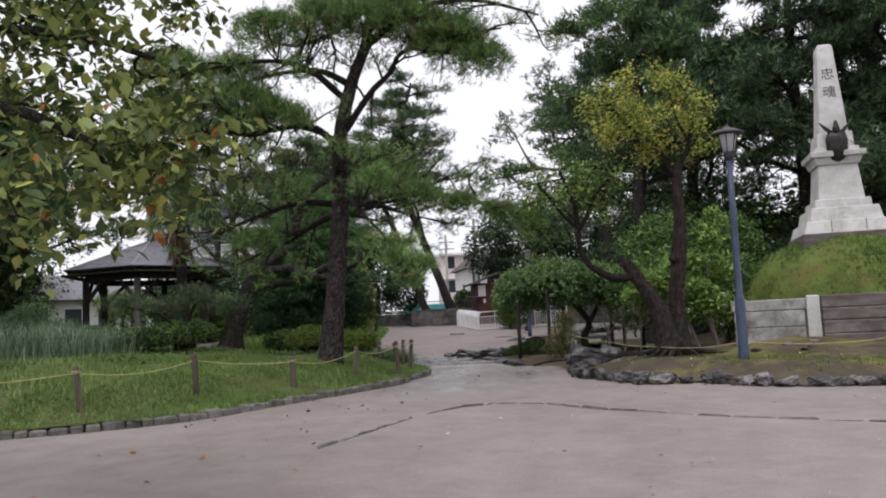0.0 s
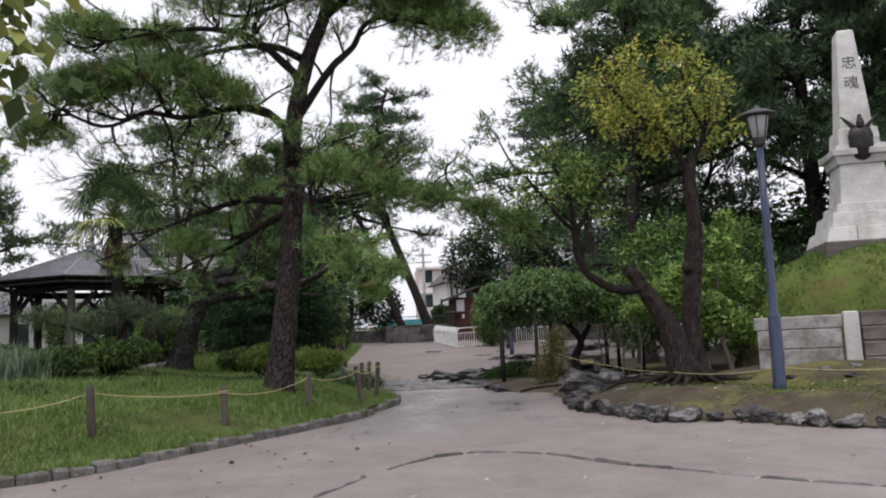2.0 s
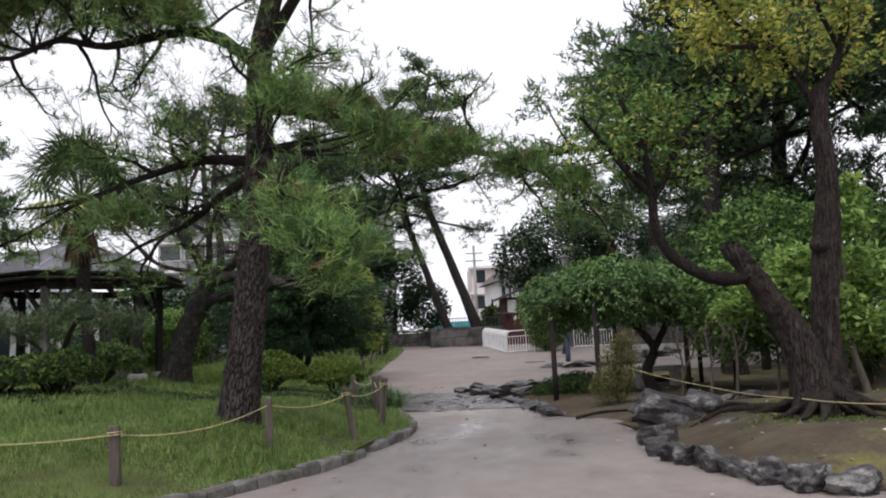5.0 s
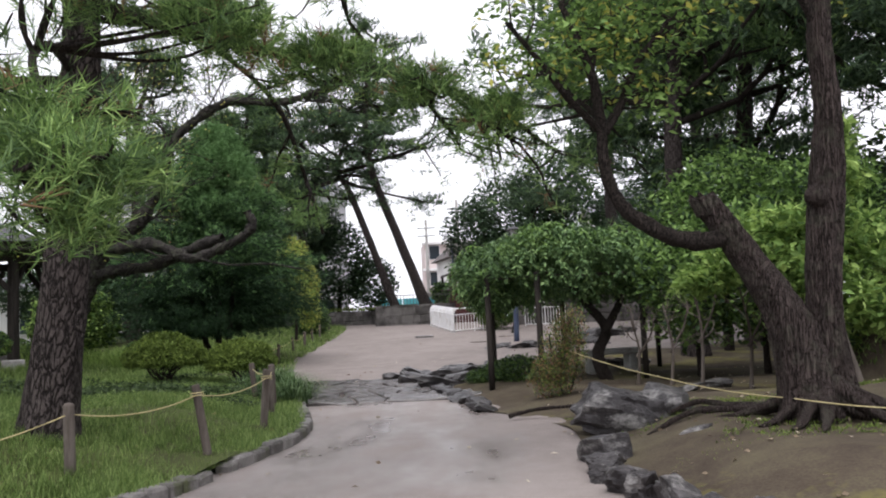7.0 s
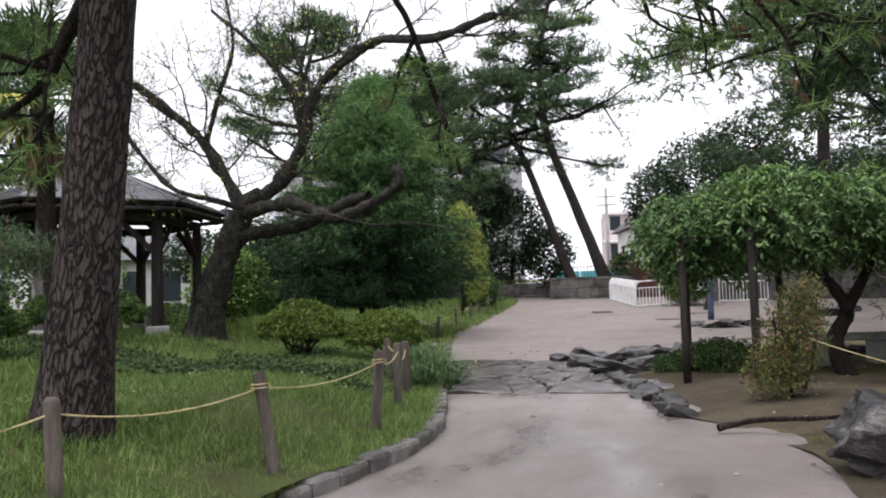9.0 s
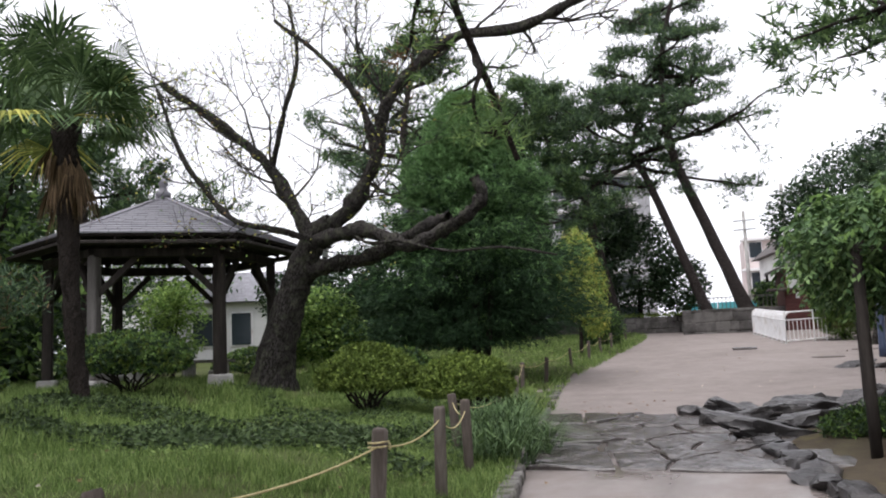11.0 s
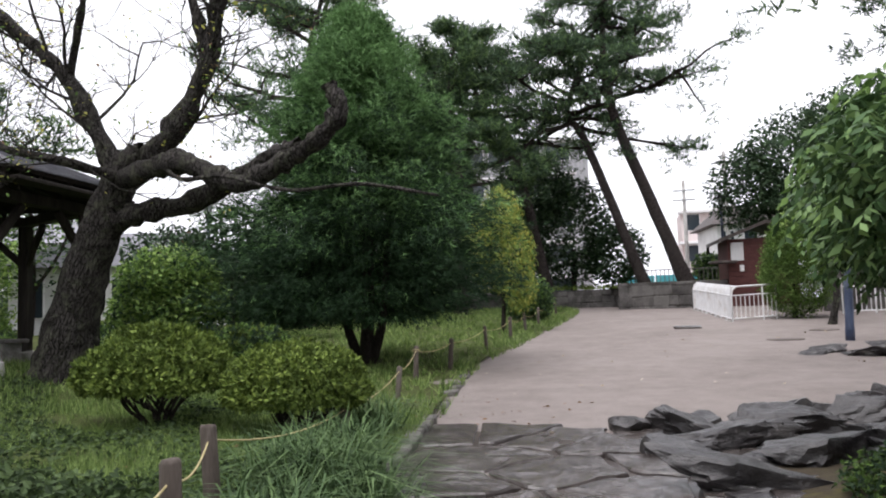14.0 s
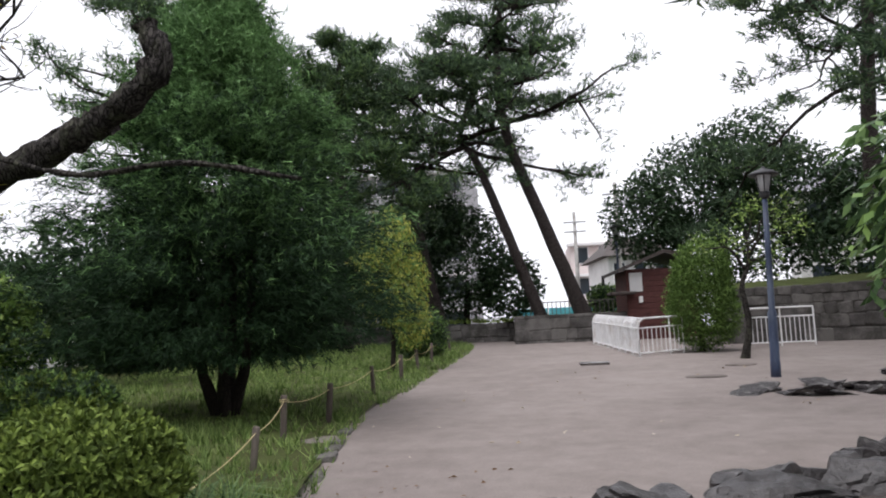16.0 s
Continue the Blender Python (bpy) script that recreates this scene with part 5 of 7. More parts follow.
def letters(text, size, m, material, parent, name="lettering"):
    cu = bpy.data.curves.new(name, "FONT")
    cu.body, cu.size, cu.align_x, cu.align_y, cu.extrude = text, size, "CENTER", "CENTER", 0.004
    tmp = new(name + "_source", cu)
    me = bpy.data.meshes.new_from_object(tmp.evaluated_get(bpy.context.evaluated_depsgraph_get()))
    bpy.data.objects.remove(tmp)
    me.materials.append(material)
    ob = new(name, me)
    ob.parent, ob.matrix_local = parent, m
    return ob


for ch, z in (("\u5fe0", 4.72), ("\u9b42", 4.2)):
    half = 0.5 * (0.74 + (0.4 - 0.74) * (z - 3.05) / 2.5)
    letters(ch, 0.36, pose(0, -half - 0.006, z, 90 - 3.9, 0, 0), M_engrave, mon)

# retaining wall below the mound
rw = tagged(new("retaining_wall"), "low retaining wall of pale and brown stained stone slabs", "wall", kind="structure")
rw.matrix_world = pose(7.8, 16.95, 0.55, 0, 0, -22)
for k, (z0, z1, w) in enumerate(((0.12, 0.48, 1.42), (0.49, 0.83, 1.42), (0.84, 1.08, 1.5))):
    bm = bmesh.new()
    box(bm, (w, 0.3, z1 - z0), (-0.88, 0.15, z0), 0.015, jitter=0.004)
    part("slab", bm, M_concrete, rw)
bm = bmesh.new()
box(bm, (1.5, 0.34, 0.3), (-0.9, 0.2, -0.18), 0.02)
part("footing", bm, M_mortar, rw)
bm = bmesh.new()
box(bm, (0.27, 0.3, 1.25), (0, 0.08, -0.12), 0.02, taper=0.9, jitter=0.006)
part("pillar", bm, M_granite, rw)
for k, (z0, z1, out) in enumerate(((-0.05, 0.3, 0.06), (0.31, 0.58, 0.03), (0.59, 0.84, 0.0), (0.85, 1.12, -0.03))):
    x = 0.16
    for w in (1.55, 1.3, 1.7, 1.5):
        bm = bmesh.new()
        box(bm, (w - 0.012, 0.34, z1 - z0), (x + w / 2, 0.17 - out, z0), 0.02, jitter=0.006)
        part("slab", bm, M_darkstep, rw)
        x += w


# ---- shelter ----
gz = thing("garden_shelter", pose(-10.6, 28.75, 0.96, 0, 0, -21.6), "open six-sided timber garden shelter with a shingled roof", "shelter")
RP, RE, EAVE, APEX = 2.25, 2.95, 2.86, 3.98


def six(r, k, z):
    return Vector((r * math.cos(k * math.pi / 3), r * math.sin(k * math.pi / 3), z))


for k in range(6):
    a, b = six(RP, k, 0), six(RP, k + 1, 0)
    turn = Matrix.Rotation(k * math.pi / 3, 4, "Z")
    bm = bmesh.new()
    box(bm, (0.4, 0.4, 0.34), (a.x, a.y, -0.14), 0.03, turn, 0.9)
    part("plinth", bm, M_concrete, gz, "square stone footing")
    bm = bmesh.new()
    box(bm, (0.2, 0.2, 2.32), (a.x, a.y, 0.2), 0.02, turn, 0.94)
    part("post", bm, M_timber_g if k == 5 else M_timber, gz)
    for q in (b, six(RP, k - 1, 0)):
        d = (q - a).normalized()
        bm = bmesh.new()
        beam(bm, a + Vector((0, 0, 1.72)), a + d * 0.72 + Vector((0, 0, 2.46)), 0.09, 0.12)
        part("brace", bm, M_timber, gz)
    bm = bmesh.new()
    beam(bm, a + Vector((0, 0, 2.56)), b + Vector((0, 0, 2.56)), 0.24, 0.16)
    part("beam", bm, M_timber, gz)
    bm = bmesh.new()
    beam(bm, six(RE - 0.05, k, EAVE - 0.17), six(RE - 0.05, k + 1, EAVE - 0.17), 0.33, 0.06)
    part("fascia", bm, M_timber, gz)
    for t in (0.0, 0.25, 0.5, 0.75):
        bm = bmesh.new()
        o = six(RE - 0.1, k, EAVE - 0.09).lerp(six(RE - 0.1, k + 1, EAVE - 0.09), t)
        i2 = six(RP * 0.55, k, 0).lerp(six(RP * 0.55, k + 1, 0), t)
        beam(bm, o, Vector((i2.x, i2.y, EAVE + 0.42)), 0.07, 0.1)
        part("rafter", bm, M_timber, gz)
bm = bmesh.new()
hi = [bm.verts.new(six(RE, k, EAVE)) for k in range(6)]
lo = [bm.verts.new(six(RE - 0.04, k, EAVE - 0.05)) for k in range(6)]
top, und = bm.verts.new((0, 0, APEX)), bm.verts.new((0, 0, APEX - 0.12))
for k in range(6):
    n = (k + 1) % 6
    bm.faces.new((hi[k], hi[n], top))
    bm.faces.new((lo[n], lo[k], und))
    bm.faces.new((lo[k], lo[n], hi[n], hi[k]))
part("roof", bm, M_timber, gz)
# courses of shingles on each slope
n_course = 17
rng = np.random.default_rng(8)
for face in range(6):
    V, F = [], []
    A, B, T = six(RE + 0.04, face, EAVE), six(RE + 0.04, face + 1, EAVE), Vector((0, 0, APEX))
    side = (B - A).normalized()
    for k in range(n_course):
        s0, s1 = k / n_course, min(1, (k + 1.25) / n_course)
        L0 = (B - A).length * (1 - s0)
        x = 0.0
        while x < L0 - 0.02:
            w = min(rng.uniform(0.16, 0.27), L0 - x)
            up = 0.032 + rng.uniform(0, 0.012)

            def pt(u, s, z):
                L = (B - A).length * (1 - s)
                off = ((B - A).length - L) / 2
                u = min(max(u, off), off + L)
                return A + side * u + (T - (A + B) / 2) * s + Vector((0, 0, z))
            off0 = ((B - A).length - L0) / 2
            u0, u1 = off0 + x + 0.004, off0 + x + w - 0.004
            q = [pt(u0, s0, up), pt(u1, s0, up), pt(u1, s1, 0.012), pt(u0, s1, 0.012), pt(u0, s0, 0.004), pt(u1, s0, 0.004)]
            i = len(V)
            V += [tuple(v) for v in q]
            F += [(i, i + 1, i + 2, i + 3), (i + 4, i + 5, i + 1, i)]
            x += w
    ob = mesh_part("shingles", V, F, M_shingle, gz)
    ob["kind"] = "stuff"
    bm = bmesh.new()
    beam(bm, six(RE, face, EAVE + 0.03), (0, 0, APEX + 0.04), 0.1, 0.04)
    part("hip_cap", bm, M_shingle, gz)
bm = bmesh.new()
lathe(bm, [(0.16, APEX - 0.05), (0.16, APEX + 0.12), (0.1, APEX + 0.15), (0.07, APEX + 0.25), (0.11, APEX + 0.33), (0.03, APEX + 0.44)], 12)
part("finial", bm, M_shingle, gz, "", True)
for sy in (-1, 1):
    bm = bmesh.new()
    box(bm, (1.9, 0.38, 0.06), (0, sy * 0.95, 0.4), 0.01)
    part("bench_seat", bm, M_timber_g, gz)
    for sx in (-0.7, 0.7):
        bm = bmesh.new()
        box(bm, (0.12, 0.3, 0.46), (sx, sy * 0.95, -0.05), 0.01)
        part("bench_leg", bm, M_concrete, gz)


# ---- palm ----
def palm(x, y, z, h, seed):
    rng = np.random.default_rng(seed)
    t = tree_thing("fan_palm", (x, y, z), "shaggy fan palm with a skirt of dry brown leaves", "palm tree")
    T = Tubes()
    pts = spline([(x + 0.4, y, z - 0.1), (x + 0.15, y, z + h * 0.4), (x, y, z + h)], 14)
    T.add(pts, 0.12 + 0.05 * np.linspace(0, 1, len(pts)) ** 3, 16, 0.12, rng)
    T.part("trunk", M_bark_d, t)
    top = np.array([x, y, z + h])
    for kind, n in (("live", 38), ("dry", 26)):
        live = kind == "live"
        for i in range(n):
            a = i * 2.399 + rng.uniform(-0.25, 0.25)
            el = rng.uniform(-0.35, 1.3) if live else rng.uniform(-1.45, -0.65)
            d = np.array([math.cos(a) * math.cos(el), math.sin(a) * math.cos(el), math.sin(el)])
            L = rng.uniform(0.7, 1.05) if live else rng.uniform(0.2, 0.42)
            start = top + np.array([0, 0, 0.05 if live else rng.uniform(-0.75, -0.05)])
            hub = start + d * L
            S = Tubes()
            S.add([start, start + d * L * 0.5 + np.array([0, 0, 0.03]), hub], [0.018, 0.014, 0.01], 5)
            mt = M_palm if live and rng.uniform() < 0.86 else M_yellow if live else M_palm_dry
            S.part("stalk", mt, t)
            side = unit(np.cross(d, np.array([0, 0, 1.0])))
            nrm = np.cross(side, d)
            V, F = [], []
            for j in range(24):
                b = (j - 11.5) / 11.5 * (2.1 if live else 0.9)
                e = unit(d * math.cos(b) + side * math.sin(b) + (0 if live else 1) * np.array([0, 0, -0.8]))
                R = rng.uniform(0.65, 0.88) if live else rng.uniform(0.3, 0.6)
                w = np.cross(e, nrm) * (0.024 if live else 0.013)
                m1, tip = hub + e * R * 0.55, hub + e * R + np.array([0, 0, -0.14 - 0.1 * abs(b)])
                k = len(V)
                V += [hub, m1 + w, tip, m1 - w]
                F.append((k, k + 1, k + 2, k + 3))
            mesh_part("frond" if live else "dry_frond", V, F, mt, t)


palm(-7.9, 23.65, 0.72, 4.3, 95)

# ---- near foliage overhead at the start ----
broad_tree("persimmon_tree", "broad-leaved tree whose turning leaves hang over the lawn", [(-5.6, 6.2, -0.2), (-5.5, 6.3, 1.6), (-5.2, 6.4, 3.2), (-4.9, 6.5, 4.6), (-4.8, 6.6, 6.0)], 0.17,
           [(0.06, (-5.2, 6.4, 3.0), (-4.4, 6.3, 3.4), (-3.5, 6.2, 3.3), (-2.8, 6.1, 3.0), (-2.5, 6.0, 2.65)), (0.05, (-5.1, 6.4, 3.6), (-4.2, 6.6, 4.1), (-3.2, 6.8, 4.1), (-2.5, 6.9, 3.9)),
            (0.05, (-5.0, 6.5, 4.3), (-4.0, 6.9, 4.9), (-2.8, 7.2, 5.0)), (0.04, (-5.3, 6.3, 2.6), (-4.4, 5.9, 2.7), (-3.5, 5.7, 2.5), (-3.1, 5.7, 2.35))],
           97, (0.135, 15, 0.19), [(M_persim, 0.965), (M_yellow, 0.025), (M_orange, 0.01)], M_bark_d, 2, (4, 0.5, 1.6, 0.3), category="tree", droop=0.7, aspect=0.62, kids=4)


# ---- stones ----
def rock_mesh(seed, sub=3, rough=0.55, cuts=13):
    """A broken boulder about one metre across."""
    rng = np.random.default_rng(seed)
    bm = bmesh.new()
    bmesh.ops.create_icosphere(bm, subdivisions=sub, radius=0.5)
    planes = [(Vector(unit(rng.normal(size=3))), rng.uniform(0.24, 0.4)) for _ in range(cuts)] + [(Vector(unit(np.array([0, 0, 1.0]) + 0.12 * rng.normal(size=3))), rng.uniform(0.2, 0.27))]
    off = Vector(rng.uniform(-50, 50, 3))
    for v in bm.verts:
        for nrm, d in planes:
            k = v.co.dot(nrm) - d
            if k > 0:
                v.co -= nrm * k * 0.97
        v.co *= 1 + rough * 0.5 * noise.noise(v.co * 2.5 + off) + rough * 0.28 * noise.noise(Vector((v.co.x, v.co.y, v.co.z * 2.2)) * 6 + off) + rough * 0.16 * noise.noise(v.co * 15 + off)
    me = bpy.data.meshes.new("rock")
    bm.to_mesh(me)
    bm.free()
    me.materials.append(M_rock)
    for p in me.polygons:
        p.use_smooth = True
    me.set_sharp_from_angle(angle=0.5)
    return me


ROCKS = [rock_mesh(200 + i) for i in range(14)]
BOULDERS = [rock_mesh(230 + i, 4, 0.6) for i in range(8)]
rk = random.Random(14)


def rock(x, y, sx, sy, sz, label, group="", sink=0.3, turn=None, z=None):
    me = rk.choice(BOULDERS if max(sx, sy) > 0.85 or group == "rocks edging the bed" else ROCKS)
    ob = new("rock", me)
    ob.matrix_world = Matrix.LocRotScale((x, y, (ground_z(x, y) if z is None else z) + sz * (0.42 - sink)), Euler((rk.uniform(-0.25, 0.25), rk.uniform(-0.25, 0.25), rk.uniform(0, 6.3) if turn is None else turn)), (sx * 1.12, sy * 1.12, sz * 1.12))
    if "wet" not in label and "stream" not in label:
        ob.material_slots[0].link = "OBJECT"
        ob.material_slots[0].material = M_rock_dry
    return tagged(ob, label, "rock", group)


rock(3.3, 18.6, 1.3, 0.95, 0.95, "large dark grey boulder in the bare bed", turn=0.2)
rock(3.9, 18.75, 0.75, 0.6, 0.5, "dark boulder leaning on a larger one")
rock(2.78, 16.9, 0.6, 0.55, 0.66, "squarish pale grey rock at the bed's corner")
EDGE = [q for q in BED_L if 11.85 < q[1] < 16.7 and 2 < q[0] < 10.5]
acc, last = 0.0, EDGE[0]
for a, b in zip(EDGE, EDGE[1:]):
    seg = math.hypot(b[0] - a[0], b[1] - a[1])
    while acc < seg:
        k = acc / seg
        w = rk.uniform(0.3, 0.5)
        rock(a[0] + (b[0] - a[0]) * k + rk.uniform(-0.05, 0.05), a[1] + (b[1] - a[1]) * k + rk.uniform(-0.05, 0.05), w, w * 0.85, rk.uniform(0.24, 0.38), "small rough edging rock with pale lichen patches", "rocks edging the bed", 0.2)
        acc += w * 0.88
    acc -= seg
# stones along the trellis bed and the dry stream
for i in range(17):
    k = i / 16
    x, y = 1.92 - 0.85 * k + rk.uniform(-0.08, 0.08), 21.25 + 4.4 * k
    rock(x, y, rk.uniform(0.3, 0.55), rk.uniform(0.25, 0.4), rk.uniform(0.14, 0.24), "low wet edging stone beside the path", "stones edging the trellis bed", 0.2, 1.7)
for i in range(12):
    k = i / 11
    rock(0.15 + 3.2 * k + rk.uniform(-0.1, 0.1), 28.3 + 2.3 * k + rk.uniform(-0.15, 0.15), rk.uniform(0.4, 0.65), rk.uniform(0.35, 0.5), rk.uniform(0.3, 0.5), "dark wet rock lining the dry stream", "rocks of the dry stream", 0.25)
for i in range(16):
    x, y = rk.uniform(0.7, 3.2), rk.uniform(26.2, 28.6)
    rock(x, y + 0.3 * x - 0.3, rk.uniform(0.35, 0.9), rk.uniform(0.3, 0.6), rk.uniform(0.16, 0.36), "flat wet rock in the dry stream", "rocks of the dry stream", 0.25)
for x, y, w, d, h, a in ((1.7, 28.75, 1.15, 0.65, 0.5, 0.35), (2.55, 29.4, 1.0, 0.65, 0.46, 0.5), (0.75, 28.2, 0.9, 0.6, 0.42, 0.3), (1.25, 25.75, 1.6, 0.6, 0.42, 0.15), (0.55, 27.0, 0.7, 0.5, 0.36, 0.2), (1.2, 28.0, 0.7, 0.5, 0.4, 0.9), (2.1, 27.9, 0.9, 0.6, 0.42, 0.5)):
    rock(x, y, w, d, h, "dark wet ledge rock stacked in the dry stream", "rocks of the dry stream", 0.2, a, float(base_z(x, y)))
rock(0.95, 27.4, 1.3, 0.7, 0.45, "long flat-topped ledge rock in the dry stream", "rocks of the dry stream", 0.25, 0.2)
rock(1.9, 26.9, 1.2, 0.7, 0.5, "long flat-topped ledge rock in the dry stream", "rocks of the dry stream", 0.25, 0.4)
for i in range(14):
    k = i / 13
    rock(2.9 + 3.6 * k + rk.uniform(-0.2, 0.2), 36.2 + 0.5 * math.sin(i * 1.3) + 0.3 * k, rk.uniform(0.5, 1.3), rk.uniform(0.5, 0.8), rk.uniform(0.12, 0.3), "flat dark rock set in the sloping earth", "flat rocks by the lamp", 0.25)
for x, y, s in ((6.4, 38.5, 1.4), (7.6, 39.5, 1.6), (8.6, 41, 1.3), (5.2, 27.8, 0.9), (5.8, 28.4, 0.7), (4.9, 21.5, 0.5), (5.6, 22.2, 0.6), (6.2, 16.1, 0.35), (6.9, 16.3, 0.4), (7.4, 16.2, 0.35), (7.0, 15.6, 0.3), (3.6, 17.0, 0.28), (6.4, 21.0, 0.7)):
    rock(x, y, s, s * 0.7, s * 0.4, "weathered grey garden rock")


def clip(poly, a, b):
    """The part of a convex outline that lies nearer to a than to b."""
    m, d = (a + b) / 2, b - a
    out = []
    for p, q in zip(poly, poly[1:] + poly[:1]):
        sp, sq = (p - m).dot(d), (q - m).dot(d)
        if sp <= 0:
            out.append(p)
        if sp * sq < 0:
            out.append(p + (q - p) * (sp / (sp - sq)))
    return out


def flagstones():
    """Flat natural slabs laid close across the walk."""
    rng = random.Random(31)
    seeds = []
    tries = 0
    while len(seeds) < 26 and tries < 4000:
        tries += 1
        y = rng.uniform(23.9, 28.0)
        x = rng.uniform(-0.45 - (y - 22.3) * 0.24, 1.5 - 0.12 * (y - 23))
        p = Vector((x, y))
        if all((Vector(((p.x - q.x), (p.y - q.y) * 0.72))).length > 0.45 + 0.4 * (abs(q.y - 26.3) < 0.6) for q in seeds):
            seeds.append(p)
    for p in seeds:
        poly = [p + Vector(v) for v in ((-0.75, -0.75), (0.75, -0.75), (0.75, 0.75), (-0.75, 0.75))]
        for q in seeds:
            if q is not p:
                poly = clip(poly, p, q)
        ctr = sum(poly, Vector((0, 0))) / len(poly)
        ring = []
        for a, b in zip(poly, poly[1:] + poly[:1]):
            for k in (0.0, 0.2, 0.4, 0.6, 0.8):
                v = a + (b - a) * k - ctr
                ring.append(v * (1 - 0.012 / max(0.1, v.length)) * (0.955 + 0.07 * noise.noise(Vector((a.x + v.x, a.y + v.y, 0)) * 5)))
        h = rng.uniform(0.025, 0.05)
        bm = bmesh.new()
        rows = []
        for k, z in ((1.0, -0.1), (1.0, h - 0.022), (0.97, h - 0.004), (0.86, h), (0.68, h), (0.48, h), (0.27, h), (0.1, h)):
            row = []
            for v in ring:
                q = Vector((ctr.x + v.x * k, ctr.y + v.y * k, 0.0))
                lift = 0.0 if z < 0 else 0.03 * noise.noise(q * 2.3) + 0.018 * noise.noise(q * 7) + 0.008 * noise.noise(q * 19)
                row.append(bm.verts.new((v.x * k, v.y * k, z + lift)))
            rows.append(row)
        n = len(ring)
        for A, B in zip(rows, rows[1:]):
            for i in range(n):
                bm.faces.new((A[i], A[(i + 1) % n], B[(i + 1) % n], B[i])).smooth = True
        bm.faces.new(rows[-1])
        ob = part("stepping_stone", bm, M_slab, None)
        ob.matrix_world = pose(ctr.x, ctr.y, float(base_z(ctr.x, ctr.y)))
        tagged(ob, "flat wet natural stone slab set across the path", "paving stone", "stone slabs across the path")


flagstones()
sheet("mud_ground", np.arange(-2.6, 3.5, 0.15), np.arange(23.6, 30.4, 0.15), lambda X, Y: base_z(X, Y) + 0.014 + 0.01 * np.sin(5 * X) * np.sin(4.3 * Y), M_mud,
      lambda x, y: (lawn_in(x, y) < -0.05) & (y > 23.9 + 0.25 * np.sin(3 * x)) & (y < np.maximum(28.1 + 0.2 * np.sin(3 * x), 28.2 + 0.62 * np.clip(x, 0, 3.2))), None, ("dark wet mud between the stone slabs", "mud"))


# ---- rope fence ----
rf = random.Random(4)
FENCE = [(-11.0, 10.75), (-8.0, 11.0), (-5.32, 11.62), (-4.1, 13.05), (-2.77, 14.4), (-1.9, 16.5), (-1.04, 17.65), (-0.95, 19.55), (-1.2, 21.2), (-1.42, 22.45), (-1.97, 23.6), (-2.5, 26.6), (-3.3, 30.1),
         (-3.83, 32.36), (-3.78, 34.2), (-3.88, 37.5), (-4.02, 40.6), (-4.1, 43.0), (-4.18, 45.4), (-4.3, 48.0), (-4.45, 50.6)]
rope_fence = thing("rope_fence", Matrix(), "low fence of weathered wooden posts joined by sagging yellow rope", "fence")
tops = []
for i, (x, y) in enumerate(FENCE):
    z = ground_z(x, y)
    h = 0.62 + rf.uniform(-0.05, 0.06) + (0.14 if i in (6, 7, 8) else 0) - (0.2 if i in (11, 12) else 0)
    lx, ly = rf.uniform(-6, 6), rf.uniform(-6, 6)
    if i == 6:
        lx, ly = 0, -9
    bm = bmesh.new()
    r = rf.uniform(0.042, 0.054)
    lathe(bm, [(r * 1.02, 0), (r, 0.25), (r * 0.98, h + 0.13), (r * 0.8, h + 0.15)], 10)
    for v in bm.verts:
        v.co.x += rf.uniform(-0.004, 0.004)
        v.co.z += rf.uniform(-0.006, 0.006)
    p = part("post", bm, M_post, rope_fence, "", True)
    at = pose(x, y, z - 0.15, lx, ly, 0)
    p.matrix_local = at
    tops.append(at @ Vector((0, 0, h * 0.86 + 0.15)))


def rope(a, b, sag, parent, r=0.0062):
    T = Tubes()
    k = np.linspace(0, 1, 15)[:, None]
    pts = np.array(a) * (1 - k) + np.array(b) * k - np.array([0, 0, 1]) * sag * 4 * k * (1 - k)
    T.add(pts, np.full(15, r), 6)
    return T.part("rope", M_rope, parent)


for i, (a, b) in enumerate(zip(tops, tops[1:])):
    rope(a, b, rf.uniform(0.05, 0.13), rope_fence, 0.0062)
for i in (2, 4, 6, 7, 13):
    x, y = FENCE[i]
    T = Tubes()
    c = tops[i]
    ang = np.linspace(0, 4 * math.pi, 25)
    T.add(np.stack([c.x + 0.066 * np.cos(ang), c.y + 0.066 * np.sin(ang), c.z - 0.02 + 0.004 * ang], 1), np.full(25, 0.006), 5)
    T.part("knot", M_rope, rope_fence)
guard = thing("guard_rope", Matrix(), "yellow rope strung round the old tree and the boulder", "rope")
for a, b, s in (((3.02, 23.5, 1.2), (3.85, 18.55, 0.82), 0.06), ((3.85, 18.55, 0.82), (4.5, 16.95, 0.74), 0.03), ((4.5, 16.92, 0.74), (5.5, 14.95, 0.84), 0.06), ((5.6, 14.9, 0.84), (9.3, 15.6, 0.86), 0.12)):
    rope(a, b, s, guard)

# ---- end wall, hut, railings ----
rw2 = random.Random(23)


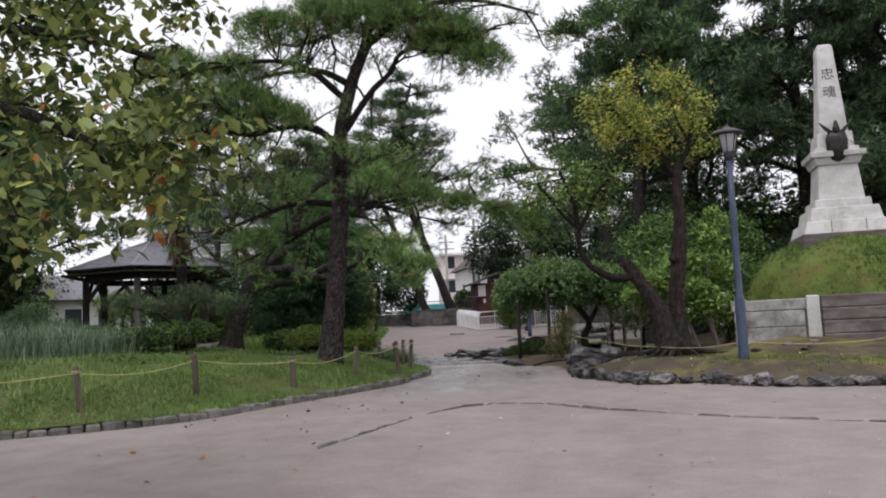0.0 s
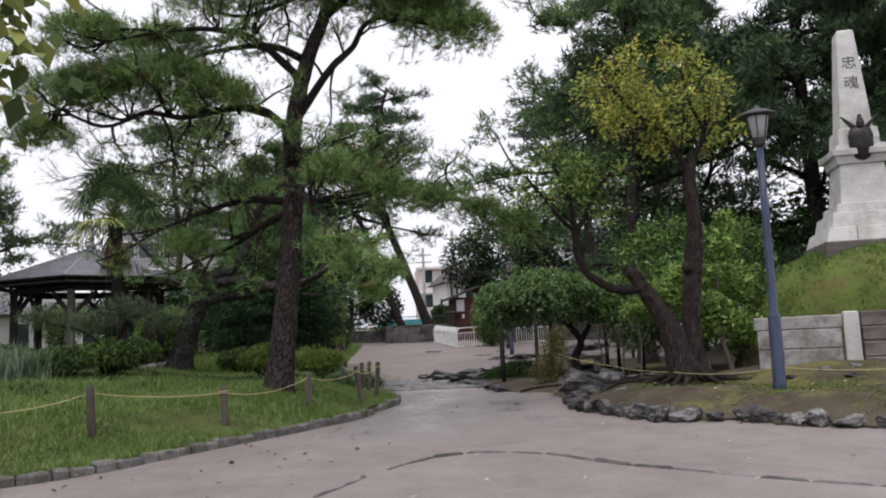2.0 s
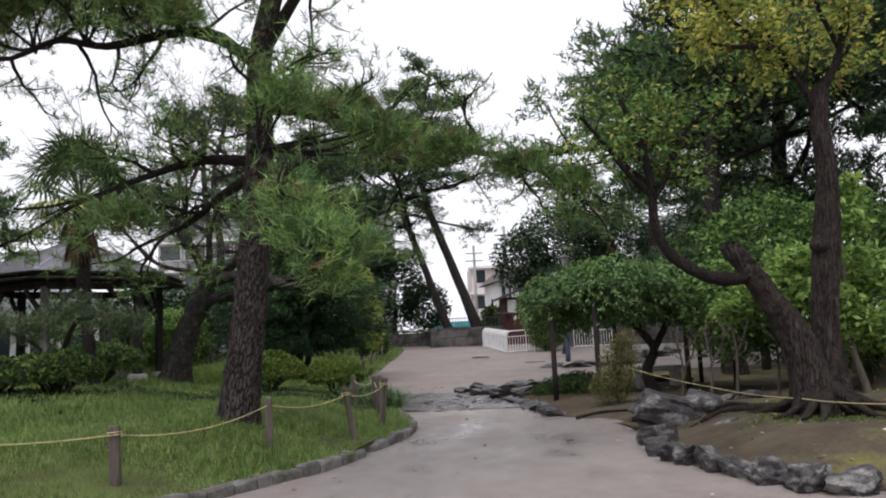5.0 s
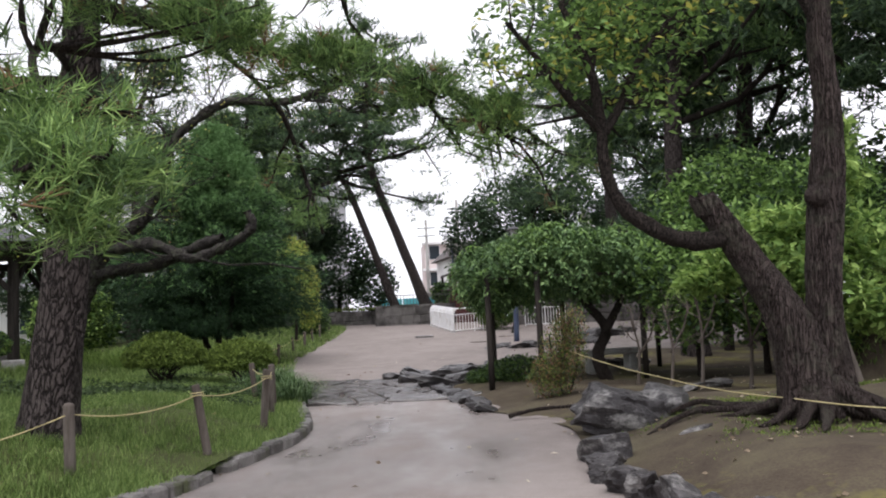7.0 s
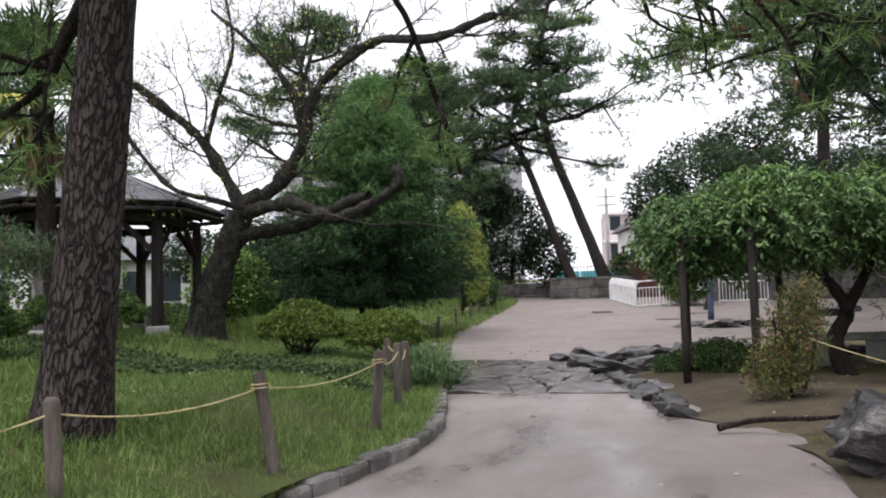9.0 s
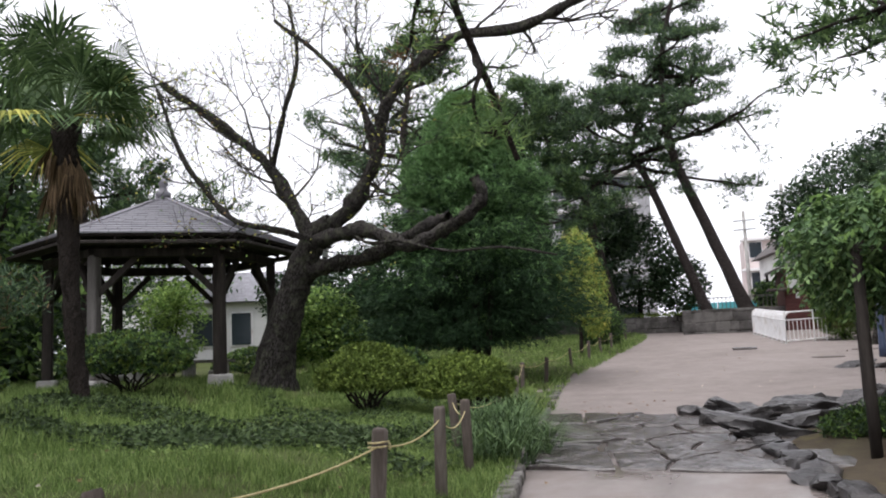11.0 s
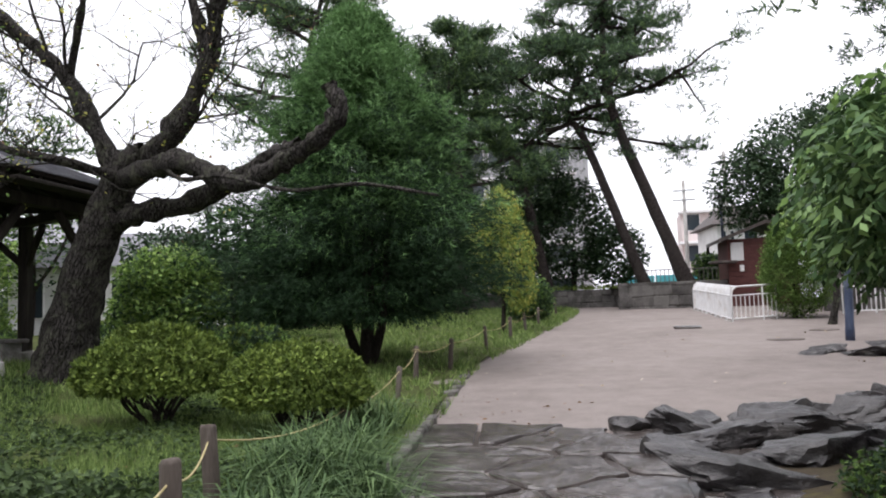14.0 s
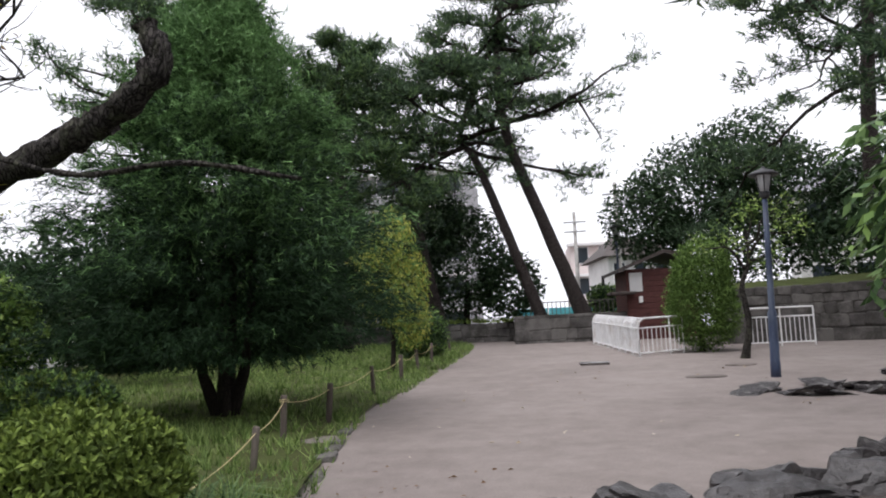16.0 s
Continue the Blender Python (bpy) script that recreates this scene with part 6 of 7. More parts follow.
def rubble_wall(name, a, b, z0, z1, thick, label, course=0.26, length=0.42):
    """A wall of uneven coursed stones proud of dark joints."""
    w = tagged(new(name), label, "wall", kind="structure")
    a, b = Vector(a), Vector(b)
    L = (b - a).length
    ang = math.degrees(math.atan2(b.y - a.y, b.x - a.x))
    w.matrix_world = pose(a.x, a.y, 0, 0, 0, ang)
    bm = bmesh.new()
    box(bm, (L, thick, z1 - z0 - 0.02), (L / 2, thick / 2, z0), 0)
    part("core", bm, M_mortar, w)
    protos = []
    for k in range(10):
        bm = bmesh.new()
        box(bm, (1, 1, 1), (0, 0, -0.5), 0.11, jitter=0.085, rng=rw2)
        me = bpy.data.meshes.new("stone")
        bm.to_mesh(me)
        bm.free()
        me.materials.append(M_wallstone)
        protos.append(me)
    z = z0
    while z < z1 - 0.08:
        h = min(course * rw2.uniform(0.75, 1.25), z1 - z)
        x = 0.0
        while x < L - 0.05:
            l = min(length * rw2.uniform(0.6, 1.6), L - x)
            s = new("stone", rw2.choice(protos))
            s.parent = w
            s.matrix_local = Matrix.LocRotScale((x + l / 2, 0.035 + rw2.uniform(-0.012, 0.012), z + h / 2), Euler((0, rw2.uniform(-0.07, 0.07), 0)), (l - 0.006, 0.16, h * rw2.uniform(0.94, 1.06)))
            x += l
        z += h
    return w


rubble_wall("wall_end", (-2.35, 54.0, 0), (2.1, 54.4, 0), 1.1, 2.5, 2.0, "rough stained rubble wall with grass on its top", 0.4, 0.62)
rubble_wall("wall_end_return", (-12.5, 58.2, 0), (-2.4, 56.6, 0), 1.2, 2.35, 0.5, "low grey rubble wall under the trees", 0.28, 0.5)
rubble_wall("wall_right", (5.0, 49.3, 0), (14.0, 47.6, 0), 0.8, 2.95, 0.6, "tall grey rubble wall topped with grass", 0.36, 0.55)
sheet("wall_top_ground", np.linspace(-14, 40, 40), np.linspace(56.0, 75, 10), lambda X, Y: 2.35 + 0 * X + 0.25 * smooth(3.0, 6.0, X), M_lawn, lambda x, y: (x < -2.6) & (y > 57.6) | (x > -2.6), None, ("grassy terrace above the end wall", "ground"))
sheet("bank_ground", np.linspace(4.8, 45, 30), np.linspace(48.2, 56.5, 10), lambda X, Y: 2.6 + 0.1 * (Y - 48) + 0.03 * (X - 5), M_lawn, lambda x, y: y > 49.6 - (x - 5) * 0.19, None, ("grassy bank behind the tall rubble wall", "ground"))

hut = thing("wooden_hut", pose(3.5, 54.3, 1.2, 0, 0, 8), "small dark red boarded hut with a low pitched roof", "hut")
bm = bmesh.new()
box(bm, (2.7, 2.4, 2.95), (0, 1.2, 0), 0.01)
part("wall", bm, M_redwood, hut)
for k in range(13):
    bm = bmesh.new()
    box(bm, (2.74, 0.03, 0.2), (0, -0.012, 0.1 + 0.215 * k), 0.006)
    part("board", bm, M_redwood, hut)
bm = bmesh.new()
vs = [bm.verts.new(c) for c in ((-1.75, -0.5, 2.95), (0.1, -0.5, 3.65), (1.75, -0.5, 3.2), (-1.75, 2.9, 2.95), (0.1, 2.9, 3.65), (1.75, 2.9, 3.2))]
lo = [bm.verts.new(v.co - Vector((0, 0, 0.14))) for v in vs]
for q in ((vs[0], vs[1], vs[4], vs[3]), (vs[1], vs[2], vs[5], vs[4]), (lo[3], lo[4], lo[1], lo[0]), (lo[4], lo[5], lo[2], lo[1]), (vs[1], vs[0], lo[0], lo[1]), (vs[2], vs[1], lo[1], lo[2]), (vs[0], vs[3], lo[3], lo[0]), (vs[5], vs[2], lo[2], lo[5]), (vs[3], vs[4], lo[4], lo[3]), (vs[4], vs[5], lo[5], lo[4])):
    bm.faces.new(q)
part("roof", bm, M_roof, hut)
bm = bmesh.new()
box(bm, (1.0, 0.9, 0.1), (-1.6, -0.1, 1.95), 0.02)
part("side_roof", bm, M_roof, hut)
bm = bmesh.new()
box(bm, (0.5, 0.06, 0.75), (-1.0, -0.06, 2.05), 0.01)
part("window", bm, M_plaster, hut, "pale shuttered window")
bm = bmesh.new()
box(bm, (0.16, 0.12, 0.26), (-0.85, -0.1, 1.6), 0.02)
part("meter_box", bm, M_plaster, hut)


def railing(a, b, h, n, curved, label, drop=0.1):
    t = thing("railing", Matrix(), label, "railing", "white railings")
    a, b = Vector(a), Vector(b)
    d = (b - a).normalized()
    side = Vector((d.y, -d.x, 0))
    for z, r in ((drop, 0.022), (h - 0.27, 0.02), (h, 0.026)):
        T = Tubes()
        out = side * 0.15 if curved and z == h else Vector()
        T.add([a + out + Vector((0, 0, z)), (a + b) / 2 + out + Vector((0, 0, z)), b + out + Vector((0, 0, z))], [r] * 3, 8)
        T.part("rail", M_white, t)
    for i in range(n + 1):
        p = a + (b - a) * (i / n)
        post = i % 7 == 0 or i == n
        T = Tubes()
        top = h if post or curved else h - 0.27
        pts = [p + Vector((0, 0, -0.05 if post else drop)), p + Vector((0, 0, h * 0.5)), p + Vector((0, 0, h - 0.27))]
        if top == h:
            pts += [p + side * 0.045 + Vector((0, 0, h - 0.1)), p + side * 0.15 + Vector((0, 0, h))] if curved else [p + Vector((0, 0, h))]
        T.add(pts, [0.024 if post else 0.013] * len(pts), 6)
        T.part("post" if post else "baluster", M_white, t)
    return t


railing((1.86, 45.2, 0.97), (0.72, 52.6, 1.3), 1.08, 56, True, "long white tubular railing beside the sunken steps")
railing((1.86, 45.2, 0.97), (3.2, 46.2, 1.02), 1.08, 10, False, "short white tubular railing across the steps' end")
railing((5.3, 47.6, 1.08), (7.2, 47.5, 1.08), 1.15, 14, False, "white tubular railing in front of the rubble wall")
bm = bmesh.new()
box(bm, (7.6, 0.14, 0.12), (0, 0, 0), 0.02)
kb = part("concrete_plinth", bm, M_concrete, None)
kb.matrix_world = pose(1.29, 48.9, 1.03, 0, -2.5, 98.8)
tagged(kb, "low pale concrete plinth under the railing", "kerb", kind="structure")


# clipped juniper and sapling
clumps("topiary_shrub", "tall dome-shaped clipped bright green juniper", [(3.85, 46.4, 2.15, 1.25, 1.2, 1.3), (3.9, 46.4, 3.35, 1.0, 0.95, 1.2), (3.8, 46.3, 2.7, 1.15, 1.1, 1.35)], 0.095, 27000, 76, [(M_topi, 1.0)], [(0.1, (3.75, 46.4, 0.9), (3.75, 46.4, 2.2))], "shrub", "", 0.4, 0.2, -0.6, rough=0.1)
broad_tree("sapling", "slender sapling with a crooked pale stem and sparse lime leaves", [(4.32, 43.3, 0.8), (4.5, 43.3, 1.8), (4.4, 43.3, 2.7), (4.62, 43.3, 3.4), (4.6, 43.3, 4.2)], 0.09,
           [(0.04, (4.5, 43.3, 3.2), (4.1, 43.0, 3.7), (3.6, 42.8, 3.7)), (0.035, (4.6, 43.3, 3.5), (5.0, 43.1, 4.0), (5.5, 43.0, 4.0))], 78, (0.11, 5, 0.14), [(M_lime, 0.8), (M_green, 0.2)], M_bark_c, 2, (4, 0.7, 0.8, 0.5), kids=3, limb_len=0.5)

# planting on the bed behind the old tree
clumps("lime_leaved_shrub", "leafy shrub with broad pale lime foliage", [(6.6, 20.6, 1.7, 0.75, 0.6, 0.45), (5.7, 20.9, 2.3, 0.65, 0.6, 0.3), (7.2, 21.0, 2.5, 0.55, 0.6, 0.45), (6.2, 20.8, 2.75, 0.6, 0.6, 0.28), (6.9, 20.4, 3.3, 0.3, 0.3, 0.35), (7.0, 20.5, 3.9, 0.22, 0.22, 0.25), (5.2, 21.2, 2.0, 0.5, 0.5, 0.25), (7.5, 20.7, 1.5, 0.5, 0.5, 0.35), (6.3, 20.4, 2.1, 0.5, 0.5, 0.3)], 0.16, 6500, 84, [(M_lime, 0.7), (M_green, 0.3)],
       [(0.07, (6.9, 20.4, 0.5), (6.75, 20.5, 1.4), (6.8, 20.6, 2.6)), (0.04, (6.5, 20.6, 0.5), (6.2, 20.8, 1.5), (5.9, 20.9, 2.4))], "shrub", bark=M_post, shell=0.8, rough=0.6)
clumps("evergreen_shrub", "dense dark green evergreen shrub behind the bed", [(8.2, 22.6, 1.9, 1.2, 1.0, 1.3), (6.9, 23.4, 2.2, 1.3, 1.0, 1.4), (5.8, 23.6, 2.0, 1.2, 1.0, 1.2), (8.7, 24.5, 3.2, 1.4, 1.2, 1.4), (7.2, 25.5, 3.4, 1.7, 1.3, 1.5)], 0.15, 22000, 85, [(M_dark, 0.25), (M_green, 0.75)],
       [(0.06, (8.2, 22.6, 0.4), (8.2, 22.6, 2)), (0.06, (6.9, 23.4, 0.4), (6.9, 23.4, 2.2)), (0.06, (5.8, 23.6, 0.4), (5.8, 23.6, 2))])
clumps("evergreen_tree", "dark evergreen tree among the pines", [(8.8, 30.5, 4.2, 2.2, 1.8, 2.0), (11.5, 30, 3.9, 2.0, 1.7, 2.0), (14.5, 29, 4.6, 2.6, 1.7, 2.4), (18, 27, 4.5, 3, 1.8, 2.6)], 0.24, 16000, 86, [(M_dark, 0.6), (M_green, 0.4)], [(0.14, (8.8, 30.5, 0.4), (8.8, 30.5, 4)), (0.12, (11.5, 30, 0.4), (11.5, 30, 4)), (0.14, (14.5, 29, 0.4), (14.5, 29, 4.5))], "tree")
clumps("dry_shrub", "wispy half-dead brown shrub beside the trellis", [(3.15, 21.9, 0.95, 0.42, 0.42, 0.6), (3.3, 22.0, 1.35, 0.32, 0.35, 0.4), (2.95, 21.8, 0.65, 0.4, 0.4, 0.4)], 0.06, 9500, 87, [(M_rust, 0.45), (M_shrub, 0.35), (M_dark, 0.2)], [(0.02, (3.15, 21.9, 0.3), (3.0, 21.9, 0.9), (2.95, 21.8, 1.3)), (0.02, (3.2, 21.9, 0.3), (3.4, 22.0, 0.9), (3.45, 22.0, 1.5))], "shrub", "", 0.25, 0.9, -0.8)
clumps("juniper_mound", "low dark green mound shrub under the trellis", [(2.75, 25.1, 0.55, 0.75, 0.6, 0.32), (2.2, 25.3, 0.45, 0.5, 0.5, 0.22)], 0.06, 9000, 88, [(M_topi, 0.5), (M_dark, 0.5)], [(0.04, (2.75, 25.1, 0.3), (2.75, 25.1, 0.6))])
for i, (x, y, h) in enumerate(((5.3, 22.0, 1.7), (5.0, 22.6, 1.3), (5.9, 21.6, 1.5), (4.6, 23.2, 1.1))):
    broad_tree("bare_shrub", "pale-stemmed leafless shrub in the bare bed", [(x, y, ground_z(x, y) - 0.05), (x + 0.05, y, ground_z(x, y) + h * 0.5), (x - 0.06, y, ground_z(x, y) + h)], 0.03,
               [(0.018, (x, y, ground_z(x, y) + h * 0.4), (x + 0.25, y, ground_z(x, y) + h * 0.7), (x + 0.35, y, ground_z(x, y) + h))], 400 + i, (0.05, 0.3, 0.05), [(M_shrub, 1)], M_post, 2, (4, 0.4, 0.5, 0.7), "bare shrubs", "shrub", kids=3, limb_r=0.016, limb_len=0.3)
bench = thing("stone_bench", pose(4.75, 26.0, ground_z(4.75, 26.0), 0, 0, 10), "low grey stone bench under the wisteria", "bench")
bm = bmesh.new()
box(bm, (1.3, 0.42, 0.11), (0, 0, 0.36), 0.02, jitter=0.008)
part("seat", bm, M_concrete, bench)
for s in (-0.42, 0.42):
    bm = bmesh.new()
    box(bm, (0.18, 0.34, 0.4), (s, 0, -0.04), 0.02)
    part("leg", bm, M_concrete, bench)


# ---- left garden ----
clumps("low_pine", "low cloud-pruned garden pine with flat green pads", [(-11.8, 22.3, 1.95, 1.0, 0.8, 0.4), (-10.9, 22.4, 1.75, 0.8, 0.7, 0.35), (-12.6, 22.4, 1.75, 0.8, 0.7, 0.35), (-11.5, 22.2, 2.3, 0.6, 0.6, 0.3)], 0.1, 12000, 101, [(M_pine_far, 0.5), (M_pine, 0.5)], [(0.09, (-11.6, 22.3, 0.6), (-11.8, 22.3, 1.2), (-11.6, 22.3, 2.0)), (0.05, (-11.7, 22.3, 1.2), (-11.1, 22.3, 1.25), (-10.9, 22.3, 1.7))], "tree", "", 0.14, 0.6, -0.9)
clumps("low_pine", "dark pine boughs beside the palm", [(-6.6, 20.9, 2.5, 0.7, 0.6, 0.35), (-7.6, 21.3, 2.2, 0.8, 0.6, 0.35), (-5.7, 20.7, 2.2, 0.7, 0.6, 0.35), (-8.6, 21.3, 2.4, 0.7, 0.6, 0.35)], 0.11, 11000, 102, [(M_pine_far, 0.75), (M_rust, 0.1), (M_pine, 0.15)],
       [(0.07, (-7.0, 21.0, 0.65), (-6.9, 21.0, 1.5), (-6.5, 20.9, 2.3), (-5.7, 20.7, 2.2)), (0.04, (-6.9, 21.0, 1.4), (-7.6, 21.2, 2.0), (-8.6, 21.3, 2.3))], "tree", "", 0.12, 0.9, -0.7)
for i, (x, y, r, h) in enumerate(((-6.9, 20.9, 0.75, 0.5), (-7.9, 20.6, 0.6, 0.45), (-9.4, 21.2, 0.8, 0.5), (-13.6, 21.2, 0.9, 0.7), (-6.2, 30.8, 0.8, 0.6), (-12.2, 34.2, 1.1, 0.6), (-15.2, 33.5, 1.2, 0.7))):
    azalea(x, y, r, h, 110 + i, "loose green garden bush on the lawn", [(M_green, 0.3), (M_dark, 0.45), (M_shrub, 0.25)], 1500, 0.08)


def tuft(name, label, x, y, n, height, seed, material, r=0.25, width=0.02, lean=0.8):
    rng = np.random.default_rng(seed)
    p = rng.normal(size=(n, 3)) * np.array([r, r, 0]) + np.array([x, y, 0])
    p[:, 2] = ground_many(p[:, 0], p[:, 1]) - 0.02
    v, f = blade_cloud(p, height, rng, width, lean)
    return tagged(new(name, mesh_from(name, v, f, material)), label, "grass", kind="stuff")


for i, (x, y, s) in enumerate(((-9.1, 18.9, 1.0), (-9.9, 19.2, 1.15), (-8.5, 19.9, 0.9), (-10.6, 18.6, 1.1), (-11.6, 19.2, 1.1), (-9.3, 20.2, 1.0), (-10.4, 20.3, 1.0), (-12.6, 18.6, 1.1), (-13.5, 19.5, 1.1))):
    tuft("reed_grass", "clump of tall arching variegated reed grass", x, y, 520, 0.95 * s, 500 + i, M_reed, 0.36, 0.016)["group"] = "reed grass on the lawn"
for i, (x, y) in enumerate(((-2.2, 25.2), (-2.1, 25.7), (-1.95, 24.6), (-1.65, 24.75), (-2.6, 27.4), (-1.45, 24.4), (-1.4, 23.3), (-1.8, 25.1), (-8.6, 32.6), (-9.4, 33.1), (-7.6, 32.0), (-7.0, 31.4), (-10.6, 33.2), (-6.6, 32.0))):
    tuft("lily_turf", "arching clump of dark green lily turf", x, y, 330, 0.5 if y < 30 else 0.85, 540 + i, M_palm if y < 30 else M_lime, 0.15 if y < 30 else 0.22, 0.021 if y < 30 else 0.014, 1.5 if y < 30 else 1.1)["group"] = "lily turf clumps"

# trees that close the garden
BACK = [(-21.5, 34.5, 6, 2.4, 121), (-25, 37, 8, 3.2, 122), (-22, 32, 8, 3.2, 123), (-15, 45, 4.6, 2.4, 124), (-26, 26, 9.5, 3.8, 125), (-25, 45, 9, 4, 126), (-19, 25, 6.5, 2.6, 127), (-11.5, 48, 4.4, 2.2, 128), (-32, 35, 11, 4, 129), (-16.2, 28.5, 9.5, 2.6, 130), (-18, 19.5, 7, 2.8, 136), (-25, 18, 9, 3.6, 137), (-17.8, 30.5, 6.0, 2.4, 151)]
for x, y, h, r, s in BACK:
    q = np.random.default_rng(s)
    l = [(x, y, h * 0.62, r, r * 0.8, h * 0.32)] + [(x + q.uniform(-0.7, 0.7) * r, y + q.uniform(-0.5, 0.5) * r, h * q.uniform(0.28, 0.85), r * q.uniform(0.4, 0.65), r * 0.55, h * 0.17) for _ in range(6)]
    clumps("evergreen_tree", "leafy evergreen tree at the back of the garden", l, 0.27, 7500, s, [(M_dark, 0.6), (M_green, 0.4)], [(0.17, (x, y, 0.5), (x + 0.2, y, h * 0.4), (x, y, h * 0.8)), (0.08, (x, y, h * 0.3), (x + r * 0.4, y, h * 0.5), (x + r * 0.6, y, h * 0.7))], "tree", "trees behind the garden", shell=0.6, rough=0.35)
for x, y, h, r, s in ((-19.0, 34.5, 10.5, 0.22, 131), (-14.5, 24.8, 8.5, 0.2, 133), (-8.8, 52.0, 12.5, 0.25, 135), (-11.0, 56.0, 12.0, 0.25, 134)):
    z = ground_z(x, y)
    pine("pine_tree", "tall garden pine behind the shelter", [(x, y, z - 0.1), (x + 0.3, y, z + h * 0.35), (x - 0.2, y, z + h * 0.7), (x + 0.2, y, z + h)], r, [], (16, 0.42, 2.9, 1.2, 0.08), s, (0.3, 6, 0.042), [(M_pine_far, 0.5), (M_pine, 0.5)], group="pines behind the shelter", limb_r=0.08, per_point=4, spread=0.24, pad=0.4)
for x, y, s in ((1.5, 62, 141), (13.5, 52.5, 142), (17, 46, 143), (24, 38, 144), (12.5, 44.5, 145)):
    clumps("evergreen_tree", "leafy evergreen on the bank above the wall", [(x, y, 4.6, 2.4, 2.0, 2.2), (x + 1.5, y, 3.6, 1.8, 1.6, 1.4), (x - 1.4, y + 0.3, 5.4, 1.6, 1.5, 1.5)] if x > 5 else [(x, y, 3.3, 0.9, 0.9, 0.8)], 0.22, 9000 if x > 5 else 2500, s, [(M_dark, 0.55), (M_green, 0.45)], [(0.15, (x, y, 1.6), (x, y, 4.5))], "tree", "evergreens on the bank", shell=0.6)


# ---- buildings in the distance ----
def building(name, label, x, y, z, w, d, h, wall, storeys, bays, turn=0, roof=None, roof_mat=None, win=0.5):
    t = thing(name, pose(x, y, z, 0, 0, turn), label, "building")
    bm = bmesh.new()
    box(bm, (w, d, h), (0, d / 2, 0), 0.05)
    part("wall", bm, wall, t)
    sh, bw = h / storeys, w / bays
    for i in range(storeys):
        for j in range(bays):
            cx, cz = -w / 2 + bw * (j + 0.5), sh * (i + 0.32)
            bm = bmesh.new()
            box(bm, (bw * win + 0.16, 0.08, sh * 0.5 + 0.16), (cx, -0.02, cz - 0.08), 0.01)
            wd = part("window", bm, M_white, t)
            bm = bmesh.new()
            box(bm, (bw * win, 0.06, sh * 0.5), (cx, -0.07, cz), 0)
            part("pane", bm, M_glass, wd)
        if storeys > 2:
            bm = bmesh.new()
            box(bm, (w + 0.6, 0.9, 0.28), (0, -0.4, sh * i + sh * 0.86), 0.03)
            part("ledge", bm, M_plaster, t)
    if roof:
        bm = bmesh.new()
        o = 0.5
        c = [bm.verts.new(q) for q in ((-w / 2 - o, -o, h), (w / 2 + o, -o, h), (w / 2 + o, d + o, h), (-w / 2 - o, d + o, h))]
        r = [bm.verts.new((-w / 4, d / 2, h + roof)), bm.verts.new((w / 4, d / 2, h + roof))]
        for q in ((c[0], c[1], r[1], r[0]), (c[2], c[3], r[0], r[1]), (c[1], c[2], r[1]), (c[3], c[0], r[0]), (c[3], c[2], c[1], c[0])):
            bm.faces.new(q)
        part("roof", bm, roof_mat or M_roof, t)
    return t


building("office_building", "wide grey concrete building with ledges at each floor", -23, 96, 1.5, 26, 12, 16.5, M_greywall, 5, 9, 0, win=0.8)
building("apartment_building", "pale pink rendered apartment block", 4.2, 100, 1.5, 9, 8, 9.0, M_pinkwall, 3, 4, 4)
building("town_house", "off-white town house with a dark tiled roof", 4.4, 76, 1.5, 4.2, 6, 5.2, M_plaster, 2, 3, 12, 1.6)
building("garden_house", "low white-walled house with a grey roof behind the garden", -22, 47, 0.9, 9, 6, 3.0, M_plaster, 1, 5, 28, 1.7, M_shingle)
building("town_house", "off-white house with a slate roof beyond the trees", -38, 58, 1.0, 10, 7, 5.5, M_plaster, 2, 4, 25, 2.0, M_shingle)
building("town_house", "grey-roofed house beyond the pines", 17, 68, 2.0, 9, 7, 7.0, M_plaster, 2, 4, -10, 2.2, M_shingle)
fence_t = thing("site_fence", Matrix(), "turquoise sheeting on a low fence beyond the wall", "fence")
for i in range(4):
    bm = bmesh.new()
    box(bm, (2.0, 0.05, 1.0), (-2.6 + 2.05 * i, 70, 2.3), 0.01)
    part("panel", bm, M_bluetarp, fence_t)
yard = thing("iron_fence", Matrix(), "thin iron fence along the terrace", "fence")
for i in range(26):
    bm = bmesh.new()
    box(bm, (0.035, 0.035, 0.95), (-2.0 + 0.2 * i, 59.5, 2.3), 0)
    part("bar", bm, M_timber_g, yard)
for z in (2.6, 3.2):
    bm = bmesh.new()
    box(bm, (5.1, 0.04, 0.04), (0.5, 59.53, z), 0)
    part("rail", bm, M_timber_g, yard)
for x, y, h in ((2.9, 72, 9.5), (0.3, 80, 9.0)):
    t = thing("utility_pole", pose(x, y, 1.5), "grey concrete utility pole with crossarms", "pole", "utility poles")
    bm = bmesh.new()
    lathe(bm, [(0.17, 0), (0.11, h)], 10)
    part("mast", bm, M_concrete, t, "", True)
    for k in (0.8, 1.5):
        bm = bmesh.new()
        box(bm, (1.6, 0.1, 0.1), (0, -0.15, h - k), 0.01)
        part("crossarm", bm, M_greywall, t)
street_lamp(2.2, 60.5, 2.4, 4.4, "navy park lamp on the upper terrace")
street_lamp(-13.8, 41.0, 1.2, 4.2, "dark park lamp behind the laurel shrub")

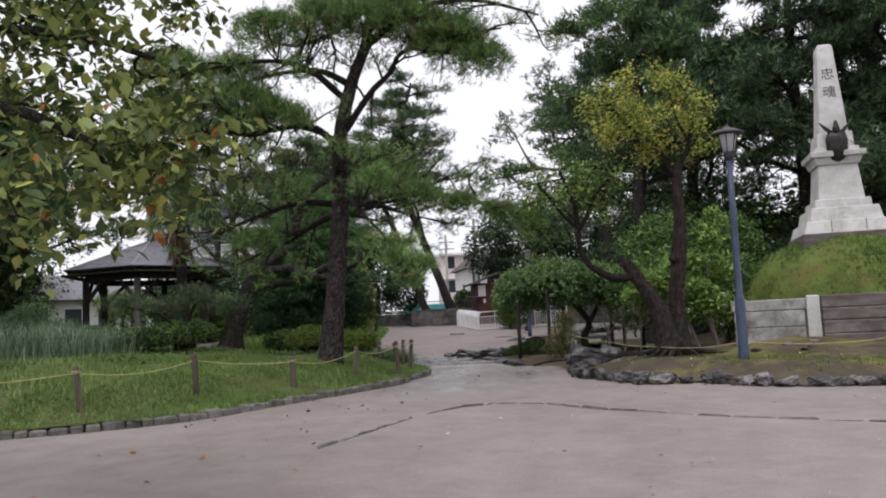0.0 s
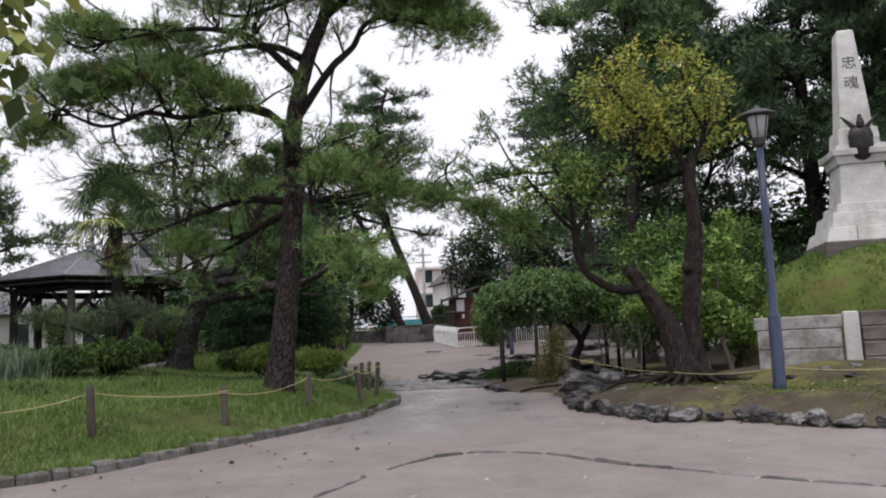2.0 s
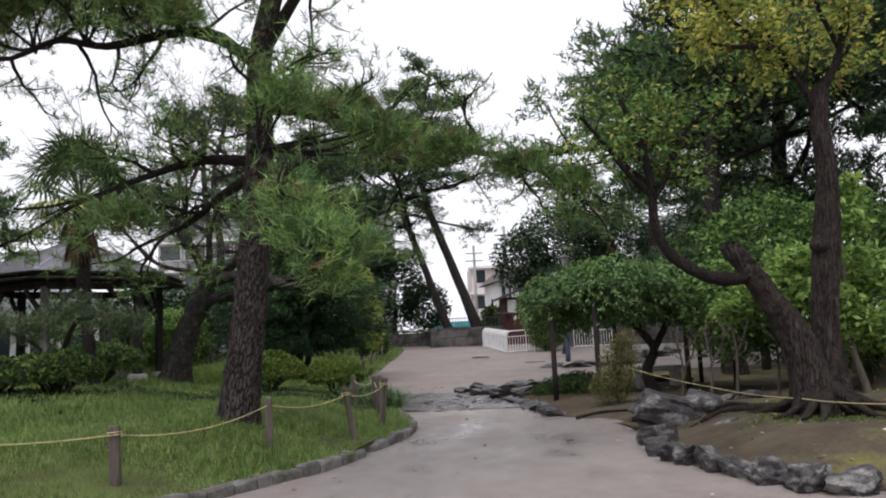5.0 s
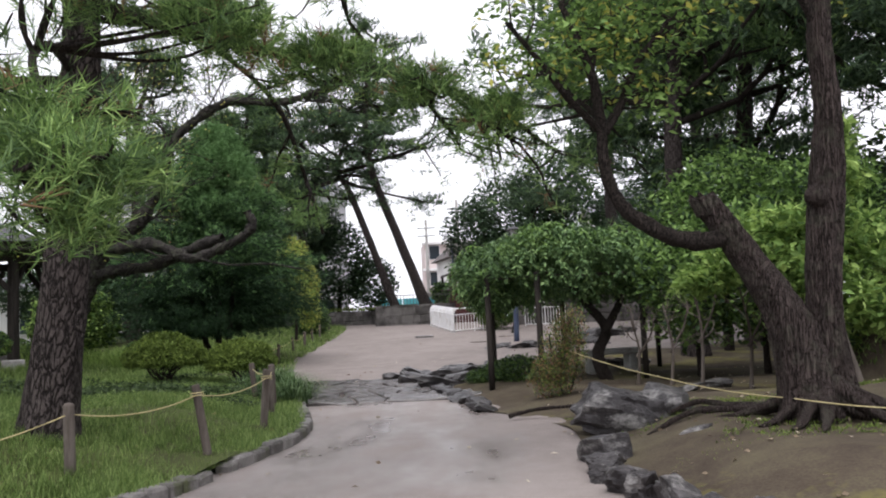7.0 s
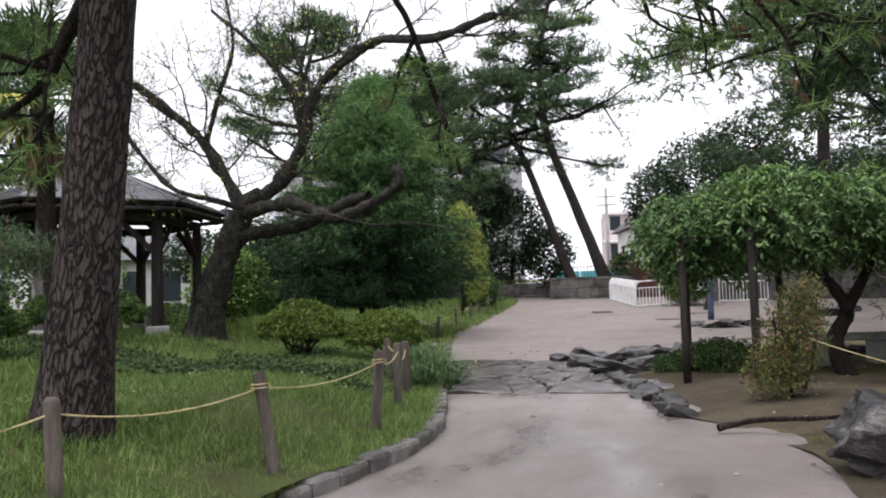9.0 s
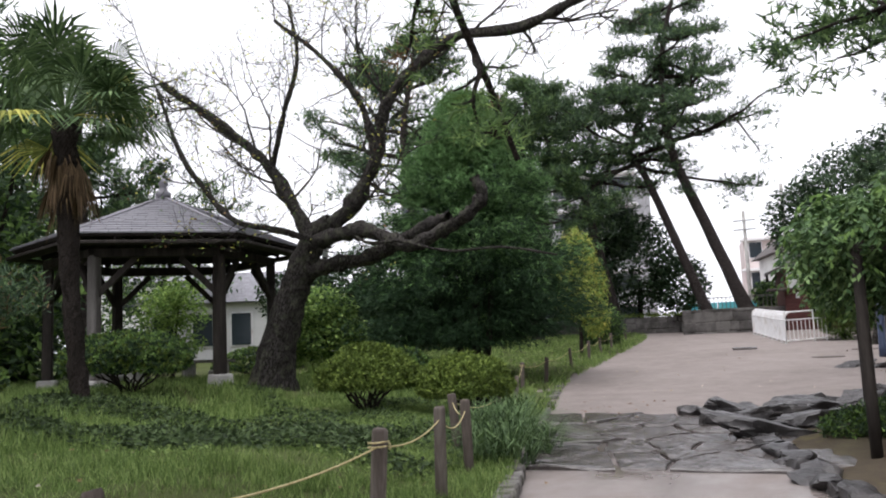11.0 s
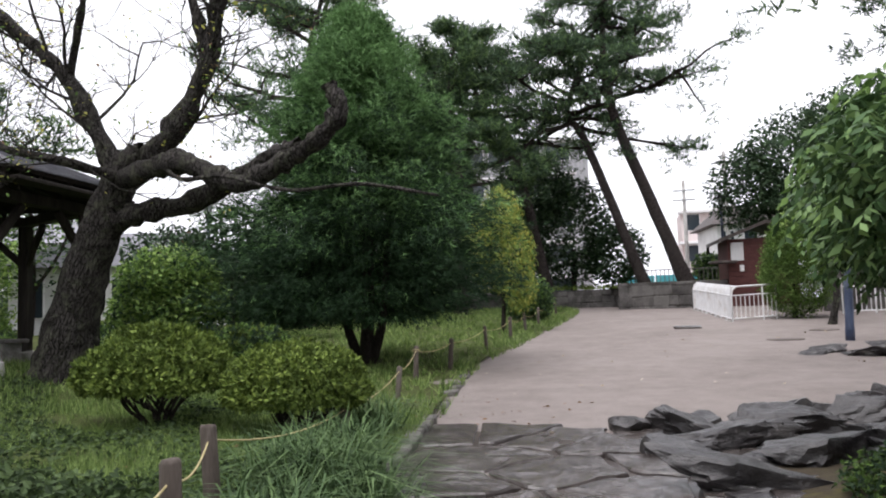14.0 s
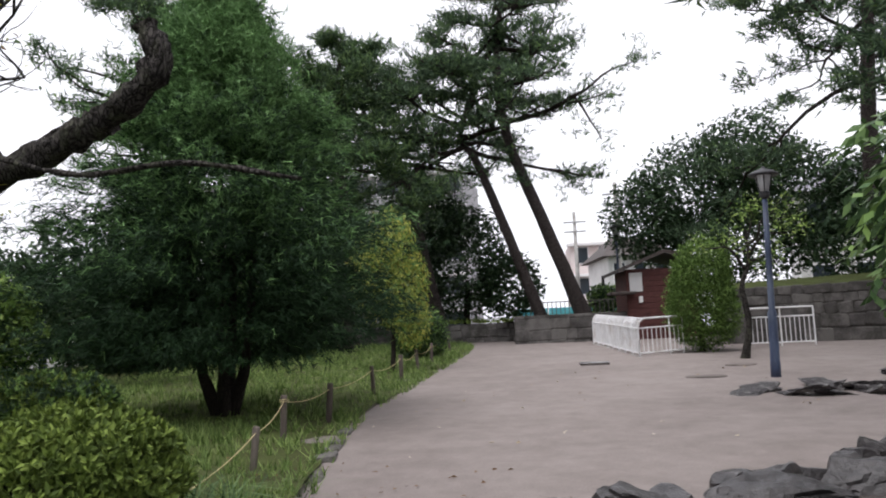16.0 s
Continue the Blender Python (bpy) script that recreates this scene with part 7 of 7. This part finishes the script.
# ---- lids, plank, litter ----
for x, y, r in ((2.75, 39.2, 0.42), (3.9, 41.6, 0.36)):
    bm = bmesh.new()
    lathe(bm, [(r, -0.05), (r, 0.012), (r * 0.96, 0.022), (r * 0.2, 0.024)], 24)
    lid = part("drain_cover", bm, M_darkstep, None)
    lid.matrix_world = pose(x, y, float(base_z(x, y)))
    tagged(lid, "round rusted drain cover set in the earth", "drain cover", "drain covers")
bm = bmesh.new()
box(bm, (0.75, 0.45, 0.06), (0, 0, 0), 0.01)
pk = part("stone_slab", bm, M_slab, None)
pk.matrix_world = pose(0.55, 43.2, float(base_z(0, 43.2)), 2.5, 0, 5)
tagged(pk, "flat stone slab lying on the path", "slab")
T = Tubes()
T.add(spline([(2.15, 20.2, 0.3), (2.5, 20.3, 0.36), (2.95, 20.15, 0.4), (3.3, 20.2, 0.42)], 5), np.linspace(0.032, 0.016, 16), 8, 0.1, np.random.default_rng(1))
log = T.part("fallen_branch", M_bark_s, None)
tagged(log, "weathered branch lying on the soil", "branch")

# sunken kerb line that crosses the forecourt
LINE = round_line([(-1.45, 8.68), (-0.71, 10.39), (-0.1, 11.5), (0.5, 11.95), (1.34, 11.7), (2.24, 10.6), (3.38, 9.6), (4.7, 8.7), (7.5, 7.2), (11, 5.6)], 6)
sunk = tagged(new("sunken_kerb"), "row of worn kerb stones sunk almost flush in the earth", "kerb", kind="structure")
KP = []
for k in range(8):
    bm = bmesh.new()
    box(bm, (1, 1, 1), (0, 0, -0.5), 0.1, jitter=0.045, rng=rw2)
    me = bpy.data.meshes.new("kerb_stone")
    bm.to_mesh(me)
    bm.free()
    me.materials.append(M_kerb)
    KP.append(me)


def lay_stones(line, parent, length, width, height, lift, zfun, gap=0.012, keep=1.0):
    pts = [Vector((x, y, 0)) for x, y in line]
    pos, nxt, L = 0.0, 0.0, rw2.uniform(*length)
    for a, b in zip(pts, pts[1:]):
        seg = (b - a).length
        while nxt + L / 2 < pos + seg:
            c = a + (b - a) * max(0.0, (nxt + L / 2 - pos) / seg)
            if rw2.random() < keep:
                s = new("kerb_stone", rw2.choice(KP))
                s.parent = parent
                w = rw2.uniform(*width)
                s.matrix_local = Matrix.LocRotScale((c.x, c.y, zfun(c.x, c.y) + lift + rw2.uniform(-0.022, 0.016)), Euler((rw2.uniform(-0.05, 0.05), rw2.uniform(-0.04, 0.04), math.atan2(b.y - a.y, b.x - a.x) + rw2.uniform(-0.05, 0.05))), (L - gap, w, height))
            nxt += L
            L = rw2.uniform(*length)
        pos += seg


lay_stones(LINE, sunk, (0.3, 0.55), (0.035, 0.055), 0.16, -0.055, lambda x, y: float(base_z(x, y)), 0.015, 0.92)
kerb = tagged(new("kerb"), "kerb of worn mossy stones round the lawn", "kerb", kind="structure")
lay_stones([q for q in KERB_L if 29 <= q[1] < 34], kerb, (0.3, 0.7), (0.16, 0.26), 0.2, -0.06, lambda x, y: float(base_z(x, y)), 0.02, 0.7)
lay_stones([q for q in KERB_L if q[1] < 29.2], kerb, (0.16, 0.36), (0.13, 0.19), 0.26, -0.018, lambda x, y: float(base_z(x, y)), 0.014, 0.97)

rng = np.random.default_rng(77)


def litter(n, xr, yr, size, material, name, label, seed):
    r = np.random.default_rng(seed)
    p = np.stack([r.uniform(*xr, n), r.uniform(*yr, n), np.zeros(n)], 1)
    p[:, 2] = ground_many(p[:, 0], p[:, 1]) + 0.018
    v, f = leaf_cloud(p, size, r, 0.6, 0.0, 0.08)
    tagged(new(name, mesh_from(name, v, f, material)), label, "leaves", kind="stuff")


litter(150, (-5, 6), (3.5, 22), 0.07, M_litter, "fallen_leaves", "pale fallen leaves scattered on the earth", 1)
litter(420, (2.7, 8), (13, 26), 0.06, M_litter, "fallen_leaves", "dry leaves scattered over the bed", 2)
litter(700, (-10, -0.6), (10.8, 31), 0.07, M_rust, "fallen_leaves", "brown leaves lying in the grass", 3)
litter(60, (-3.5, 4), (28, 42), 0.08, M_litter, "fallen_leaves", "pale fallen leaves on the far path", 4)
litter(9, (-3.6, -1), (4.6, 9), 0.08, M_orange, "fallen_leaves", "orange leaves near the start of the path", 5)


# ---- grass ----
def grass(name, label, n, xr, yr, height, seed, inside_of, material, width=0.011, edge=0.0):
    r = np.random.default_rng(seed)
    x, y = np.repeat(r.uniform(*xr, n // 9), 9) + r.normal(size=n // 9 * 9) * 0.028, np.repeat(r.uniform(*yr, n // 9), 9) + r.normal(size=n // 9 * 9) * 0.028
    n = len(x)
    d = inside_of(x, y)
    patch = 0.55 + 0.9 * (np.sin(x * 1.9 + 1.3 * np.sin(y * 1.1)) * np.sin(y * 1.6 + 0.7 * np.sin(x * 2.3)) * 0.5 + 0.5)
    k = (d > edge) & (r.uniform(size=n) < patch)
    x, y, h = x[k], y[k], patch[k]
    p = np.stack([x, y, ground_many(x, y) - 0.01], 1)
    v, f = thin_blades(p, height, r, width, 0.95)
    hh = np.repeat(0.6 + 0.6 * h, 3)
    v[:, 2] = np.repeat(p[:, 2], 3) + (v[:, 2] - np.repeat(p[:, 2], 3)) * hh
    tagged(new(name, mesh_from(name, v, f, material)), label, "grass", kind="stuff")


grass("lawn_grass", "rough green lawn grass of uneven height", 270000, (-6.5, 0), (10.6, 28.5), 0.085, 601, lawn_in, M_grass, 0.009)
grass("lawn_grass", "long rough grass further into the garden", 110000, (-16, -4.5), (10.6, 34), 0.14, 602, lawn_in, M_grass, 0.016)
grass("lawn_grass", "grass under the conifer and along the far path", 60000, (-12, -2.0), (28.6, 56), 0.15, 603, lawn_in, M_grass, 0.02, -0.13)
grass("mound_grass", "short grass covering the monument's mound", 120000, (6.8, 15), (17.6, 26), 0.09, 604, lambda x, y: np.where(np.hypot(x - 10.9, y - 21.9) < 3.1, 1, -1), M_grass, 0.02)
grass("bed_moss", "thin grass and moss tufts on the bare bed", 26000, (2.8, 8), (13, 20), 0.026, 605, bed_in, M_shrub, 0.012, 0.25)
grass("wall_grass", "dry grass fringe on top of the end wall", 9000, (-12, 3), (54.2, 60), 0.2, 606, lambda x, y: np.where((y > 56.9) | (x > -2.3), 1.0, -1.0), M_shrub, 0.03)
for o in [o for o in bpy.data.objects if o.name.startswith("wall_grass")]:
    o.location.z = 2.35 - float(base_z(0, 57))


def ground_cover(name, label, n, xr, yr, seed, material, size=0.06, low=0.0):
    r = np.random.default_rng(seed)
    x, y = r.uniform(*xr, n), r.uniform(*yr, n)
    patch = np.sin(x * 1.3 + 2.1 * np.sin(y * 0.7)) * np.sin(y * 1.15 + 1.4 * np.sin(x * 0.9)) + 0.35 * np.sin(3.1 * x + 2.7 * y)
    k = (lawn_in(x, y) > 0.35) & (patch > low)
    p = np.stack([x[k], y[k], ground_many(x[k], y[k]) + r.uniform(0.0, 0.14, k.sum()) * np.clip(patch[k] - low, 0.15, 1)], 1)
    v, f = leaf_cloud(p, size, r, 0.6, 0.0, 0.5)
    tagged(new(name, mesh_from(name, v, f, material)), label, "ground cover", kind="stuff")


ground_cover("ground_cover", "dark low leafy ground cover in the shade", 42000, (-12, -1.6), (21.5, 28), 701, M_cover, 0.065, -0.15)
ground_cover("ground_cover", "low weeds among the lawn grass", 16000, (-6.5, -0.5), (11, 22), 702, M_grass, 0.05, 0.35)
ground_cover("ground_cover", "dark leafy growth under the garden trees", 16000, (-15, -5), (15.5, 24), 703, M_cover, 0.09, 0.0)
ground_cover("ground_cover", "dark tangled growth beside the path", 15000, (-8.5, -2.6), (20.8, 24.0), 704, M_cover, 0.075, -0.7)
